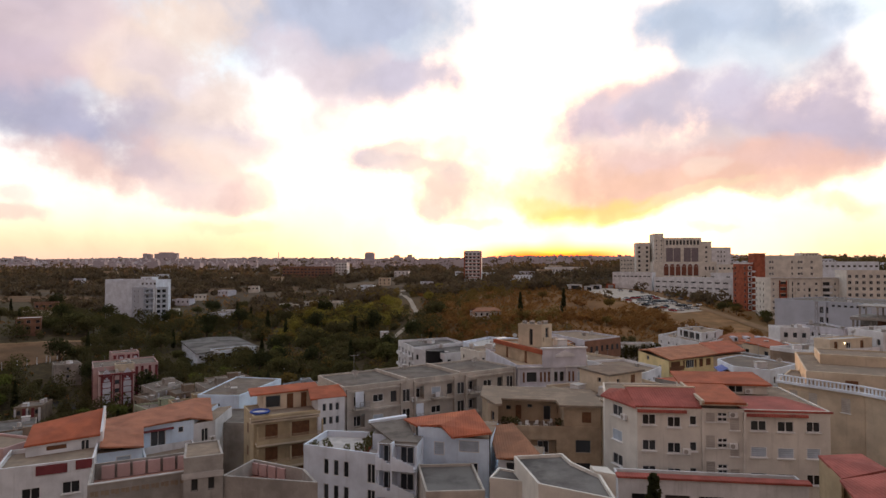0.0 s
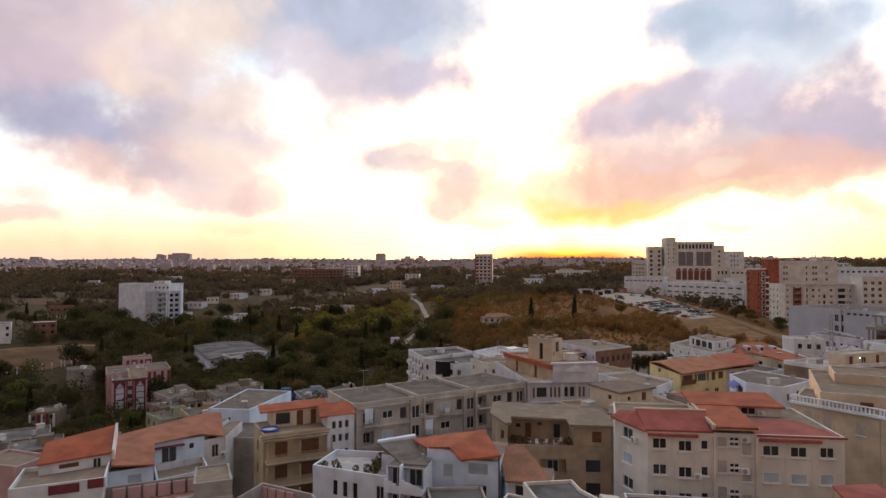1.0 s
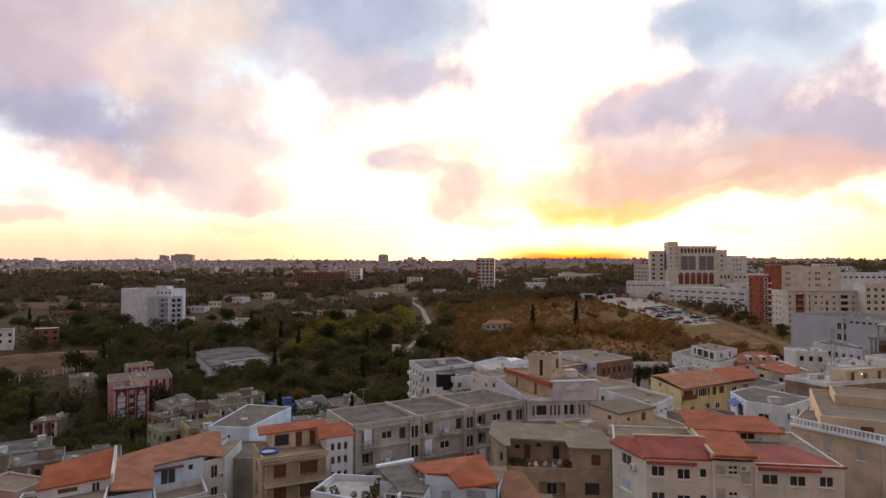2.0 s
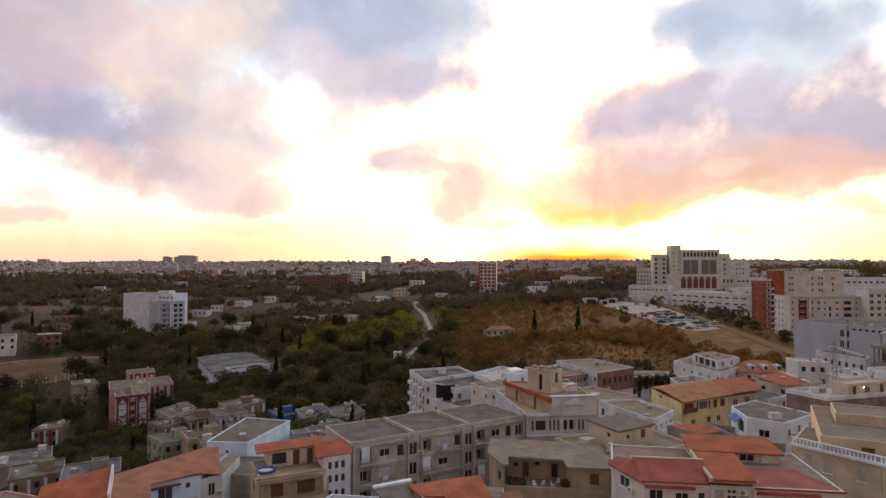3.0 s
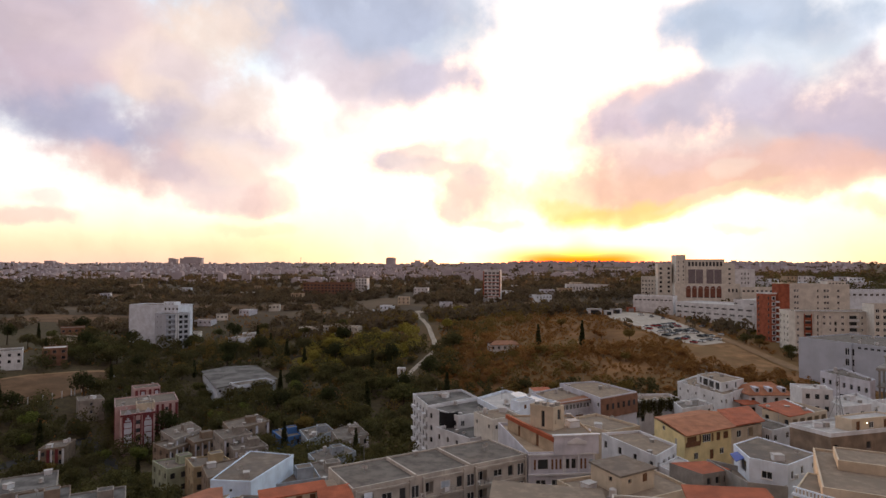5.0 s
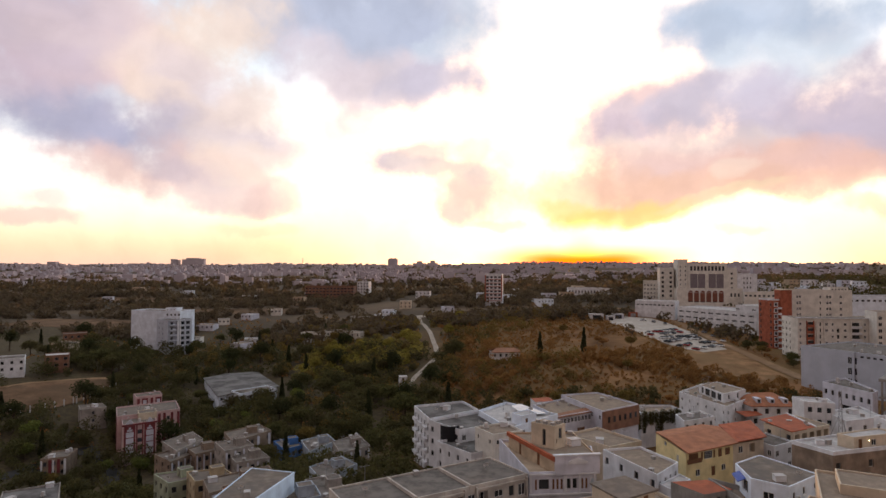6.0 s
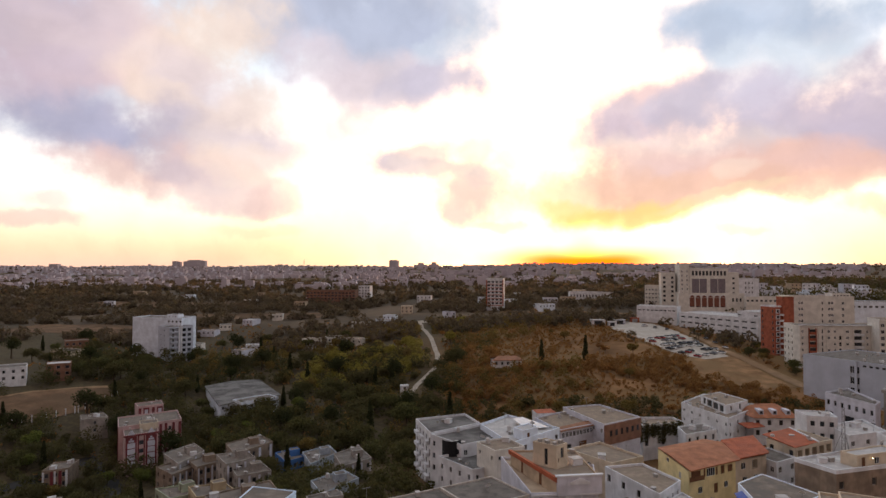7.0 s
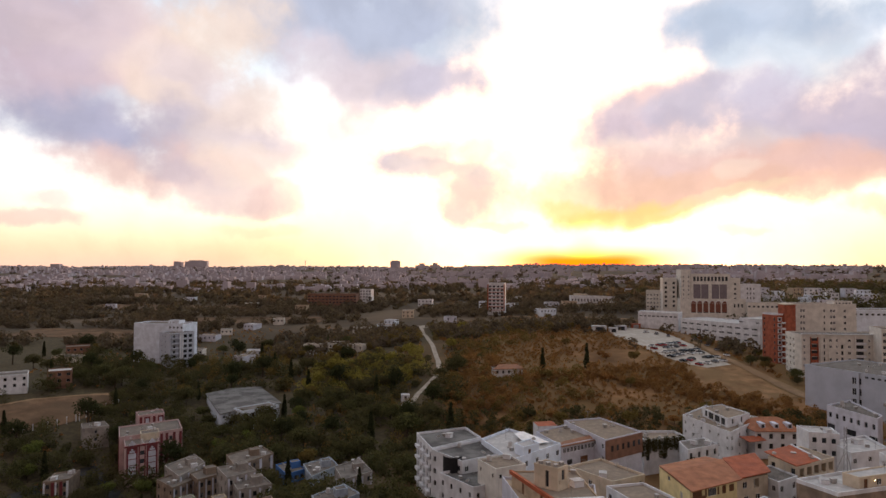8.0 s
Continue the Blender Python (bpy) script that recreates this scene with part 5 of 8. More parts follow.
        slab(h, "dormer_window", [(x - 0.4, 191.54, 9.4), (x + 0.4, 191.54, 9.4), (x + 0.4, 191.62, 9.4), (x - 0.4, 191.62, 9.4)], 0.9, "glass")
    slab(h, "tiled_awning", [(84.6, 190.0, 6.2), (86.0, 186.4, 5.6), (92.0, 188.6, 5.6), (91.0, 191.4, 6.2)], 0.2, "tileor")
    house("low_terrace_house", "low white terrace house with dark planting", [(61.4, 174.0), (61.0, 166.0), (71.2, 171.8), (69.6, 178.2)], 8.6, "white", "roofgrey", {1: (4, 1, 1.0, 1.6, "v")}, par=0.4)
    house("small_white_house", "small white house with a hollow roof terrace", [(53.0, 184.0), (52.0, 174.6), (64.6, 178.8), (63.6, 184.6)], 8.4, "white", "rooftan", {1: (3, 2, 1.1, 1.6, "v")}, par=0.7)
    # pale houses behind the tower
    h = house("white_corner_block", "white corner apartment block with balconies down one side", [(-11.0, 170.2), (-6.0, 156.0), (6.6, 166.6), (2.4, 176.6)], 10.8, "white", "roofdark", {0: (5, 5, 1.3, 1.9, "v", 1.8), 1: (4, 4, 1.0, 1.2, "w", 1.7)}, par=0.6)
    d, nrm = Vector((5.0, -14.2)).normalized(), Vector((-14.2, -5.0)).normalized()
    for k in range(4):
        for u0 in (1.0, 5.6, 10.2):
            a, b, z = Vector((-11.0, 170.2)) + d * u0, Vector((-11.0, 170.2)) + d * (u0 + 3.2), 8.8 - 2.95 * k
            slab(h, "balcony", [(*a, z), (*(a + nrm * 0.8), z), (*(b + nrm * 0.8), z), (*b, z)], 0.8, "white")
    h = house("netted_house", "white house with a grey roof and a dark curved recess", [(-6.0, 155.6), (1.8, 146.8), (13.4, 154.4), (6.6, 165.4)], 10.6, "white", "roofdark", {0: (3, 3, 1.1, 1.3, "v"), 1: (4, 3, 1.1, 1.3, "w")}, par=0.6)
    # black panels stand in for the dark inside of a curved recess
    ring = [Vector((-0.6, 149.8)) + Vector((math.cos(a), math.sin(a))) * 2.3 for a in (radians(k) for k in range(170, 351, 20))]
    for a, b in zip(ring, ring[1:]):
        slab(h, "black_net", [(a.x, a.y, 11.6), (b.x, b.y, 11.6), (b.x * 0.98 - 0.02, b.y + 0.15, 11.6), (a.x * 0.98 - 0.02, a.y + 0.15, 11.6)], 4.2, "black", "black curved panel standing in for a shaded recess")
    house("low_front_house", "low white house with a pale roof and parapet", [(-3.6, 146.4), (4.4, 137.0), (14.0, 143.0), (6.0, 152.0)], 8.0, "white", "roofdark", {0: (4, 2, 0.8, 1.2, "v"), 1: (4, 2, 0.8, 1.2, "v")}, par=0.6)
    h = house("stair_hut_house", "cream house with a square stair hut", [(5.4, 141.4), (9.2, 134.8), (16.0, 138.6), (12.4, 145.4)], 13.0, "beige", "rooftan", {0: (2, 1, 0.7, 0.9, "v"), 1: (2, 1, 0.7, 0.9, "v")}, par=0.4)
    h = house("blue_white_house", "blue-white house with a bright metal roof corner", [(6.6, 162.6), (13.4, 145.4), (26.8, 159.6), (14.4, 173.0)], 11.4, "bluewhite", "roofpale", {0: (3, 2, 1.2, 1.6, "v"), 1: (5, 2, 1.1, 1.3, "w")}, par=0.7)
    slab(h, "metal_roof", [(15.4, 166.0, 12.6), (18.0, 158.0, 12.0), (24.2, 160.6, 12.0), (18.0, 168.4, 12.6)], 0.12, "sheet", "bright galvanised roof sheet")
    block(h, [(14.6, 152.6), (16.6, 149.4), (20.6, 153.2), (18.6, 156.6)], 11.3, 13.6, "bluewhite", "roofpale", par=0.3, extra=[(1, 2, 12.3, 0.9, 1.4, "d")])
    h = house("brown_front_house", "house with a brown facing front and a sandy roof", [(31.0, 181.2), (38.6, 161.6), (50.2, 170.4), (42.2, 185.2)], 12.1, "lilac", "rooftan", {0: [(6, 1, 0.9, 1.2, "w", 1.6), (4, 2, 1.2, 1.3, "w", 4.8)]}, par=0.4)
    slab(h, "brown_facing", [(38.7, 161.4, 12.2), (50.4, 170.2, 12.2), (50.25, 170.42, 12.2), (38.5, 161.62, 12.2)], 5.2, "brownbrick")
    for i in range(6):
        c = Vector((38.7, 161.4)).lerp(Vector((50.4, 170.2)), (i + 0.9) / 6.8)
        slab(h, "slit_window", [(c.x, c.y - 0.02, 10.6), (c.x + 0.72, c.y + 0.52, 10.6), (c.x + 0.7, c.y + 0.6, 10.6), (c.x - 0.02, c.y + 0.06, 10.6)], 1.5, "glass")
    block(h, [(22.0, 172.8), (27.0, 160.0), (38.8, 168.0), (31.2, 180.8)], 0.0, 11.0, "lilac", "rooftan", par=0.4, extra=[(1, 1.2 + 1.25 * i, 9.8, 0.9, 1.3, "w") for i in range(10)] + [(1, 3.0, 6.6, 2.0, 1.4, "v"), (1, 8.0, 6.6, 2.6, 1.8, "b")])
    slab(h, "tiled_roof", [(26.6, 162.0, 11.5), (27.0, 159.4, 11.2), (39.2, 167.6, 11.2), (37.6, 170.2, 11.7)], 0.2, "tilebr")
    house("little_red_hut", "little hut with an orange tiled roof", [(23.6, 196.0), (24.6, 190.6), (30.6, 192.0), (29.6, 197.6)], 8.2, "white", "tileor", par=0)


right_houses()


def uptown():
    # blank-walled hall and its annexe
    h = house("blank_walled_hall", "tall hall with a blank blue-grey wall", [(138.6, 254.6), (156.0, 222.0), (186.0, 236.0), (168.0, 270.0)], 17.6, "bluegrey", "roofgrey", par=0.4,
              extra=[(0, 20.0, 14.6, 3.4, 2.6, "w"), (0, 20.0, 10.6, 3.4, 2.6, "w"), (0, 20.0, 6.6, 3.4, 2.6, "w")] + [(0, 23.5 + 2.2 * i, 16.4, 1.3, 0.8, "v") for i in range(6)], category="hall")
    slab(h, "stair_bay", [(147.6, 236.6, 18.0), (148.0, 235.8, 18.0), (148.4, 236.0, 18.0), (148.0, 236.8, 18.0)], 14, "bluegrey")
    house("office_annexe", "low grey-white annexe with a row of small windows", [(119.5, 206.0), (123.8, 188.0), (127.6, 191.5), (131.0, 213.0)], 12.0, "lilac", "roofgrey", {0: [(7, 1, 1.1, 1.6, "v", 2.4), (3, 1, 3.6, 1.9, "v", 6.2)]}, par=0.5, category="office")
    # red-brick towers
    h = house("brick_tower", "red-brick apartment tower with white-edged balconies", [(159.6, 335.0), (162.2, 325.6), (166.2, 326.6), (165.0, 337.0)], 32.4, "brick", "roofgrey", {0: (2, 9, 1.1, 1.6, "v", 2.4, 3.0), 1: (1, 9, 1.5, 1.5, "v", 2.4, 3.0)}, par=0.5, par_mat="white", category="apartment tower")
    block(h, [(165.4, 330.0), (166.6, 325.6), (172.9, 327.0), (172.0, 338.0)], -2, 37.0, "brick", "roofgrey", {0: (1, 9, 1.6, 1.7, "v", 7.0, 3.0)}, par=0.5)
    slab(h, "cornice", [(165.2, 330.2, 37.9), (166.4, 325.2, 37.9), (173.3, 326.7, 37.9), (172.3, 338.3, 37.9)], 0.35, "cream")
    for k in range(9):
        c, z = Vector((162.2, 325.6)).lerp(Vector((166.2, 326.6)), 0.5), 30.0 - 3.0 * k
        for u0, u1, z0, z1 in ((-1.15, -0.8, -1.1, 1.1), (0.8, 1.15, -1.1, 1.1), (-0.8, 0.8, 0.8, 1.1), (-0.8, 0.8, -1.1, -0.8)):
            p, q = c + Vector((0.97, 0.243)) * u0, c + Vector((0.97, 0.243)) * u1
            slab(h, "window_surround", [(p.x + 0.04, p.y - 0.16, z + z1), (q.x + 0.04, q.y - 0.16, z + z1), (q.x, q.y, z + z1), (p.x, p.y, z + z1)], z1 - z0, "white")
    for k in range(9):
        z = 28.6 - 3.0 * k
        slab(h, "balcony", [(165.1, 326.9, z), (165.3, 325.3, z), (167.0, 325.5, z), (166.8, 327.0, z)], 0.9, "white")
    flats = "cream apartment slab with rows of windows and red strips"
    house("apartment_slab", flats, [(159.0, 301.4), (160.0, 298.0), (203.0, 296.0), (204.0, 310.0), (160.0, 312.0)], 25.0, "beige", "roofgrey", {4: (3, 7, 1.1, 1.4, "v", 2.4)}, par=0.5, category="apartment block", group="uptown flats",
          extra=[(1, u, 22.6 - 2.95 * k, w, hh, kind) for k in range(7) for u, w, hh, kind in ((1.6, 0.9, 1.3, "w"), (10.6, 0.7, 1.9, "v"), (13.4, 1.2, 1.2, "w"), (16.2, 0.9, 1.2, "w"), (18.6, 1.1, 1.9, "v"), (21.8, 1.3, 1.2, "w"), (26.4, 3.6, 1.7, "v"), (30.6, 0.9, 1.2, "w"), (37.6, 1.0, 1.8, "v"), (40.8, 1.4, 1.2, "w")) if (k * 7 + int(u)) % 9])
    r = [o for o in scene.collection.objects if o.name.startswith("apartment_slab") and o.parent is None][-1]
    for x in (164.2, 193.4):
        for k in range(7):
            z = 23.6 - 2.95 * k
            y = 298.0 - 0.0465 * (x - 160)
            slab(r, "loggia_back", [(x, y - 0.06, z), (x + 3.4, y - 0.22, z), (x + 3.4, y - 0.1, z), (x, y + 0.06, z)], 2.0, "glass")
            slab(r, "loggia_front", [(x, y - 0.7, z - 1.3), (x + 3.4, y - 0.86, z - 1.3), (x + 3.4, y - 0.2, z - 1.3), (x, y - 0.04, z - 1.3)], 1.15, "brick")
        for u in (0.0, 3.2):
            slab(r, "loggia_pier", [(x + u, y - 0.72, 24.2), (x + u + 0.25, y - 0.73, 24.2), (x + u + 0.25, y - 0.05, 24.2), (x + u, y - 0.04, 24.2)], 23, "brick")
    for u in (0.1, 8.6, 12.1, 24.0, 29.2, 33.0, 36.6):
        slab(r, "pier", [(160.0 + u, 297.5 - 0.0465 * u, 25.2), (160.5 + u, 297.48 - 0.0465 * u, 25.2), (160.5 + u, 298.0 - 0.0465 * u, 25.2), (160.0 + u, 298.02 - 0.0465 * u, 25.2)], 24, "beige")
    for k in range(7):
        for u0, u1 in ((24.5, 28.8), (36.9, 39.4)):
            z = 21.7 - 2.95 * k
            slab(r, "balcony", [(160.0 + u0, 296.9 - 0.0465 * u0, z), (160.0 + u1, 296.9 - 0.0465 * u1, z), (160.0 + u1, 297.97 - 0.0465 * u1, z), (160.0 + u0, 297.97 - 0.0465 * u0, z)], 1.0, "white" if u0 < 30 else "beige")
    slab(r, "cornice", [(159.8, 297.3, 25.7), (203.4, 295.3, 25.7), (203.4, 296.0, 25.7), (159.8, 298.0, 25.7)], 0.35, "white")
    h = house("apartment_slab", flats, rect((182.0, 346.0), (214.0, 344.0), 14), 36.4, "beige", "roofgrey", None, par=0.6, extra=[(0, u, 33.2 - 3.3 * k, w, 1.5, kind) for k in range(5) for u, w, kind in ((3.6, 1.0, "w"), (5.0, 1.0, "w"), (15.6, 0.8, "v"), (19.2, 1.2, "w"), (20.7, 1.2, "w"), (26.2, 1.3, "w"))], category="apartment block", group="uptown flats")
    block(h, rect((204.0, 347.0), (213.4, 346.4), 8), 36.3, 38.2, "beige", "roofgrey", {0: (5, 1, 1.0, 0.8, "v", 1.0)}, par=0.2)
    house("apartment_slab", "pale grey apartment slab with small windows", rect((214.0, 352.0), (250.0, 350.0), 16), 33.0, "bluewhite", "roofgrey", {0: (12, 1, 1.7, 1.1, "v", 2.2, 3.0)}, par=0.5, category="apartment block", group="uptown flats")
    house("apartment_slab", "tan apartment slab with paired windows", rect((190.6, 288.0), (214.0, 284.0), 12), 28.6, "beige", "roofgrey", {0: (8, 7, 1.5, 1.6, "w", 2.2, 2.9)}, par=0.6, category="apartment block", group="uptown flats")
    # concrete frame under construction
    root = thing("concrete_frame", (148, 192, gz(148, 192) - 1), "unfinished concrete building frame with open floors", "building")
    FOOT.append((148, 192, 16))
    corner, along, back = Vector((128.6, 192.6)), Vector((0.72, -0.69)), Vector((0.69, 0.72))

    def deck(name, u0, u1, w0, w1, z, thick, mat):
        ps = [corner + along * u0 + back * w0, corner + along * u1 + back * w0, corner + along * u1 + back * w1, corner + along * u0 + back * w1]
        slab(root, name, [(p.x, p.y, z) for p in ps], thick, mat)

    for k, z in enumerate((4.9, 10.4, 15.9)):
        deck("floor_slab", 0, 26, 0, 16, z, 0.9 if k == 2 else 0.45, "concrete" if k == 2 else "bare")
        if k < 2:
            for i in range(6):
                for j in range(3):
                    deck("column", 0.5 + 4.6 * i, 1.0 + 4.6 * i, 0.4 + 6.4 * j, 0.9 + 6.4 * j, z + 5.1, 5.1, "concrete")
            deck("back_wall", 0.4, 25.6, 15.4, 15.8, z + 5.0, 5.0, "bare")
            for i in range(5):
                deck("brick_infill", 1.2 + 4.6 * i, 4.9 + 4.6 * i, 9.0, 9.2, z + (2.2, 4.4, 1.6, 4.8, 3.0)[i], (2.2, 4.4, 1.6, 4.8, 3.0)[i], "brownbrick")
    deck("floor_slab", 1.6, 26, 2.0, 15, 19.4, 0.4, "bare")
    for i in range(6):
        for j in range(2):
            deck("column", 2.0 + 4.6 * i, 2.45 + 4.6 * i, 2.4 + 10 * j, 2.85 + 10 * j, 19.0, 3.1, "bare")
    # long white commercial range
    h = house("commercial_range", "long white commercial range with ribbon windows and a flat roof", [(120.2, 431.0), (143.0, 417.0), (150.0, 430.0), (127.0, 446.0)], 25.6, "white", "roofpale", {0: [(9, 1, 1.9, 1.0, "w", 2.2, 3.2, 2)]}, par=0.6, category="shop building")
    block(h, [(143.0, 412.6), (172.2, 365.6), (194.0, 380.0), (164.0, 428.0)], 2.0, 22.4, "white", "roofpale", {0: [(10, 4, 3.4, 1.1, "w", 2.0, 3.5, 3)]}, par=0.7)
    block(h, [(166.0, 378.0), (172.6, 366.4), (190.0, 377.0), (184.0, 388.0)], 22.0, 26.2, "white", "roofpale", {0: (2, 1, 2.6, 0.9, "w", 2.0)}, par=0.4)
    # large institution with stepped towers
    h = house("institution", "large beige public building with stepped towers and dark glazed bays", rect((160.8, 466.0), (206.0, 459.0), 26), 33.0, "beige", "roofgrey", None, par=0.6, category="public building",
              extra=[(0, 9.5 + 4.3 * k, 26.6, 3.5, 7.0, "v") for k in range(6)] + [(0, 38.0 + 2.6 * k, 28.6, 1.2, 2.6, "v") for k in range(3)])
    block(h, rect((162.8, 469.0), (169.5, 468.0), 20), 10, 54.6, "beige", "roofgrey", {0: [(2, 7, 0.9, 1.6, "w", 5, 3.3, 1.6)], 3: (3, 6, 1.2, 1.6, "w", 5, 3.5)}, par=0.5)
    block(h, rect((169.5, 467.2), (196.5, 463.4), 22), 10, 51.4, "beige", "roofgrey", {0: [(10, 1, 1.7, 3.4, "v", 3.2, 3.4, 2.4)]}, par=0.4, extra=[(0, 6.8, 38.4, 11.0, 11.4, "v"), (0, 19.6, 38.4, 11.0, 11.4, "v")])
    block(h, rect((196.5, 463.8), (203.8, 462.8), 20), 10, 48.4, "beige", "roofgrey", {0: [(1, 4, 1.6, 1.5, "v", 4, 3.6)]}, par=0.4)
    block(h, rect((203.8, 462.4), (217.4, 460.6), 18), 10, 44.0, "white", "roofpale", {0: [(3, 3, 0.8, 1.5, "v", 3, 3.4, 4.6)]}, par=0.4)
    block(h, rect((152.8, 481.0), (162.8, 479.0), 18), 10, 48.0, "beige", "roofgrey", {0: [(2, 6, 1.8, 1.9, "v", 3.4, 3.5, 2.2)]}, par=0.5)
    block(h, rect((146.0, 502.0), (160.0, 497.0), 14), 10, 37.6, "beige", "roofgrey", {0: [(6, 4, 1.2, 1.4, "w", 3, 3.2)]}, par=0.5)
    block(h, rect((204.0, 452.0), (236.0, 446.0), 12), 10, 31.0, "beige", "roofgrey", {0: [(11, 1, 1.6, 1.4, "v", 2.4)]}, par=0.5)
    for k in range(6):
        c = Vector((160.8, 466.0)) + Vector((45.2, -7.0)).normalized() * (9.5 + 4.3 * k)
        arch = [(1.95 * math.cos(a), 1.95 * math.sin(a)) for a in (math.pi * q / 10 for q in range(11))]
        v = [(x, 0, z) for x, z in arch] + [(x * 0.8, 0, z * 0.8) for x, z in arch]
        v += [(x, 0.4, z) for x, _, z in v]
        f = [(q, q + 1, 12 + q, 11 + q) for q in range(10)] + [(q, q + 22, q + 23, q + 1) for q in range(10)]
        part("arch", mesh_of("arch", v, f, "white"), h, "", Matrix.Translation((c.x - h.location.x, c.y - h.location.y - 0.45, 30.3 - h.location.z)) @ Matrix.Rotation(-0.154, 4, "Z"))
    for u0 in (170.9, 183.7):
        q = [(u0, 467.0 - 0.141 * (u0 - 169.5) + 0.15), (u0 + 10.8, 467.0 - 0.141 * (u0 + 10.8 - 169.5) + 0.15)]
        slab(h, "glazed_bay", [(q[0][0], q[0][1], 44.0), (q[1][0], q[1][1], 44.0), (q[1][0], q[1][1] + 0.15, 44.0), (q[0][0], q[0][1] + 0.15, 44.0)], 11.3, "bayglass", "violet-grey glazed bay")
    p, q = Vector((160.8, 466.0)), Vector((45.2, -7.0)).normalized()
    for k in range(6):
        c = p + q * (9.5 + 4.3 * k)
        a, b = c - q * 1.6, c + q * 1.6
        slab(h, "arcade_panel", [(a.x, a.y + 0.04, 30.2), (b.x, b.y + 0.04, 30.2), (b.x, b.y + 0.14, 30.2), (a.x, a.y + 0.14, 30.2)], 6.6, "arcade")
        fan = [(1.55 * math.cos(w), 1.55 * math.sin(w)) for w in (math.pi * n / 10 for n in range(11))]
        v = [(x, 0, z) for x, z in fan] + [(x, 0.1, z) for x, z in fan]
        part("arch_panel", mesh_of("arch_panel", v, [tuple(range(11))[::-1], tuple(range(11, 22))] + [(n, n + 1, n + 12, n + 11) for n in range(10)], "arcade"), h, "", Matrix.Translation((c.x - h.location.x, c.y - h.location.y - 0.16, 30.3 - h.location.z)) @ Matrix.Rotation(-0.154, 4, "Z"))
    for u0 in (170.7, 183.5):
        for k in range(3):
            x = u0 + 5.4 * k
            y = 467.0 - 0.141 * (x - 169.5)
            slab(h, "mullion", [(x, y, 44.0), (x + 0.3, y - 0.04, 44.0), (x + 0.3, y + 0.4, 44.0), (x, y + 0.44, 44.0)], 11.2, "beige")
    # slim tower on the open slope
    h = house("slim_tower", "slim white and brick apartment tower standing alone", rect((18.6, 521.0), (33.0, 519.0), 14), 42.6, "white", "roofgrey", {0: [(4, 7, 2.2, 1.5, "v", 2.4, 3.0, 2.2)]}, par=0.6, category="apartment tower")
    for u0, u1 in ((0.0, 1.0), (13.6, 14.5)):
        x0, x1 = 18.6 + u0, 18.6 + u1
        slab(h, "brick_panel", [(x0, 520.85 - 0.139 * u0, 42.0), (x1, 520.85 - 0.139 * u1, 42.0), (x1, 521.05 - 0.139 * u1, 42.0), (x0, 521.05 - 0.139 * u0, 42.0)], 22, "brick")
    for k in range(7):
        z = 38.6 - 3.0 * k
        slab(h, "brick_band", [(19.8, 520.7, z), (32.0, 519.0, z), (32.0, 519.2, z), (19.8, 520.9, z)], 0.5, "brick")
    # white twin slab tower in the woods
    h = house("white_slab_tower", "white slab tower with blank end and lower balconied wing", [(-198.7, 362.1), (-166.0, 356.4), (-163.4, 370.0), (-195.6, 376.0)], 22.3, "bluewhite", "roofgrey", par=0.6, category="apartment tower",
              extra=[(0, 24.6 + 2.6 * i, 20.6 - 2.9 * k, 1.2, 1.2, "v") for k in range(8) for i in range(4)])
    block(h, rect((-178.0, 363.0), (-171.0, 361.8), 6), 22.2, 24.2, "bluewhite", "roofgrey", {0: (3, 1, 0.6, 0.7, "v", 1.0)}, par=0.2)
    wing = [(-176.9, 350.6), (-166.2, 342.0), (-157.8, 354.0), (-160.4, 357.6), (-172.0, 358.0)]
    block(h, wing, -6, 18.2, "bluegrey", "roofgrey", None, par=0.5,
          extra=[(0, 3.0 + 4.6 * i, 16.6 - 2.9 * k, 0.8, 1.1, "v") for k in range(7) for i in range(2)] + [(1, 2.9, 16.75 - 2.9 * k, 5.0, 2.35, "o") for k in range(7)] + [(1, 9.0 + 3.3 * i, 16.6 - 2.9 * k, 2.3, 1.8, "v") for k in range(7) for i in range(2)])
    d, nrm = Vector((8.4, 12.0)).normalized(), Vector((12.0, -8.4)).normalized()
    for k in range(7):
        z = 16.1 - 2.9 * k
        a, b = Vector((-166.2, 342.0)) + d * 0.6, Vector((-166.2, 342.0)) + d * 5.2
        slab(h, "balcony", [(*(a + nrm * 0.9), z), (*(b + nrm * 0.9), z), (*(b + nrm * 0.02), z), (*(a + nrm * 0.02), z)], 0.7, "bluegrey")
    for u in (5.6, 7.0):
        a = Vector((-166.2, 342.0)) + d * u
        slab(h, "pier", [(*(a + nrm * 0.5), 18.6), (*(a + nrm * 0.5 + d * 0.7), 18.6), (*(a + d * 0.7), 18.6), (*a, 18.6)], 24, "white")


uptown()


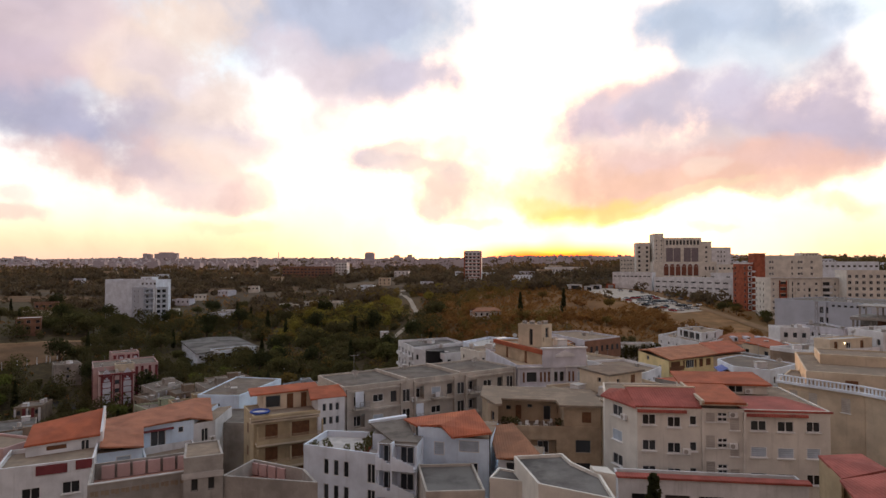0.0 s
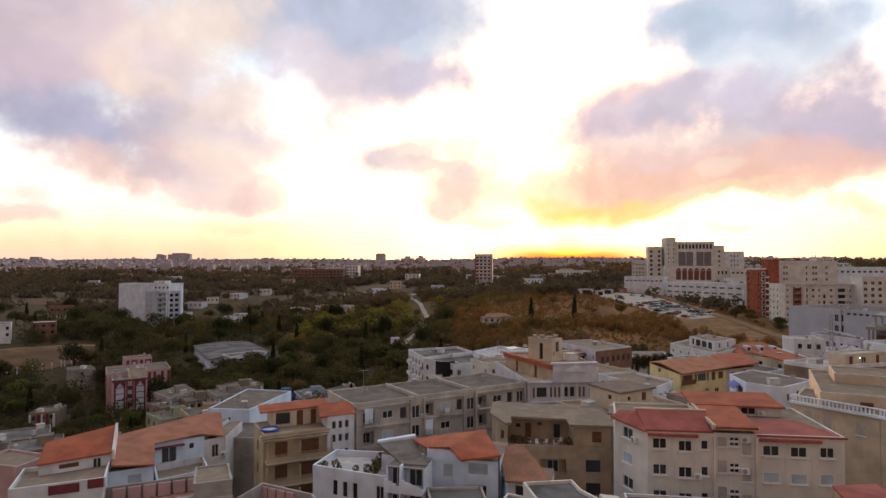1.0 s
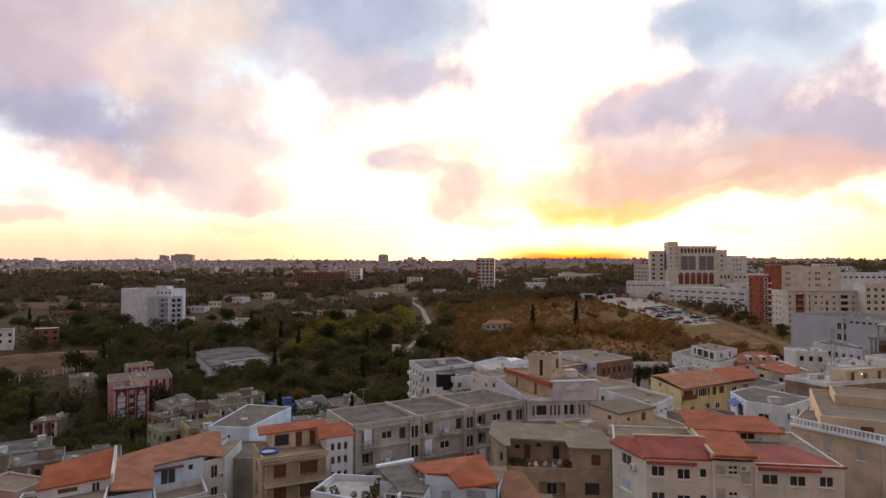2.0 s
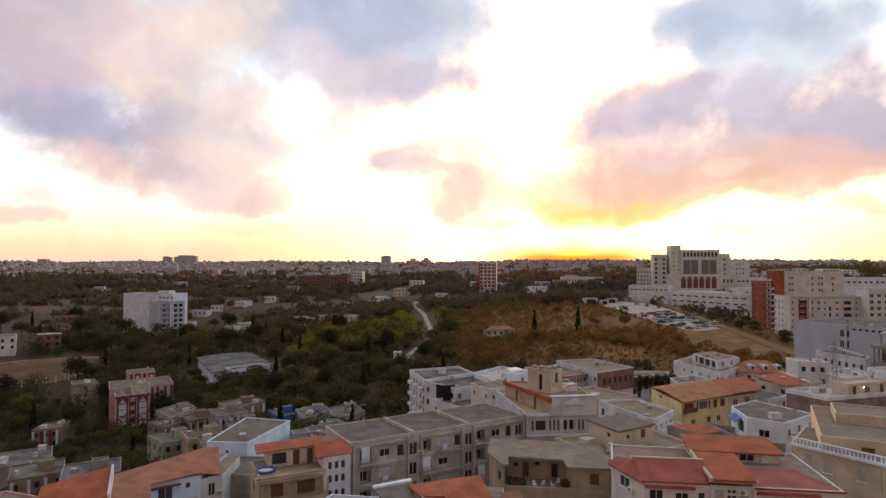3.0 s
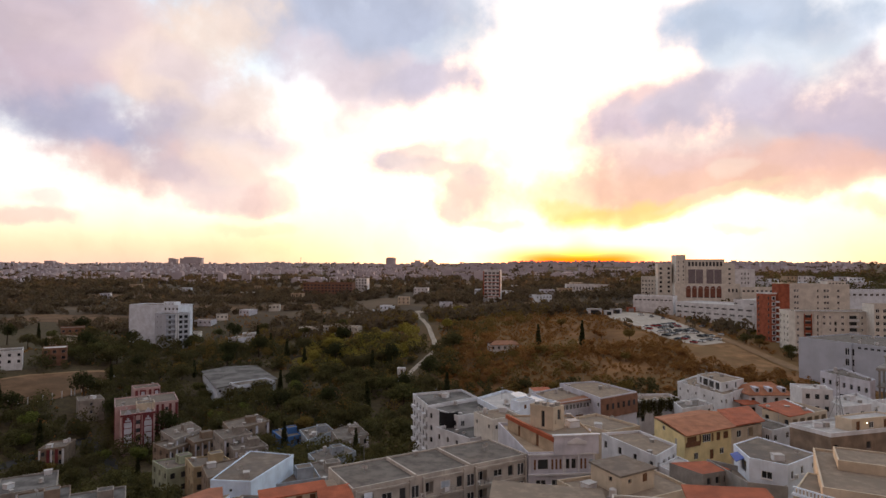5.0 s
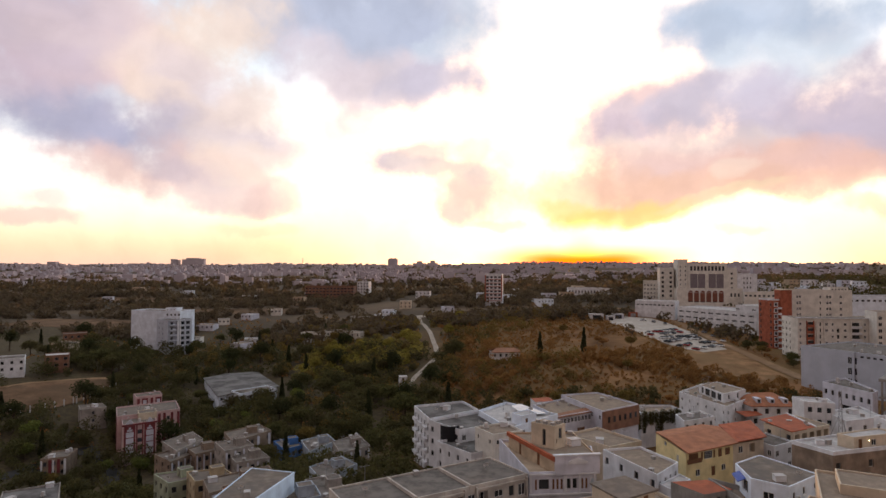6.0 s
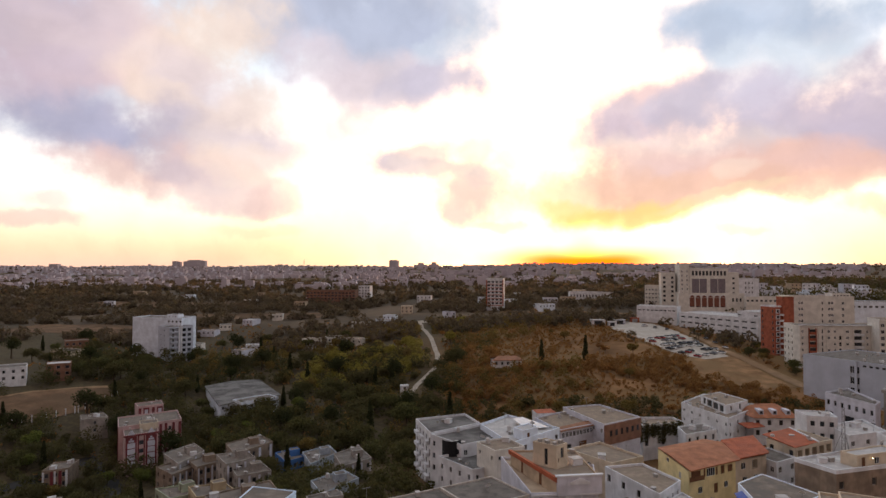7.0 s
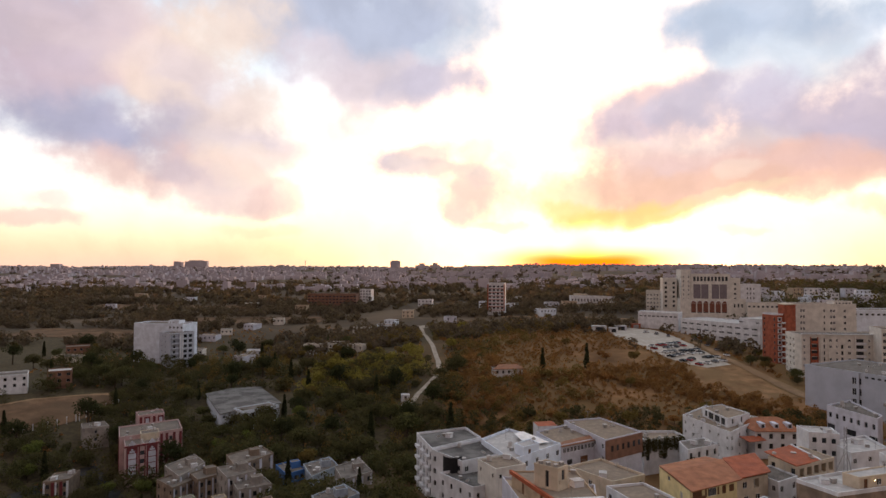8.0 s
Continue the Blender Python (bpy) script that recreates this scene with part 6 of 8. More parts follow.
def valley():
    # pink and maroon block
    foot = [(-120.2, 216.7), (-115.4, 208.9), (-106.9, 215.7), (-111.7, 223.5)]
    h = house("pink_flats", "pink apartment block with maroon painted strips", foot, -5.6, "pink", "roofbrown", par=0.4, category="apartment block", z0=-23)
    e, n = Vector((10.0, 8.0)).normalized(), Vector((8.0, -10.0)).normalized()
    c0 = Vector((-115.4, 208.9))

    def board(u0, u1, z0, z1, out, mat, name):
        a, b = c0 + e * u0, c0 + e * u1
        slab(h, name, [(*(a + n * out), z1), (*(b + n * out), z1), (*(b - n * 0.05), z1), (*(a - n * 0.05), z1)], z1 - z0, mat)

    for u in (0.5, 6.9):
        board(u, u + 3.5, -16.6, -6.0, 0.12, "maroon", "maroon_panel")
        for k in range(4):
            board(u + 0.55, u + 2.95, -16.2 + 2.1 * k, -14.4 + 2.1 * k, 0.2, "lilac", "pale_panel")
        board(u + 0.9, u + 2.6, -7.8, -7.2, 0.2, "lilac", "pale_panel")
        board(u + 1.4, u + 2.1, -7.1, -6.5, 0.2, "lilac", "pale_panel")
    board(4.3, 4.7, -22, -6.0, 0.1, "maroon", "maroon_strip")
    board(-0.2, 11.1, -5.9, -5.3, 0.35, "maroon", "cornice")
    for k in range(4):
        board(4.75, 6.15, -9.0 - 2.9 * k, -7.6 - 2.9 * k, 0.06, "glass", "stair_window")
    for u in (1.2, 7.6):
        for k in range(3):
            board(u + 0.35 * k, u + 2.1 - 0.35 * k, -5.3 + 0.5 * k, -4.8 + 0.5 * k, 0.2, "lilac", "stepped_crest")
    board(6.2, 6.6, -22, -6.0, 0.1, "maroon", "maroon_strip")
    block(h, [(-130.0, 230.0), (-121.6, 216.0), (-104.8, 229.0), (-113.2, 243.0)], -22, -4.6, "pink", "roofbrown", {0: [(4, 3, 1.1, 1.4, "v", 2.4)]}, par=0.5, extra=[(1, 17.2, -7.0 - 2.8 * k, 1.0, 1.5, "v") for k in range(4)])
    for u in (13.6, 15.4, 18.0, 20.2):
        c = Vector((-121.6, 216.0)) + Vector((16.8, 13.0)).normalized() * u
        slab(h, "maroon_strip", [(c.x + 0.1, c.y - 0.14, -5.0), (c.x + 0.8, c.y + 0.4, -5.0), (c.x + 0.68, c.y + 0.56, -5.0), (c.x - 0.02, c.y, -5.0)], 11.0, "maroon")
    for u in (0.8, 3.6):
        c = Vector((-121.6, 216.0)) + Vector((-8.4, 14.0)).normalized() * u
        slab(h, "maroon_strip", [(c.x - 0.12, c.y - 0.06, -5.0), (c.x, c.y, -5.0), (c.x - 0.5, c.y + 0.8, -5.0), (c.x - 0.62, c.y + 0.74, -5.0)], 11.0, "maroon")
    block(h, [(-117.0, 221.4), (-114.2, 217.0), (-109.4, 220.6), (-112.2, 225.0)], -5.7, -3.4, "cream", "roofbrown", par=0.2)
    h2 = house("pink_flats", "pink apartment block behind the larger one", [(-134.0, 249.0), (-129.4, 243.0), (-121.6, 248.4), (-126.0, 255.0)], -3.4, "pink", "roofbrown", {0: (1, 3, 1.0, 1.5, "v", 2.0)}, par=0.4, category="apartment block")
    d, nrm = Vector((7.8, 5.4)).normalized(), Vector((5.4, -7.8)).normalized()
    for u, w in ((0.3, 1.0), (2.0, 2.2), (5.2, 1.0), (7.0, 2.2)):
        a, b = Vector((-129.4, 243.0)) + d * u, Vector((-129.4, 243.0)) + d * (u + w)
        slab(h2, "maroon_panel", [(*(a + nrm * 0.14), -3.9), (*(b + nrm * 0.14), -3.9), (*b, -3.9), (*a, -3.9)], 9.0, "maroon")
        if w > 2:
            for k in range(3):
                p, q = a + d * 0.5, b - d * 0.5
                slab(h2, "pale_panel", [(*(p + nrm * 0.22), -4.6 - 2.6 * k), (*(q + nrm * 0.22), -4.6 - 2.6 * k), (*(q + nrm * 0.1), -4.6 - 2.6 * k), (*(p + nrm * 0.1), -4.6 - 2.6 * k)], 2.0, "lilac")
    house("cream_cottage", "weathered block house with a roof box among trees", [(-152.6, 242.0), (-147.0, 234.4), (-139.6, 239.6), (-146.0, 247.0)], -6.6, "dingy", "roofbrown", {1: (1, 3, 1.0, 1.2, "v")}, par=0.3)
    house("maroon_trim_house", "weathered house with dark framed windows among trees", [(-138.0, 206.0), (-136.0, 197.0), (-129.4, 200.6), (-131.6, 209.6)], -14.0, "darkbrown", "roofbrown", {1: (3, 2, 1.1, 1.5, "v")}, par=0.4)
    h3 = bpy.data.objects["maroon_trim_house"]
    d, nrm = Vector((6.6, 3.6)).normalized(), Vector((3.6, -6.6)).normalized()
    for u, w, m in ((0.1, 0.5, "white"), (2.3, 0.9, "maroon"), (3.4, 0.5, "white"), (4.7, 0.9, "maroon"), (6.6, 0.7, "white")):
        a, b = Vector((-136.0, 197.0)) + d * u, Vector((-136.0, 197.0)) + d * (u + w)
        slab(h3, "painted_strip", [(*(a + nrm * 0.12), -14.2), (*(b + nrm * 0.12), -14.2), (*b, -14.2), (*a, -14.2)], 7.0, m)
    h = house("school_hall", "long low hall with a broad grey sheet roof and white eaves", [(-123.6, 293.6), (-101.0, 256.0), (-82.8, 277.0), (-104.0, 312.0)], -5.2, "bluewhite", "roofdark", {0: [(14, 1, 1.3, 1.1, "v", 1.5)], 1: (8, 1, 1.2, 1.1, "v", 1.5)}, par=0, category="hall")
    block(h, rect((-92.0, 256.0), (-80.6, 268.0), 8), -16, -4.2, "bluewhite", "roofgrey", {0: (5, 2, 1.1, 1.5, "v", 1.8)}, par=0.3)
    slab(h, "roof_sheet", [(-124.8, 294.6, -4.8), (-101.0, 254.6, -5.0), (-91.6, 265.4, -4.2), (-115.4, 304.0, -4.0)], 0.3, "roofdark")
    slab(h, "roof_sheet", [(-115.4, 304.0, -4.0), (-91.6, 265.4, -4.2), (-81.6, 276.8, -4.9), (-104.6, 313.6, -4.8)], 0.3, "roofdark")
    spec = [((-90.8, 188.0), (-81.7, 178.6), (-79.6, 191.6), (-86.6, 199.6), -4.9, "dingy", "roofbrown"), ((-89.2, 180.2), (-81.1, 173.6), (-78.2, 181.2), (-85.0, 187.0), -6.4, "darkbrown", "roofbrown"),
            ((-80.4, 182.8), (-75.6, 177.6), (-71.0, 183.0), (-77.1, 189.0), -5.4, "darkbrown", "roofbrown"), ((-71.2, 180.4), (-64.7, 171.8), (-58.6, 178.2), (-63.8, 184.6), -2.6, "dingy", "roofbrown"),
            ((-64.2, 174.2), (-60.0, 167.6), (-52.0, 172.5), (-57.0, 179.2), -4.4, "dingy", "roofbrown"), ((-48.8, 193.0), (-43.2, 181.6), (-37.6, 192.6), (-42.1, 200.8), -5.4, "faded", "roofgrey"),
            ((-36.4, 182.4), (-31.8, 171.4), (-24.6, 179.1), (-30.5, 191.0), -2.6, "dingy", "roofgrey"), ((-36.6, 156.4), (-31.7, 147.6), (-24.8, 159.0), (-30.2, 165.4), -1.5, "faded", "roofgrey"),
            ((-58.0, 194.6), (-52.1, 186.0), (-47.4, 191.0), (-54.0, 198.6), -6.2, "blue", "roofgrey"), ((-74.6, 151.8), (-67.8, 145.6), (-62.0, 150.3), (-66.8, 156.0), -2.4, "mint", "roofbrown"),
            ((-57.0, 140.0), (-52.0, 131.6), (-41.6, 144.6), (-45.1, 150.4), 0.6, "darkbrown", "roofbrown"), ((-31.4, 132.4), (-26.2, 121.6), (-20.4, 124.6), (-25.6, 136.7), 3.6, "dingy", "roofgrey"),
            ((-64.6, 148.2), (-59.5, 141.4), (-51.6, 145.6), (-56.5, 151.0), -0.4, "ochre", "roofbrown"), ((-76.4, 200.6), (-69.3, 189.5), (-61.6, 203.4), (-68.6, 211.2), -5.2, "darkbrown", "roofbrown"),
            ((-32.8, 114.4), (-30.4, 109.6), (-23.2, 113.4), (-25.6, 118.6), 7.4, "faded", "roofbrown"), ((-46.6, 125.0), (-43.0, 117.4), (-34.0, 122.0), (-38.0, 130.0), 4.6, "darkbrown", "tilebr")]
    spec += [((-112.0, 150.0), (-105.0, 139.0), (-95.0, 146.0), (-102.0, 157.0), -6.8, "dingy", "roofdark"), ((-95.0, 133.0), (-89.0, 124.0), (-81.0, 130.0), (-87.0, 139.0), -4.0, "darkbrown", "roofdark"),
             ((-80.0, 128.0), (-75.0, 119.0), (-66.0, 124.6), (-71.0, 133.6), -2.0, "dingy", "roofdark")]
    for a, b, c, d, z, wall, roof in spec:
        r = house("hillside_house", "small flat-roofed " + {"faded": "faded blue", "mint": "pale green", "dingy": "dingy grey", "darkbrown": "dark brown"}.get(wall, wall) + " house on the slope", [a, b, c, d], z, wall, roof, {0: (3, 2, 1.1, 1.4, "v", 1.6), 1: (3, 2, 1.1, 1.4, "v", 1.6)}, par=0.35, group="hillside houses")
        m = (Vector(a) + Vector(b) + Vector(c) + Vector(d)) / 4
        if wall in ("darkbrown", "dingy"):
            e1 = Vector(c) - Vector(b)
            out = Vector((e1.y, -e1.x)).normalized() * 0.12
            for k in range(4):
                p, q = Vector(b) + e1 * (0.04 + 0.29 * k), Vector(b) + e1 * (0.10 + 0.29 * k)
                slab(r, "pilaster", [(*(p + out), z - 0.3), (*(q + out), z - 0.3), (*q, z - 0.3), (*p, z - 0.3)], 5.6, "lilac")
        if roof != "tilebr" and z > -6.3:
            s = Vector(b) - Vector(a)
            s, n = s.normalized() * 1.3, Vector((-s.y, s.x)).normalized() * 1.5
            q = m + n
            block(r, [tuple(q - s - n), tuple(q + s - n), tuple(q + s + n), tuple(q - s + n)], z - 0.1, z + 1.9, wall, roof, {0: (1, 1, 0.8, 1.6, "v", 1.0)}, par=0.1)
    # scattered houses further out
    house("brick_villa", "brown brick house standing among trees", rect((-231.0, 348.0), (-221.0, 355.0), 10), 9.4, "brownbrick", "roofbrown", {0: (4, 2, 1.4, 1.4, "v")}, par=0.5)
    house("brick_villa", "brick house with a pale flat roof", rect((-196.0, 283.0), (-187.5, 288.0), 9), 6.8, "brownbrick", "roofpale", {0: (3, 2, 1.6, 1.4, "v")}, par=0.3)
    house("white_villa", "white two-storey house by the field road", rect((-214.0, 266.0), (-200.0, 275.5), 12), 6.9, "white", "roofgrey", {0: (5, 2, 1.2, 1.4, "v")}, par=0.5)
    h = house("lone_hut", "lone white hut with a hipped roof on the bare slope", rect((15.0, 281.0), (28.0, 283.0), 8), 10.4, "white", "roofbrown", {0: (5, 1, 1.0, 1.4, "v", 1.3), 3: (3, 1, 0.8, 1.4, "v", 1.3)}, par=0)
    slab(h, "tiled_roof", [(14.2, 280.2, 10.6), (28.8, 282.4, 10.6), (25.4, 286.6, 12.0), (17.0, 285.4, 12.0)], 0.2, "tilebr")
    slab(h, "tiled_roof", [(17.0, 285.4, 12.0), (25.4, 286.6, 12.0), (27.6, 291.6, 10.6), (12.8, 289.2, 10.6)], 0.2, "tilebr")
    house("kiosk", "small white kiosk by the path", rect((-24.2, 251.6), (-21.0, 252.2), 3), 4.4, "white", "roofpale", {0: (1, 1, 1.0, 1.2, "v", 1.0)}, par=0.1)


valley()


# ---- roads, tracks and yards ----
def ground_full(x, y):
    d = math.hypot(x, y)
    return gz(x, y) + (0.7 * noise.noise((x / 23, y / 23, 0.3)) if d < 1500 else 0) + min(14, d / 230) * noise.noise((x / 420, y / 420, 4.1)) * (d > 520)


def ribbon(name, label, pts, width, mat, category="path", over=0.22):
    v, f, line = [], [], []
    for a, b in zip(pts, pts[1:]):
        a, b = Vector(a), Vector(b)
        n = max(2, int((b - a).length / 3))
        line += [a.lerp(b, i / n) for i in range(n)]
    line.append(Vector(pts[-1]))
    for i, p in enumerate(line):
        d = (line[min(i + 1, len(line) - 1)] - line[max(i - 1, 0)]).normalized()
        s = Vector((-d.y, d.x))
        for k in range(4):
            w = width * (0.9 + 0.2 * noise.noise((p.x / 6, p.y / 6, k)))
            q = p + s * w * (k / 3 - 0.5)
            v.append((q.x, q.y, ground_full(q.x, q.y) + over))
        if i:
            for k in range(3):
                f.append((4 * i - 4 + k, 4 * i + k, 4 * i + k + 1, 4 * i - 3 + k))
    ob = new(name, mesh_of(name, [(x, y, z) for x, y, z in v], [t[::-1] for t in f], mat, True))
    return tagged(ob, label, category, kind="structure")


def patch(name, label, cx, cy, rx, ry, mat, turn=0.0, category="ground", over=0.2):
    v, f = [], []
    rings, n = 6, 28
    v.append((cx, cy, ground_full(cx, cy) + over))
    for r in range(1, rings + 1):
        for i in range(n):
            a = 2 * math.pi * i / n
            k = r / rings * (1 + 0.25 * noise.noise((math.cos(a) * 1.7 + cx, math.sin(a) * 1.7 + cy, 2.0)))
            x, y = rx * k * math.cos(a), ry * k * math.sin(a)
            x, y = cx + x * math.cos(turn) - y * math.sin(turn), cy + x * math.sin(turn) + y * math.cos(turn)
            v.append((x, y, ground_full(x, y) + (over if r < rings else -0.3)))
    f += [(0, 1 + i, 1 + (i + 1) % n) for i in range(n)]
    for r in range(rings - 1):
        for i in range(n):
            a, b = 1 + r * n + i, 1 + r * n + (i + 1) % n
            f.append((a, a + n, b + n, b))
    ob = new(name, mesh_of(name, v, f, mat, True))
    return tagged(ob, label, category, kind="structure")


ribbon("footpath", "pale footpath winding up the open slope", [(-22, 254), (-19, 270), (-11, 300), (-13, 325), (-18, 360), (-28, 420), (-33, 462)], 2.8, "track")
patch("plaza", "pale paved place at the head of the path", -30, 464, 18, 8, "track", 0.0)
ribbon("hill_road", "pale earth road along the foot of the uptown blocks", [(152, 245), (144.1, 267.2), (141.1, 295.5), (139.4, 328.9), (139.8, 378.2), (140.4, 405), (134, 440), (122, 470), (82, 490), (30, 505)], 6.0, "earth", "road")
ribbon("field_road", "pale track along the edge of the brown field", [(-260, 232), (-215, 247), (-199.2, 258.2), (-191.8, 268.7), (-180.8, 275.6), (-163.7, 287.2), (-150, 294)], 3.4, "earth", "road")
ribbon("valley_street", "asphalt street between the valley houses", [(-150, 195), (-136, 222), (-118, 205), (-98, 180), (-84, 160), (-74, 140), (-66, 110)], 6.0, "asphalt", "street")


def loft(name, label, left, right, mat, category, over=0.25, across=8, along=6):
    """A yard or field between two edges, lying on the ground."""
    v, f = [], []
    line = []
    for k in range(len(left) - 1):
        for i in range(along + (k == len(left) - 2)):
            u = i / along
            line.append((Vector(left[k]).lerp(Vector(left[k + 1]), u), Vector(right[k]).lerp(Vector(right[k + 1]), u)))
    for r, (p, q) in enumerate(line):
        for c in range(across + 1):
            w = p.lerp(q, c / across) + Vector((0.7 * noise.noise((r * 0.7, c * 2.0, 1.0)), 0.7 * noise.noise((r * 0.7, c * 2.0, 6.0))))
            v.append((w.x, w.y, ground_full(w.x, w.y) + over))
            if r and c:
                k = r * (across + 1) + c
                f.append((k, k - 1, k - across - 2, k - across - 1))
    if (Vector(v[f[0][1]]) - Vector(v[f[0][0]])).cross(Vector(v[f[0][2]]) - Vector(v[f[0][0]])).z < 0:
        f = [t[::-1] for t in f]
    ob = new(name, mesh_of(name, v, f, mat, True))
    CLEAR.append([tuple(p) for p in left] + [tuple(p) for p in reversed(right)])
    return tagged(ob, label, category, kind="structure")


CLEAR = []                     # yards and fields where nothing grows
loft("brown_field", "bare brown field beside the track", [(-215, 245), (-199, 258), (-192, 268.5), (-181, 275.6), (-166, 284)], [(-192, 222), (-180, 234), (-170, 243), (-162, 255), (-157, 274)], "fieldsoil", "field")
loft("car_park", "pale gravel car park on the hill", [(93, 398), (97, 377), (102, 356), (104, 334), (111, 318), (120, 308)], [(112, 428), (128, 419), (134.5, 390), (134.5, 350), (134.5, 332), (135, 316)], "gravel", "car park")
loft("dry_slope", "tan dry grass slope below the earth road", [(112, 314), (107, 298), (106, 274), (122, 260)], [(136.5, 320), (137.6, 302), (138, 282), (141, 264)], "drygrass", "field", 0.2)
loft("dry_field", "bare brown field behind the white tower", [(-262, 518), (-225, 512), (-180, 516), (-122, 512)], [(-256, 566), (-220, 560), (-178, 562), (-126, 556)], "fieldsoil", "field")
loft("dry_field", "bare brown field at the edge of the woods", [(-345, 430), (-300, 436), (-246, 432)], [(-340, 478), (-300, 486), (-250, 474)], "fieldsoil", "field")
loft("dry_field", "narrow tan field before the city", [(-420, 640), (-330, 632), (-240, 640)], [(-415, 690), (-330, 684), (-245, 688)], "fieldsoil", "field")

# ---- trees ----
def spray(n, centre, radius, size, rnd, flat=0.75):
    """Leaf sprays spread over and through a lump."""
    d = rnd.normal(size=(n, 3))
    d /= np.linalg.norm(d, axis=1)[:, None]
    r = radius * (0.55 + 0.45 * rnd.random(n) ** 0.5)
    c = centre + d * r[:, None] * np.array([1, 1, flat])
    a = rnd.normal(size=(n, 3))
    b = rnd.normal(size=(n, 3))
    a /= np.linalg.norm(a, axis=1)[:, None]
    b -= a * (a * b).sum(1)[:, None]
    b /= np.linalg.norm(b, axis=1)[:, None]
    s = size * (0.6 + 0.8 * rnd.random(n))[:, None]
    return np.stack([c - a * s - b * s * 0.6, c + a * s - b * s * 0.6, c + a * s + b * s * 0.6, c - a * s + b * s * 0.6], 1)


def cards_mesh(name, quads, mat):
    v = quads.reshape(-1, 3)
    k = np.arange(len(v)).reshape(-1, 4)
    me = bpy.data.meshes.new(name)
    me.vertices.add(len(v))
    me.vertices.foreach_set("co", v.ravel())
    me.loops.add(k.size)
    me.loops.foreach_set("vertex_index", k.ravel().astype(np.int32))
    me.polygons.add(len(k))
    me.polygons.foreach_set("loop_start", (np.arange(len(k)) * 4).astype(np.int32))
    me.polygons.foreach_set("loop_total", np.full(len(k), 4, np.int32))
    me.materials.append(M[mat])
    me.update(calc_edges=True)
    me.validate()
    return me


def trunk_mesh(height, girth, limbs, rnd):
    bm = bmesh.new()

    def limb(a, b, r0, r1):
        d = (b - a)
        m = Matrix.Translation((a + b) / 2) @ d.to_track_quat("Z", "Y").to_matrix().to_4x4()
        bmesh.ops.create_cone(bm, cap_ends=True, segments=6, radius1=r0, radius2=r1, depth=d.length, matrix=m)

    top = Vector((rnd.normal() * 0.2, rnd.normal() * 0.2, height * 0.55))
    limb(Vector((0, 0, -0.6)), top, girth, girth * 0.6)
    for i in range(limbs):
        a = 2 * math.pi * (i + rnd.random() * 0.6) / limbs
        base = Vector((0, 0, 0)).lerp(top, 0.55 + 0.4 * rnd.random())
        limb(base, base + Vector((math.cos(a) * height * 0.22, math.sin(a) * height * 0.22, height * 0.25)), girth * 0.45, girth * 0.15)
    me = bpy.data.meshes.new("trunk")
    bm.to_mesh(me)
    bm.free()
    me.materials.append(M["bark"])
    return me


def make_tree(name, label, height, width, mat, lumps, cards, size, seed, slim=False):
    rnd = np.random.default_rng(seed)
    root = thing(name, (0, 0, -900), label, "tree", "valley trees")
    part("trunk", trunk_mesh(height, (0.018 if slim else 0.035) * height, 0 if slim else 5, rnd), root)
    qs = []
    for i in range(lumps):
        if slim:
            z = height * (0.12 + 0.86 * i / lumps)
            r = width / 2 * (1.0 - 0.8 * i / lumps) * (0.7 + 0.3 * min(1, i))
            qs.append(spray(cards // lumps, np.array([rnd.normal() * 0.15, rnd.normal() * 0.15, z]), r, size, rnd, 1.3))
        else:
            a, k = rnd.random() * 6.283, rnd.random() ** 0.6
            c = np.array([math.cos(a) * k * width * 0.34, math.sin(a) * k * width * 0.34, height * (0.5 + 0.34 * rnd.random() * (1.15 - k * 0.5))])
            qs.append(spray(cards // lumps, c, width * (0.16 + 0.12 * rnd.random()), size, rnd))
    part("crown", cards_mesh("crown", np.concatenate(qs), mat), root)
    return root


KINDS = [make_tree("broadleaf_tree", "dark green broadleaf tree with a dense uneven crown", 8.5, 8.5, "leaf", 18, 1700, 0.22, 11),
         make_tree("broadleaf_tree", "spreading dark green tree with a ragged crown", 7.0, 10.0, "leaf", 20, 1900, 0.22, 12),
         make_tree("olive_tree", "olive-brown tree with a loose open crown", 6.0, 7.0, "leafolive", 14, 1100, 0.20, 13),
         make_tree("willow_tree", "yellow-green tree catching the light", 8.0, 8.0, "leafyel", 18, 1500, 0.21, 14),
         make_tree("cypress_tree", "slim dark green cypress tree", 11.0, 2.8, "conifer", 12, 2000, 0.17, 15, True),
         make_tree("scrub_tree", "low dry brown scrub tree", 3.6, 5.0, "leafdry", 12, 800, 0.18, 16),
         make_tree("pine_tree", "tall dark pine with a broad flat crown", 11.0, 9.0, "conifer", 14, 1400, 0.23, 17),
         make_tree("broadleaf_tree", "mid-green rounded tree beside the valley houses", 7.5, 8.0, "leafgreen", 16, 1500, 0.21, 18)]
PLACED = []


def inside(p, foot):
    hit = False
    for (x0, y0), (x1, y1) in zip(foot, foot[1:] + foot[:1]):
        if (y0 > p[1]) != (y1 > p[1]) and p[0] < (x1 - x0) * (p[1] - y0) / (y1 - y0) + x0:
            hit = not hit
    return hit


def is_free(x, y, r):
    if y < 700 and any(inside((x, y), c) for c in CLEAR):
        return False
    return all((x - a) ** 2 + (y - b) ** 2 > (c * 0.82 + r) ** 2 for a, b, c in FOOT) and all((x - a) ** 2 + (y - b) ** 2 > (c + r) ** 2 * 0.5 for a, b, c in PLACED)


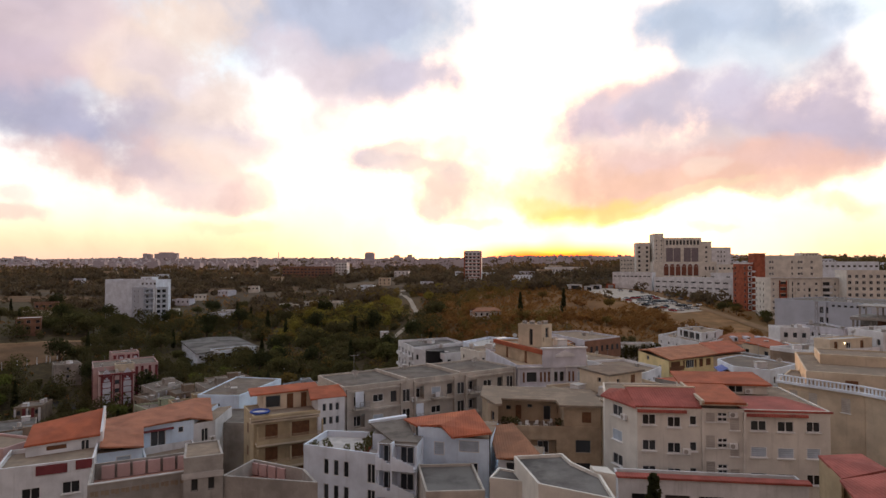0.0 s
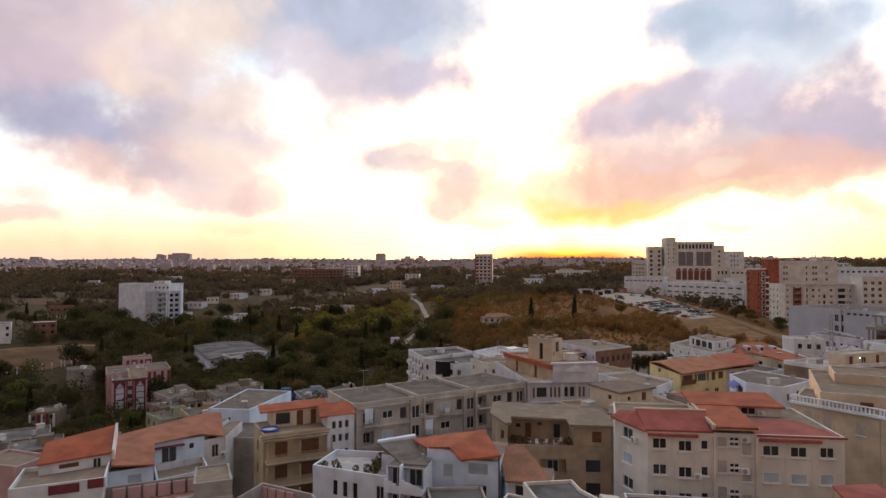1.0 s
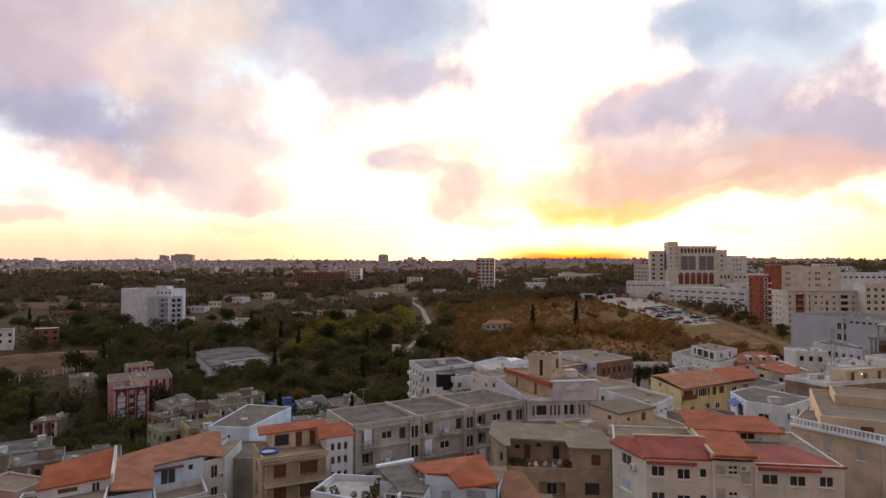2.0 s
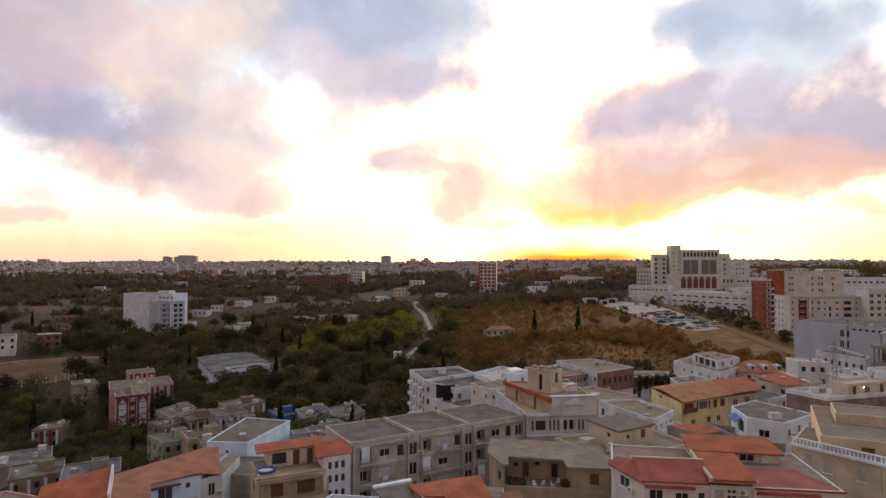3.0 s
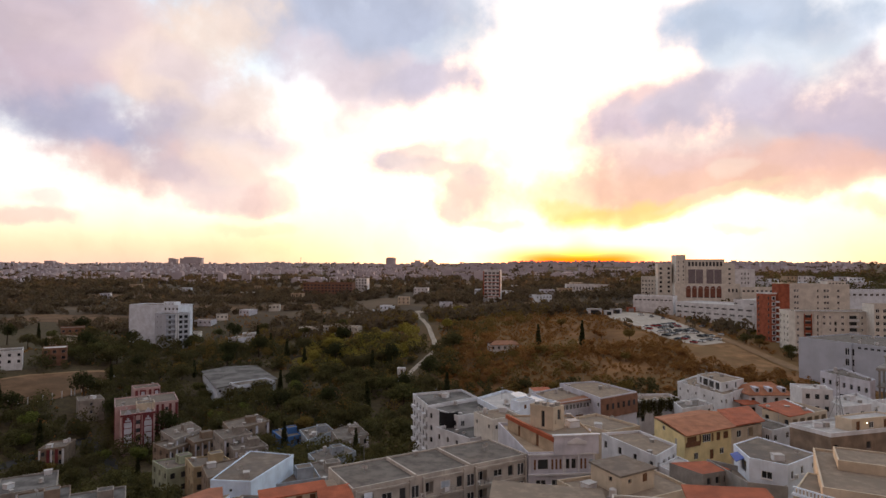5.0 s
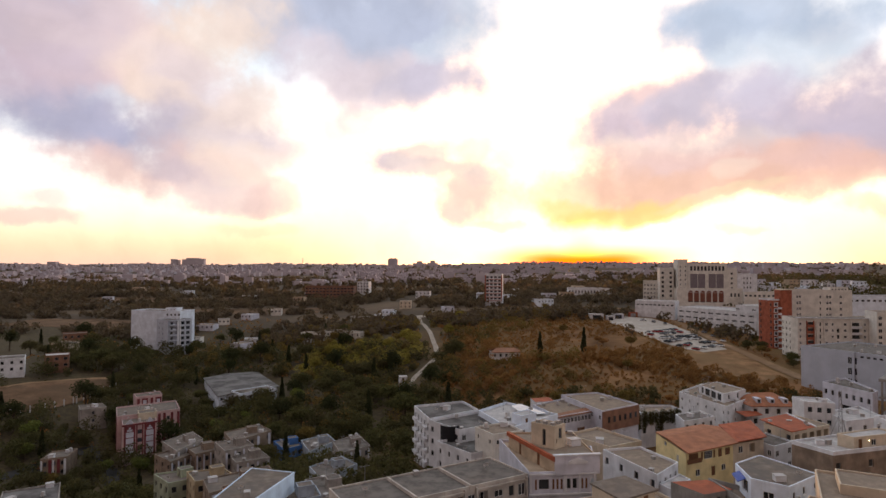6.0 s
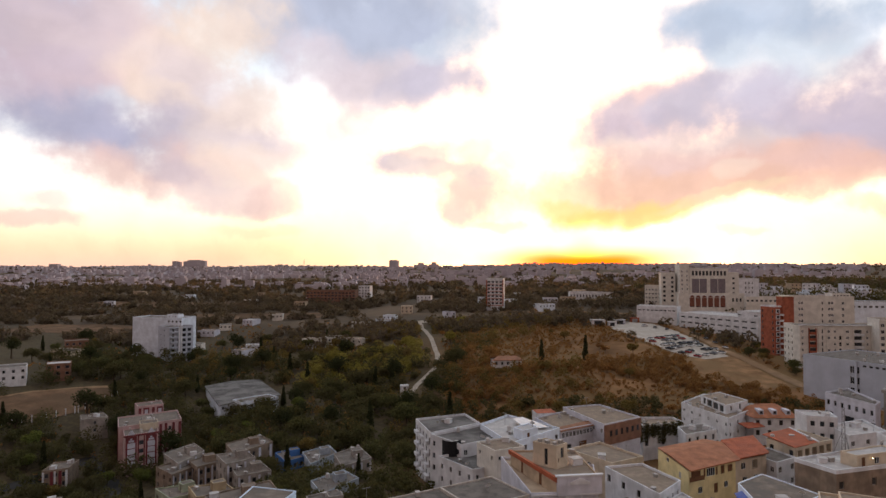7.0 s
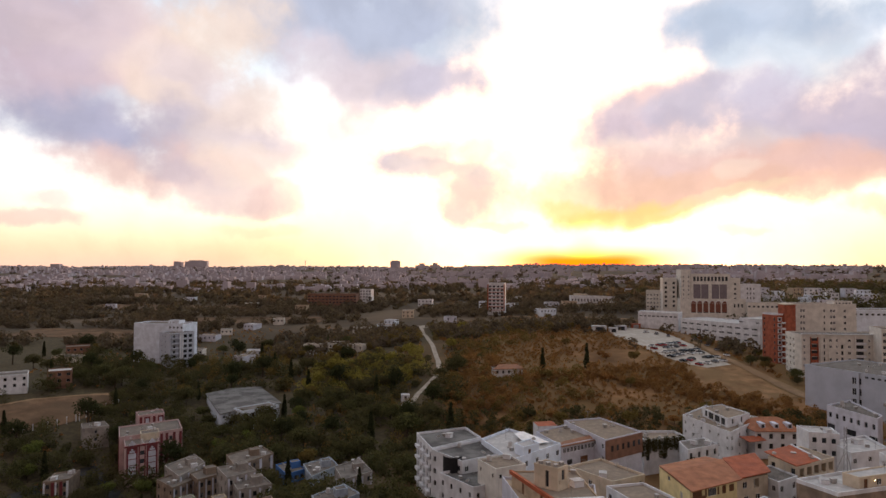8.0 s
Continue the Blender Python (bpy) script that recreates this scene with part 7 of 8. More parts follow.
WAYS = ([(-22, 254), (-19, 270), (-11, 300), (-13, 325), (-18, 360), (-28, 420), (-33, 462)], [(152, 245), (144.1, 267.2), (141.1, 295.5), (139.4, 328.9), (139.8, 378.2), (140.4, 405), (134, 440)], [(-215, 247), (-199.2, 258.2), (-191.8, 268.7), (-180.8, 275.6), (-163.7, 287.2)])


def near_path(x, y):
    if y > 470:
        return False
    for line in WAYS:
        for (a, b), (c, d) in zip(line, line[1:]):
            k = max(0, min(1, ((x - a) * (c - a) + (y - b) * (d - b)) / ((c - a) ** 2 + (d - b) ** 2)))
            if (x - a - k * (c - a)) ** 2 + (y - b - k * (d - b)) ** 2 < 22:
                return True
    return False


def plant(kind, x, y, size=1.0, r=3.0):
    src = KINDS[kind]
    m = pose(x, y, ground_full(x, y) - 0.15, 0, 0, rng.random() * 360) @ Matrix.Scale(size, 4)
    ob = copy_thing(src, m)
    ob.matrix_basis = m
    PLACED.append((x, y, r * size))
    return ob


def wood(n, x0, x1, y0, y1, mix, lo=0.75, hi=1.25, shape=None, gap=2.6):
    made = tries = 0
    while made < n and tries < n * 12:
        tries += 1
        x, y = x0 + (x1 - x0) * rng.random(), y0 + (y1 - y0) * rng.random()
        if (shape and not shape(x, y)) or near_path(x, y):
            continue
        s = lo + (hi - lo) * rng.random()
        if not is_free(x, y, gap * s):
            continue
        plant(int(rng.choice(mix)), x, y, s, gap)
        made += 1


wood(64, -190, -2, 212, 300, [0, 0, 1, 1, 6, 4], 0.8, 1.3)
wood(34, -175, -40, 150, 215, [0, 1, 1, 4, 2], 0.6, 1.05)
wood(16, -62, 0, 175, 235, [0, 1, 2, 2], 0.7, 1.1)
wood(22, -75, -28, 288, 345, [3, 3, 3, 2], 0.8, 1.25)
wood(52, -260, -50, 300, 420, [0, 1, 6, 2, 4], 0.75, 1.2)
wood(26, -10, 125, 222, 330, [5, 5, 5, 2], 0.7, 1.1)
wood(22, -60, 90, 335, 470, [2, 5, 3, 2], 0.7, 1.1)
wood(12, 120, 190, 270, 330, [5, 2, 1], 0.5, 0.9)
for x, y, k, s in ((-60.5, 150.0, 4, 0.75), (-50.6, 183.0, 4, 0.9), (-26.5, 168.5, 4, 0.7), (21.2, 58.6, 4, 1.2), (60.0, 300.0, 4, 1.2), (38.0, 292.0, 4, 1.1), (-118.0, 196.0, 1, 0.9), (-128.0, 190.0, 2, 1.0), (-110.0, 264.0, 1, 0.8), (-106.5, 255.0, 0, 0.75), (-98.0, 250.0, 1, 0.85), (-90.0, 258.0, 0, 0.7), (-84.0, 264.0, 1, 0.75), (-116.0, 272.0, 0, 0.8), (-79.0, 270.0, 4, 0.7), (-116.5, 201.0, 7, 0.8), (-104.5, 199.4, 7, 0.9), (-99.0, 205.0, 7, 0.7), (-156.3, 221.1, 7, 1.1), (-150.0, 209.0, 7, 0.9), (-92.0, 232.0, 7, 0.9), (-84.0, 240.0, 7, 0.8), (-70.0, 262.0, 7, 0.9)):
    plant(k, x, y, s)
for i in range(22):                                 # planting along the foot of the white range
    u = i / 21
    plant((2, 5, 1, 5)[i % 4], 143.6 + 17.0 * u + rng.normal() * 1.2, 397 - 62 * u + rng.normal() * 1.5, 0.38 + 0.3 * rng.random(), 1.0)
for src in KINDS:                                   # the patterns themselves leave the scene
    for ob in (*src.children_recursive, src):
        bpy.data.objects.remove(ob)


def scatter_woods(name, label, n, area, mat, height, cards, size, seed, thick=0.0):
    """Woods too far off to count: many small crowns in one sheet."""
    rnd = np.random.default_rng(seed)
    x0, x1, y0, y1 = area
    qs, made = [], 0
    while made < n:
        u = rnd.random()
        y = y0 + (y1 - y0) * u
        x = (x0 + (x1 - x0) * rnd.random())
        if noise.noise((x / 90, y / 60, seed * 1.7)) < thick or not is_free(x, y, 2) or near_path(x, y):
            made += 0.25
            continue
        made += 1
        h = height * (0.6 + 0.8 * rnd.random())
        c = np.array([x, y, ground_full(x, y) + h * 0.5])
        for k in range(2):
            qs.append(spray(cards // 2, c + rnd.normal(size=3) * h * 0.22, h * 0.42, size, rnd, 0.9))
    ob = new(name, cards_mesh(name, np.concatenate(qs), mat))
    return tagged(ob, label, "trees", kind="stuff")


scatter_woods("valley_wood", "dark close-grown woodland filling the valley", 620, (-230, 0, 205, 345), "leaf", 6.0, 230, 0.27, 31, -0.3)
scatter_woods("olive_wood", "olive-brown thickets on the valley slopes", 420, (-150, 60, 215, 440), "leafolive", 4.6, 190, 0.24, 32, -0.05)
scatter_woods("sunlit_thicket", "yellow-green thicket on the open slope", 110, (-82, -22, 285, 345), "leafyel", 5.0, 240, 0.23, 33, -0.3)
scatter_woods("brown_thicket", "russet-brown thickets below the car park", 620, (-5, 135, 200, 325), "leafdry", 3.2, 150, 0.23, 34, -0.25)
scatter_woods("hill_scrub", "knee-high russet scrub over the whole slope", 4200, (-10, 150, 198, 440), "leafdry", 1.3, 26, 0.22, 37, -0.35)
scatter_woods("shaded_thicket", "dark undergrowth behind the white houses", 260, (-5, 135, 196, 240), "leaf", 3.6, 160, 0.25, 36, -0.5)
scatter_woods("near_hedges", "dark trees between the hillside houses", 420, (-200, -20, 120, 215), "leaf", 4.4, 170, 0.25, 35, -0.3)
scatter_woods("slope_undergrowth", "dark brambles and small trees behind the apartment row", 420, (-95, 2, 122, 218), "leaf", 3.4, 120, 0.25, 38, -0.45)
scatter_woods("valley_scrub", "dry scrub and low bushes over the valley slopes", 1500, (-230, 140, 205, 480), "leafdry", 1.6, 18, 0.28, 3, -0.15)
scatter_woods("valley_bushes", "dark green bushes between the valley trees", 1000, (-230, 20, 160, 430), "leaf", 2.6, 26, 0.32, 4, -0.05)
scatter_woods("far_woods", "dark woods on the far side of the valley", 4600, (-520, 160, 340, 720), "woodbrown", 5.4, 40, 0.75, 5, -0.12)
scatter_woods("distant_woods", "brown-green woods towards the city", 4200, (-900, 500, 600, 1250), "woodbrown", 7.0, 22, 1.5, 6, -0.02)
scatter_woods("hilltop_trees", "trees on the uptown ridge", 1000, (180, 620, 440, 820), "leaf", 8.0, 34, 0.85, 8, -0.15)
scatter_woods("horizon_woods", "woods near the horizon with haze in their colour", 1500, (-2300, 2300, 1300, 3400), "farwood", 8.0, 14, 2.4, 9, 0.05)


# ---- the city beyond ----
def distant_city():
    rnd = np.random.default_rng(21)
    v, f = [], []
    for i in range(9000):
        y = 900 + 2900 * rnd.random() ** 0.8
        x = (rnd.random() * 1.75 - 1.0) * y * 0.85
        if noise.noise((x / 260, y / 260, 9.0)) < (-0.16 if x < -0.1 * y else -0.02):
            continue
        w, d, h = rnd.uniform(6, 18), rnd.uniform(6, 14), rnd.uniform(4, 11) * (1.5 if rnd.random() < 0.12 else 1)
        z = ground_full(x, y)
        box_data(x - w / 2, y - d / 2, z - 6, x + w / 2, y + d / 2, z + h, v, f)
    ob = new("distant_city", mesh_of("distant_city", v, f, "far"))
    tagged(ob, "city houses spread to the horizon, haze put into their paint", "houses", kind="stuff")


distant_city()


def skyline(label, x, w, top, y=3300.0, d=30.0, steps=((0.0, 1.0, 1.0),), bottom=20.0):
    """A far block on the skyline; steps: start, end (shares of the width), share of the height."""
    root = thing("distant_block", (x + w / 2, y, bottom), label, "building", "skyline blocks")
    for a, b, k in steps:
        # far blocks share the city render, haze included in its colour
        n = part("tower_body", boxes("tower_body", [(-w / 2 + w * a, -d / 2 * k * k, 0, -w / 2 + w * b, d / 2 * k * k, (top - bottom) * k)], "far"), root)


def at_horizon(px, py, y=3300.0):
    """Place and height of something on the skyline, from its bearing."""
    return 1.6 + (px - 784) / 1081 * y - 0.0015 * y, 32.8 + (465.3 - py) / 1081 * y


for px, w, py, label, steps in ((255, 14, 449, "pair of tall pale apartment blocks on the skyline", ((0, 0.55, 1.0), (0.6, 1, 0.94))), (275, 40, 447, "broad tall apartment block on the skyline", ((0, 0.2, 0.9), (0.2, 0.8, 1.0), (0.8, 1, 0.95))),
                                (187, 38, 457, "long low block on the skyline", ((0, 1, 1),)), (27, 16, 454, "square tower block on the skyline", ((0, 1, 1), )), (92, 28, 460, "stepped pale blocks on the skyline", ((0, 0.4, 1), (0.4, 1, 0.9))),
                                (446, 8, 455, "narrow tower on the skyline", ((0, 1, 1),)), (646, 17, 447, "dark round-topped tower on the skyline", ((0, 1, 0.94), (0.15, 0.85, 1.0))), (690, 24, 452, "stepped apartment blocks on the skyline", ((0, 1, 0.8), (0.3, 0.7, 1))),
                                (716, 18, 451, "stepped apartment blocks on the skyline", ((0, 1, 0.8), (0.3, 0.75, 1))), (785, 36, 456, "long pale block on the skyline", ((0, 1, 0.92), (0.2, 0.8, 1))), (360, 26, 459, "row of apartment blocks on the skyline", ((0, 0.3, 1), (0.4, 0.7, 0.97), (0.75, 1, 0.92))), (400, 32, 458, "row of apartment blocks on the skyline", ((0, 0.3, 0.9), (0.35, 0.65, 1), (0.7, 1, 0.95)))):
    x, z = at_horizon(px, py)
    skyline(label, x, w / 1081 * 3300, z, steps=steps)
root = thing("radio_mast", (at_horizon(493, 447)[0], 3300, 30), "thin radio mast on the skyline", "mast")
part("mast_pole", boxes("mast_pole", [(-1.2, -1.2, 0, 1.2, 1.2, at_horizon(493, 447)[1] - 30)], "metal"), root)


def outer_houses():
    rnd = np.random.default_rng(5)
    tones = ["white", "cream", "lilac", "beige", "brown", "bluewhite"]

    def scatter(n, x0, x1, y0, y1, hi, label, lo=4.0, paint=tones):
        made = tries = 0
        while made < n and tries < 400:
            tries += 1
            x, y = rnd.uniform(x0, x1), rnd.uniform(y0, y1)
            w, d = rnd.uniform(8, 15), rnd.uniform(7, 11)
            if not is_free(x, y, 7) or near_path(x, y):
                continue
            a = rnd.uniform(-0.5, 0.5)
            e = Vector((math.cos(a), math.sin(a)))
            p = Vector((x, y)) - e * w / 2
            z = ground_full(x, y) + rnd.uniform(lo, hi)
            house("outlying_house", label, rect(tuple(p), tuple(p + e * w), d), z, str(rnd.choice(paint)), str(rnd.choice(["roofpale", "rooftan", "roofgrey"])),
                  {0: (int(w / 2.8), 2 if z - ground_full(x, y) > 5.5 else 1, 1.2, 1.3, "v", 1.5)}, par=0.3, group="outlying houses")
            made += 1

    scatter(13, -235, -40, 330, 480, 5.0, "low pale house half hidden by trees")
    scatter(16, -60, 130, 470, 640, 9.0, "pale house on the far hillside")
    scatter(9, -420, -90, 500, 760, 8.0, "pale house beyond the woods")
    scatter(16, 190, 420, 430, 760, 10.0, "white villa among trees on the ridge")
    scatter(18, 225, 400, 470, 640, 11.0, "white villa with terraces on the wooded ridge", 6.0, ["white", "bluewhite", "lilac"])
    house("long_brick_block", "long brown brick block with floor bands", rect((-162, 621), (-112, 620), 16), 28.4, "brownbrick", "roofgrey", {0: (14, 3, 2.4, 1.4, "v", 2.2)}, par=0.5, category="apartment block")
    house("white_stepped_flats", "white stepped apartment house", rect((-112, 641), (-100, 640), 12), 32.4, "white", "roofgrey", {0: (4, 4, 1.6, 1.5, "v")}, par=0.5, category="apartment block")
    house("white_school", "long white building with tall windows", rect((102, 600), (143, 598), 14), 28.0, "white", "roofpale", {0: (14, 2, 1.2, 2.6, "v", 3.2, 4.5)}, par=0.6, category="public building")


outer_houses()


# ---- cars ----
def make_car(paint, label):
    root = thing("car", (0, 0, -800), label, "car", "parked cars")
    bm = bmesh.new()
    bmesh.ops.create_cube(bm, size=1, matrix=Matrix.Translation((0, 0, 0.62)) @ Matrix.Diagonal((4.2, 1.7, 0.62, 1)))
    bmesh.ops.bevel(bm, geom=bm.edges[:], offset=0.12, segments=2, affect="EDGES")
    me = bpy.data.meshes.new("car_body")
    bm.to_mesh(me)
    bm.free()
    me.materials.append(paint)
    part("body", me, root)
    v = [(-1.5, -0.78, 0.92), (1.1, -0.78, 0.92), (1.1, 0.78, 0.92), (-1.5, 0.78, 0.92), (-1.1, -0.62, 1.45), (0.5, -0.62, 1.45), (0.5, 0.62, 1.45), (-1.1, 0.62, 1.45)]
    part("cabin", mesh_of("cabin", v, [(0, 1, 5, 4), (1, 2, 6, 5), (2, 3, 7, 6), (3, 0, 4, 7), (4, 5, 6, 7)], "glass"), root)
    me = bpy.data.meshes.new("wheel")
    bm = bmesh.new()
    bmesh.ops.create_cone(bm, cap_ends=True, segments=12, radius1=0.31, radius2=0.31, depth=0.22, matrix=Matrix.Rotation(math.pi / 2, 4, "X"))
    bm.to_mesh(me)
    bm.free()
    me.materials.append(M["black"])
    for x in (-1.3, 1.3):
        for y in (-0.78, 0.78):
            part("wheel", me, root, "", Matrix.Translation((x, y, 0.31)))
    return root


paints = [(surface("car_white", (0.7, 0.7, 0.7), 0.3, 0.04, 1, 0, 0), "white car parked on gravel"), (surface("car_grey", (0.2, 0.2, 0.21), 0.3, 0.04, 1, 0, 0), "grey car parked on gravel"), (surface("car_red", (0.35, 0.03, 0.03), 0.3, 0.04, 1, 0, 0), "red car parked on gravel"), (surface("car_dark", (0.02, 0.02, 0.025), 0.3, 0.04, 1, 0, 0), "black car parked on gravel")]
cars = [make_car(m, l) for m, l in paints]
for (x0, y0), (x1, y1), n in (((104.6, 354), (126, 367), 9), ((106.5, 347.5), (129, 361), 9), ((106, 335), (131, 350), 10), ((108.5, 328), (133, 343), 10), ((113, 320), (133.6, 332), 8), ((118, 313), (134, 323), 7)):
    for i in range(n):
        if rng.random() < 0.82:
            x, y = x0 + (x1 - x0) * i / (n - 1) + rng.normal() * 0.25, y0 + (y1 - y0) * i / (n - 1) + rng.normal() * 0.3
            copy_thing(cars[int(rng.choice([0, 0, 1, 2, 3, 3]))], pose(x, y, ground_full(x, y) + 0.27, 0, 0, 122 + rng.normal() * 4))
for x, y, turn in ((142.6, 386, 95), (143.0, 379.5, 92), (142.4, 366, 90), (142.2, 352, 90), (142.0, 338, 92), (124, 402, 60), (119, 408, 20), (129.5, 396, 80)):
    copy_thing(cars[int(rng.choice([0, 1, 3]))], pose(x, y, ground_full(x, y) + 0.27, 0, 0, turn))
for src in cars:
    for ob in (*src.children_recursive, src):
        bpy.data.objects.remove(ob)


# ---- roof clutter and fixtures ----
def make_ac():
    root = thing("air_conditioner", (0, 0, -700), "white air conditioner box fixed to a wall", "air conditioner", "air conditioners")
    part("casing", boxes("casing", [(-0.42, -0.16, -0.3, 0.42, 0.16, 0.3)], "frame"), root)
    bm = bmesh.new()
    bmesh.ops.create_cone(bm, cap_ends=True, segments=14, radius1=0.24, radius2=0.24, depth=0.03, matrix=Matrix.Translation((-0.1, -0.17, 0)) @ Matrix.Rotation(math.pi / 2, 4, "X"))
    me = bpy.data.meshes.new("fan_grille")
    bm.to_mesh(me)
    bm.free()
    me.materials.append(M["bare"])
    part("fan_grille", me, root)
    part("bracket", boxes("bracket", [(-0.36, -0.12, -0.36, 0.36, 0.2, -0.3)], "metal"), root)
    return root


def make_tank():
    root = thing("water_tank", (0, 0, -700), "pale cylindrical water tank on a flat roof", "water tank", "water tanks")
    bm = bmesh.new()
    bmesh.ops.create_cone(bm, cap_ends=True, segments=18, radius1=0.5, radius2=0.47, depth=0.95, matrix=Matrix.Translation((0, 0, 0.68)))
    bmesh.ops.create_cone(bm, cap_ends=True, segments=18, radius1=0.47, radius2=0.2, depth=0.16, matrix=Matrix.Translation((0, 0, 1.235)))
    me = bpy.data.meshes.new("tank_body")
    bm.to_mesh(me)
    bm.free()
    me.materials.append(M["roofpale"])
    part("tank_body", me, root)
    part("stand", boxes("stand", [(-0.6, -0.6, 0, 0.6, 0.6, 0.2)], "bare"), root)
    return root


def make_dish():
    root = thing("satellite_dish", (0, 0, -700), "white satellite dish on a short pole", "satellite dish", "satellite dishes")
    v, f = [], []
    for r in range(5):
        for i in range(16):
            a = 2 * math.pi * i / 16
            k = 0.48 * r / 4
            v.append((k * math.cos(a), 0.5 * k * k * 1.6 - 0.1, 1.0 + k * math.sin(a)))
    for r in range(4):
        for i in range(16):
            f.append((r * 16 + i, r * 16 + (i + 1) % 16, r * 16 + 16 + (i + 1) % 16, r * 16 + 16 + i))
    m = Matrix.Rotation(radians(-35), 4, "X")
    me = mesh_of("dish", [tuple(Vector((0, 0, 1)) + m @ (Vector(p) - Vector((0, 0, 1)))) for p in v], f, "frame")
    part("dish", me, root)
    part("pole", boxes("pole", [(-0.03, -0.03, 0, 0.03, 0.03, 0.95)], "metal"), root)
    part("arm", boxes("arm", [(-0.02, -0.5, 0.9, 0.02, 0, 0.94)], "metal"), root)
    return root


def make_aerial():
    root = thing("aerial", (0, 0, -700), "thin television aerial on a pole", "aerial", "aerials")
    part("pole", boxes("pole", [(-0.025, -0.025, 0, 0.025, 0.025, 2.6)], "metal"), root)
    part("boom", boxes("boom", [(-0.7, -0.02, 2.45, 0.7, 0.02, 2.49)], "metal"), root)
    for i in range(5):
        part("element", boxes("element", [(-0.6 + 0.28 * i, -0.3 + 0.04 * i, 2.46, -0.58 + 0.28 * i, 0.3 - 0.04 * i, 2.48)], "metal"), root)
    return root


def make_vent(mat, label, w, d, h):
    root = thing("roof_kiosk", (0, 0, -700), label, "roof box", "roof boxes")
    part("box_wall", boxes("box_wall", [(-w / 2, -d / 2, 0, w / 2, d / 2, h)], mat), root)
    part("lid", boxes("lid", [(-w / 2 - 0.08, -d / 2 - 0.08, h, w / 2 + 0.08, d / 2 + 0.08, h + 0.1)], "roofpale"), root)
    return root


def make_chair():
    root = thing("garden_chair", (0, 0, -700), "white plastic garden chair on a terrace", "chair", "terrace chairs")
    part("seat", boxes("seat", [(-0.24, -0.24, 0.4, 0.24, 0.24, 0.45)], "frame"), root)
    part("backrest", boxes("backrest", [(-0.24, 0.2, 0.45, 0.24, 0.25, 0.9)], "frame"), root)
    leg = boxes("leg", [(-0.025, -0.025, 0, 0.025, 0.025, 0.4)], "frame")
    for x in (-0.2, 0.2):
        for y in (-0.2, 0.2):
            part("leg", leg, root, "", Matrix.Translation((x, y, 0)))
    return root


def make_pot():
    root = thing("potted_plant", (0, 0, -700), "bushy green plant in a clay pot", "plant", "potted plants")
    bm = bmesh.new()
    bmesh.ops.create_cone(bm, cap_ends=True, segments=10, radius1=0.16, radius2=0.24, depth=0.4, matrix=Matrix.Translation((0, 0, 0.2)))
    me = bpy.data.meshes.new("pot")
    bm.to_mesh(me)
    bm.free()
    me.materials.append(M["tileor"])
    part("pot", me, root)
    part("leaves", cards_mesh("leaves", spray(70, np.array([0, 0, 0.75]), 0.42, 0.09, np.random.default_rng(3), 1.0), "leaf"), root)
    return root


CLUTTER = {"tank": make_tank(), "dish": make_dish(), "aerial": make_aerial(), "vent": make_vent("bare", "small cement roof box with a pale lid", 0.9, 0.7, 0.7), "hatch": make_vent("white", "white rendered stair hatch on a flat roof", 1.6, 1.3, 0.9), "chair": make_chair(), "pot": make_pot(), "ac": make_ac()}


def put(kind, x, y, z, turn=0.0, size=1.0):
    return copy_thing(CLUTTER[kind], pose(x, y, z, 0, 0, turn) @ Matrix.Scale(size, 4))


def dress_roofs():
    rnd = np.random.default_rng(44)
    for foot, z, mat, par in ROOFS:
        cx, cy = sum(p[0] for p in foot) / len(foot), sum(p[1] for p in foot) / len(foot)
        span = max((Vector(p) - Vector((cx, cy))).length for p in foot)
        if cy > 260 or cy < 92 or mat in ("tileor", "tilebr", "tilerd") or span < 3.2 or par <= 0:
            continue
        small = inset(foot, 0.7)
        n = int(min(9, span * (0.3 if cy < 125 else 0.5)))
        for k in range(n):
            for _ in range(12):
                x, y = cx + rnd.uniform(-span, span), cy + rnd.uniform(-span, span)
                if not inside((x, y), small):
                    continue
                if any(z2 > z + 0.2 and inside((x, y), inset(f2, -0.9)) for f2, z2, _, _ in ROOFS):
                    continue
                kind = str(rnd.choice(["dish", "dish", "vent", "tank", "aerial", "aerial", "hatch", "vent", "vent"]))
                put(kind, x, y, z, rnd.uniform(150, 210) if kind == "dish" else rnd.uniform(0, 360), rnd.uniform(0.8, 1.25))
                break


dress_roofs()
for p, a in FIXED:
    copy_thing(CLUTTER["ac"], Matrix.Translation(p) @ Matrix.Rotation(a, 4, "Z"))
for x, y, a in ((13.0, 84.6, 20), (14.2, 85.0, 200), (15.4, 84.4, 100), (16.2, 85.6, 300), (12.0, 85.4, 60)):
    put("chair", x, y, 10.4, a)
for x, y in ((9.8, 84.4), (10.6, 84.3), (11.4, 84.2), (17.0, 83.6)):
    put("pot", x, y, 10.4, x * 40, 1.3)
for i, u in enumerate((0.05, 0.12, 0.3, 0.36, 0.62, 0.8)):
    put("pot", -14.0 + 7.6 * u, 71.3 - 3.1 * u + 0.4, 11.4, i * 50, 0.7 + 0.25 * (i % 3))
for i in range(5):
    put("pot", -7.2 + 0.12 * i, 69.4 + 1.1 * i, 11.4, i * 70, 1.1 + 0.3 * (i % 2))
for i, (x, y) in enumerate(((16.4, 112.9), (17.6, 112.0), (18.8, 111.1), (20.0, 112.3))):
    put("vent", x, y, 21.6, 35, 0.7 + 0.1 * (i % 2))
for src in CLUTTER.values():
    for ob in (*src.children_recursive, src):
        bpy.data.objects.remove(ob)


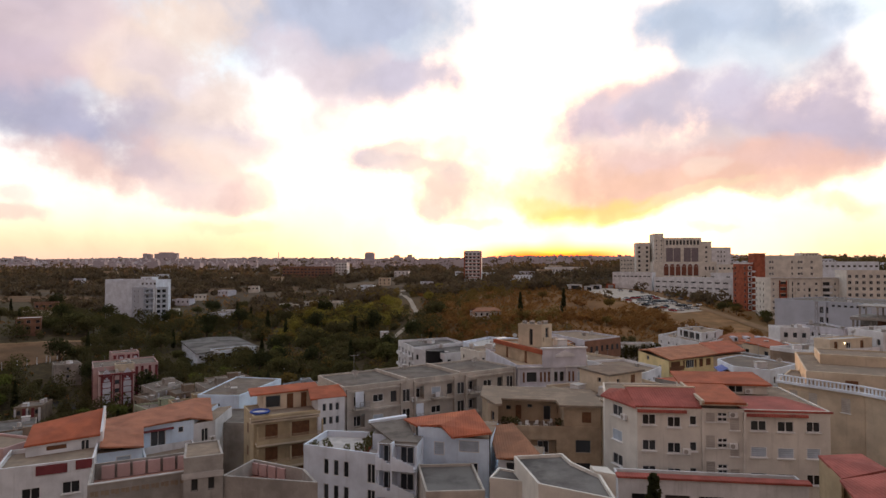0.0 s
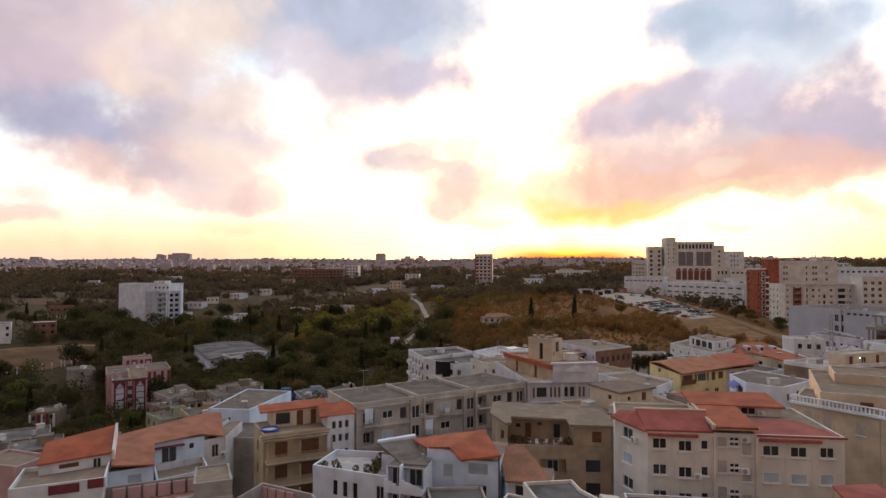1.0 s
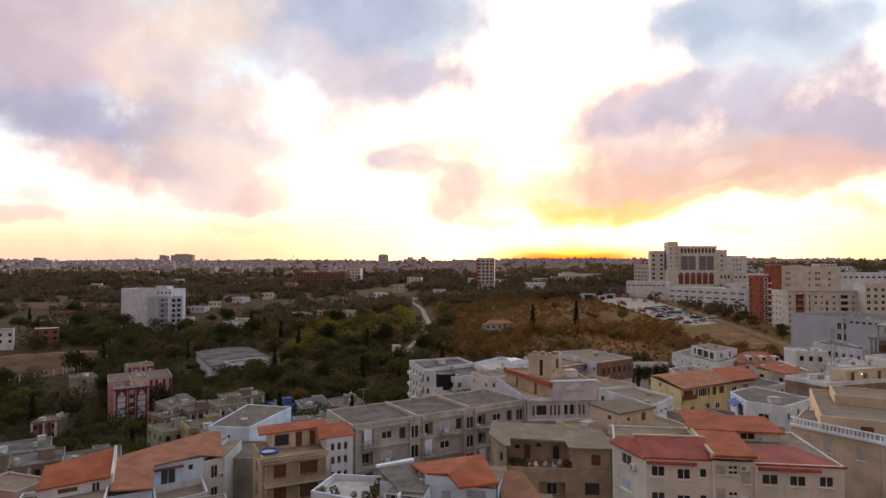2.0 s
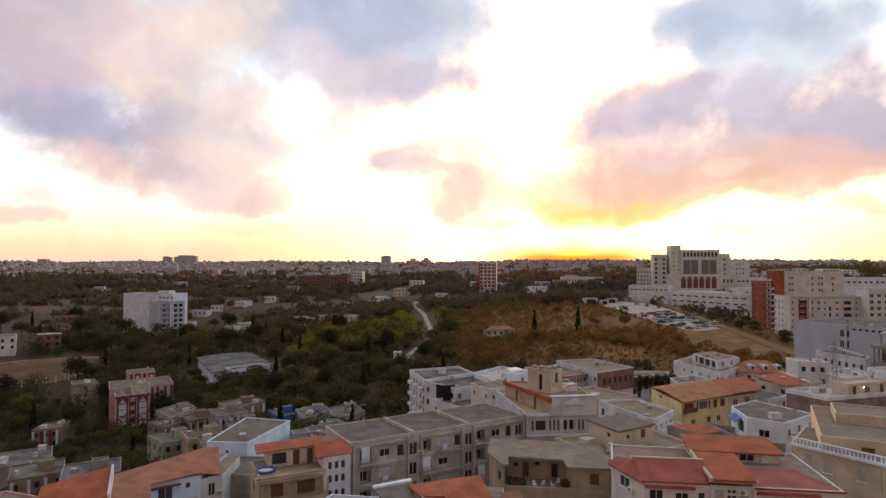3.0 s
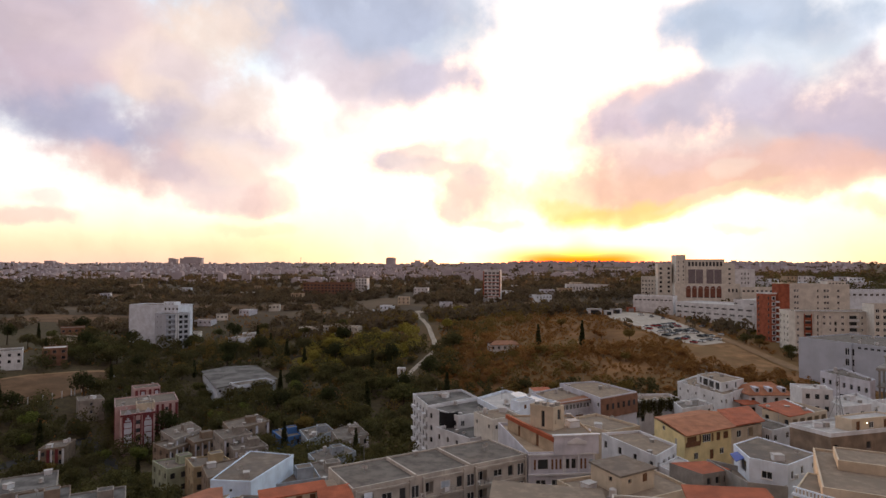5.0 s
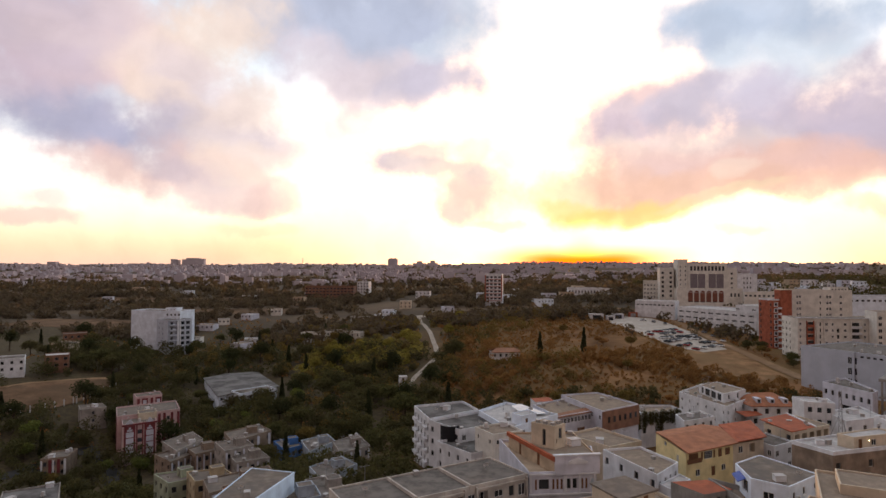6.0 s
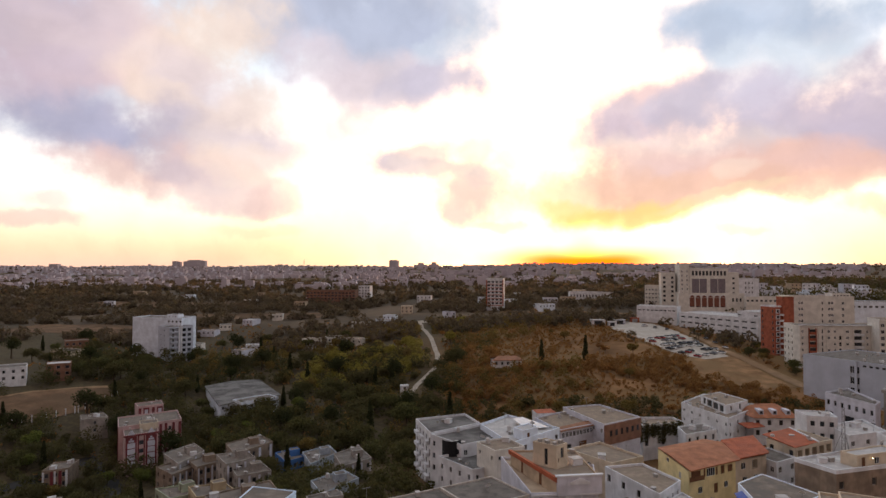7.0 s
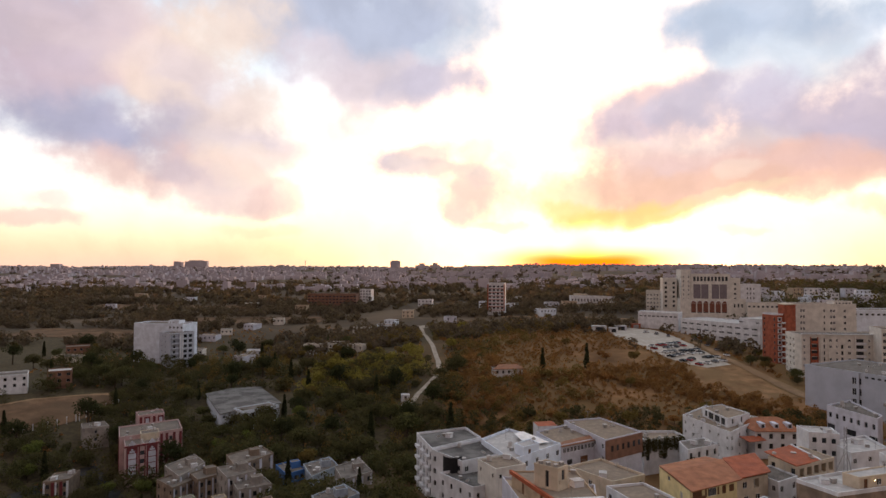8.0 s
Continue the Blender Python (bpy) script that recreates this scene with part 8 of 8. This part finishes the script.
def post_fence(a, b, n, label):
    root = thing("post_fence", (*a, ground_full(*a)), label, "fence")
    post = boxes("post", [(-0.14, -0.14, -0.4, 0.14, 0.14, 2.8)], "white")
    for i in range(n):
        x, y = a[0] + (b[0] - a[0]) * i / (n - 1), a[1] + (b[1] - a[1]) * i / (n - 1)
        part("post", post, root, "", Matrix.Translation((x - a[0], y - a[1], ground_full(x, y) - ground_full(*a))))


post_fence((-193, 221), (-169.6, 243.4), 11, "row of white concrete fence posts by the field")
post_fence((-168.6, 245.0), (-162.6, 254.0), 4, "row of white concrete fence posts by the field")
post_fence((-161.8, 255.0), (-157.3, 276.3), 7, "row of white concrete fence posts by the field")
post_fence((-71, 252), (-60, 238), 6, "short row of white concrete posts")
post_fence((-98, 380), (-80, 373), 9, "white post railing beside a terrace")


def stall(x, y, w, d, h, wall, label, name="pavilion"):
    root = thing(name, (x, y, ground_full(x, y) - 0.2), label, "pavilion" if name == "pavilion" else "container")
    part("wall", boxes("wall", [(-w / 2, -d / 2, 0, w / 2, d / 2, h)], wall), root)
    part("roof", boxes("roof", [(-w / 2 - 0.3, -d / 2 - 0.3, h, w / 2 + 0.3, d / 2 + 0.3, h + 0.2)], "roofpale" if name == "pavilion" else wall), root)
    part("opening", boxes("opening", [(-w * 0.3, -d / 2 - 0.03, 0.3, w * 0.3, -d / 2 + 0.02, h - 0.5)], "glass" if name == "pavilion" else "metal"), root)


stall(88.6, 408.4, 9.0, 5.0, 3.6, "white", "small white pavilion at the edge of the car park")
stall(97.4, 406.6, 5.0, 4.0, 3.0, "white", "white ticket hut at the edge of the car park")
stall(104.6, 416.0, 7.0, 4.0, 3.2, "lilac", "pale shed behind the car park")
stall(117.5, 427.0, 6.0, 2.5, 3.2, "brick", "red freight container beside the car park", "freight_container")


def bar(name, p, q, r, parent):
    p, q = Vector(p), Vector(q)
    m = Matrix.Translation((p + q) / 2) @ (q - p).to_track_quat("Z", "Y").to_matrix().to_4x4() @ Matrix.Diagonal((r, r, (q - p).length, 1))
    part(name, BAR, parent, "", m)


BAR = boxes("bar", [(-0.5, -0.5, -0.5, 0.5, 0.5, 0.5)], "metal")
base_z = max([z for foot, z, _, _ in ROOFS if inside((79.0, 128.0), foot)] + [ground_full(79.0, 128.0)])
mast = thing("lattice_mast", (79.0, 128.0, base_z), "thin steel lattice mast with raking struts on a roof", "mast")
top = 25.0 - base_z
legs = [(0.45 * math.cos(q), 0.45 * math.sin(q)) for q in (0.5, 2.594, 4.689)]
for i, (x, y) in enumerate(legs):
    bar("leg", (x, y, 0), (x * 0.6, y * 0.6, top), 0.09, mast)
    bar("strut", (x * 4.2, y * 4.2, 0), (x * 0.85, y * 0.85, top * 0.45), 0.08, mast)
    x2, y2 = legs[(i + 1) % 3]
    for k in range(8):
        s0, s1 = 1 - 0.4 * k / 8, 1 - 0.4 * (k + 1) / 8
        bar("lacing", (x * s0, y * s0, top * k / 8), (x2 * s1, y2 * s1, top * (k + 1) / 8), 0.05, mast)


def creeper(owner, a, b, z0, z1, seed):
    """Dark climbing plant hanging over a wall top; one call stands in for shade."""
    rnd = np.random.default_rng(seed)
    o = owner.matrix_basis.translation
    a, b = Vector(a), Vector(b)
    n = int((b - a).length / 0.8)
    out = Vector(((b - a).y, -(b - a).x)).normalized()
    qs = []
    for i in range(n):
        p = a.lerp(b, (i + rnd.random()) / n) + out * 0.25
        for z in np.arange(z0 + rnd.random() * (z1 - z0) * 0.6, z1 + 0.3, 0.7):
            qs.append(spray(46, np.array([p.x - o.x, p.y - o.y, z - o.z]), 0.62, 0.16, rnd, 1.0))
    part("creeper", cards_mesh("creeper", np.concatenate(qs), "leaf"), owner, "dark green climbing plant over the wall")


creeper(bpy.data.objects["small_white_house"], (52.0, 174.6), (64.6, 178.8), 4.0, 8.8, 51)
# leaves added over the left wall in place of its dark shadow
creeper(bpy.data.objects["small_white_house"], (53.0, 184.0), (52.0, 174.6), 2.0, 8.6, 52)
creeper(bpy.data.objects["low_terrace_house"], (61.0, 166.0), (64.0, 167.7), 1.0, 6.0, 53)
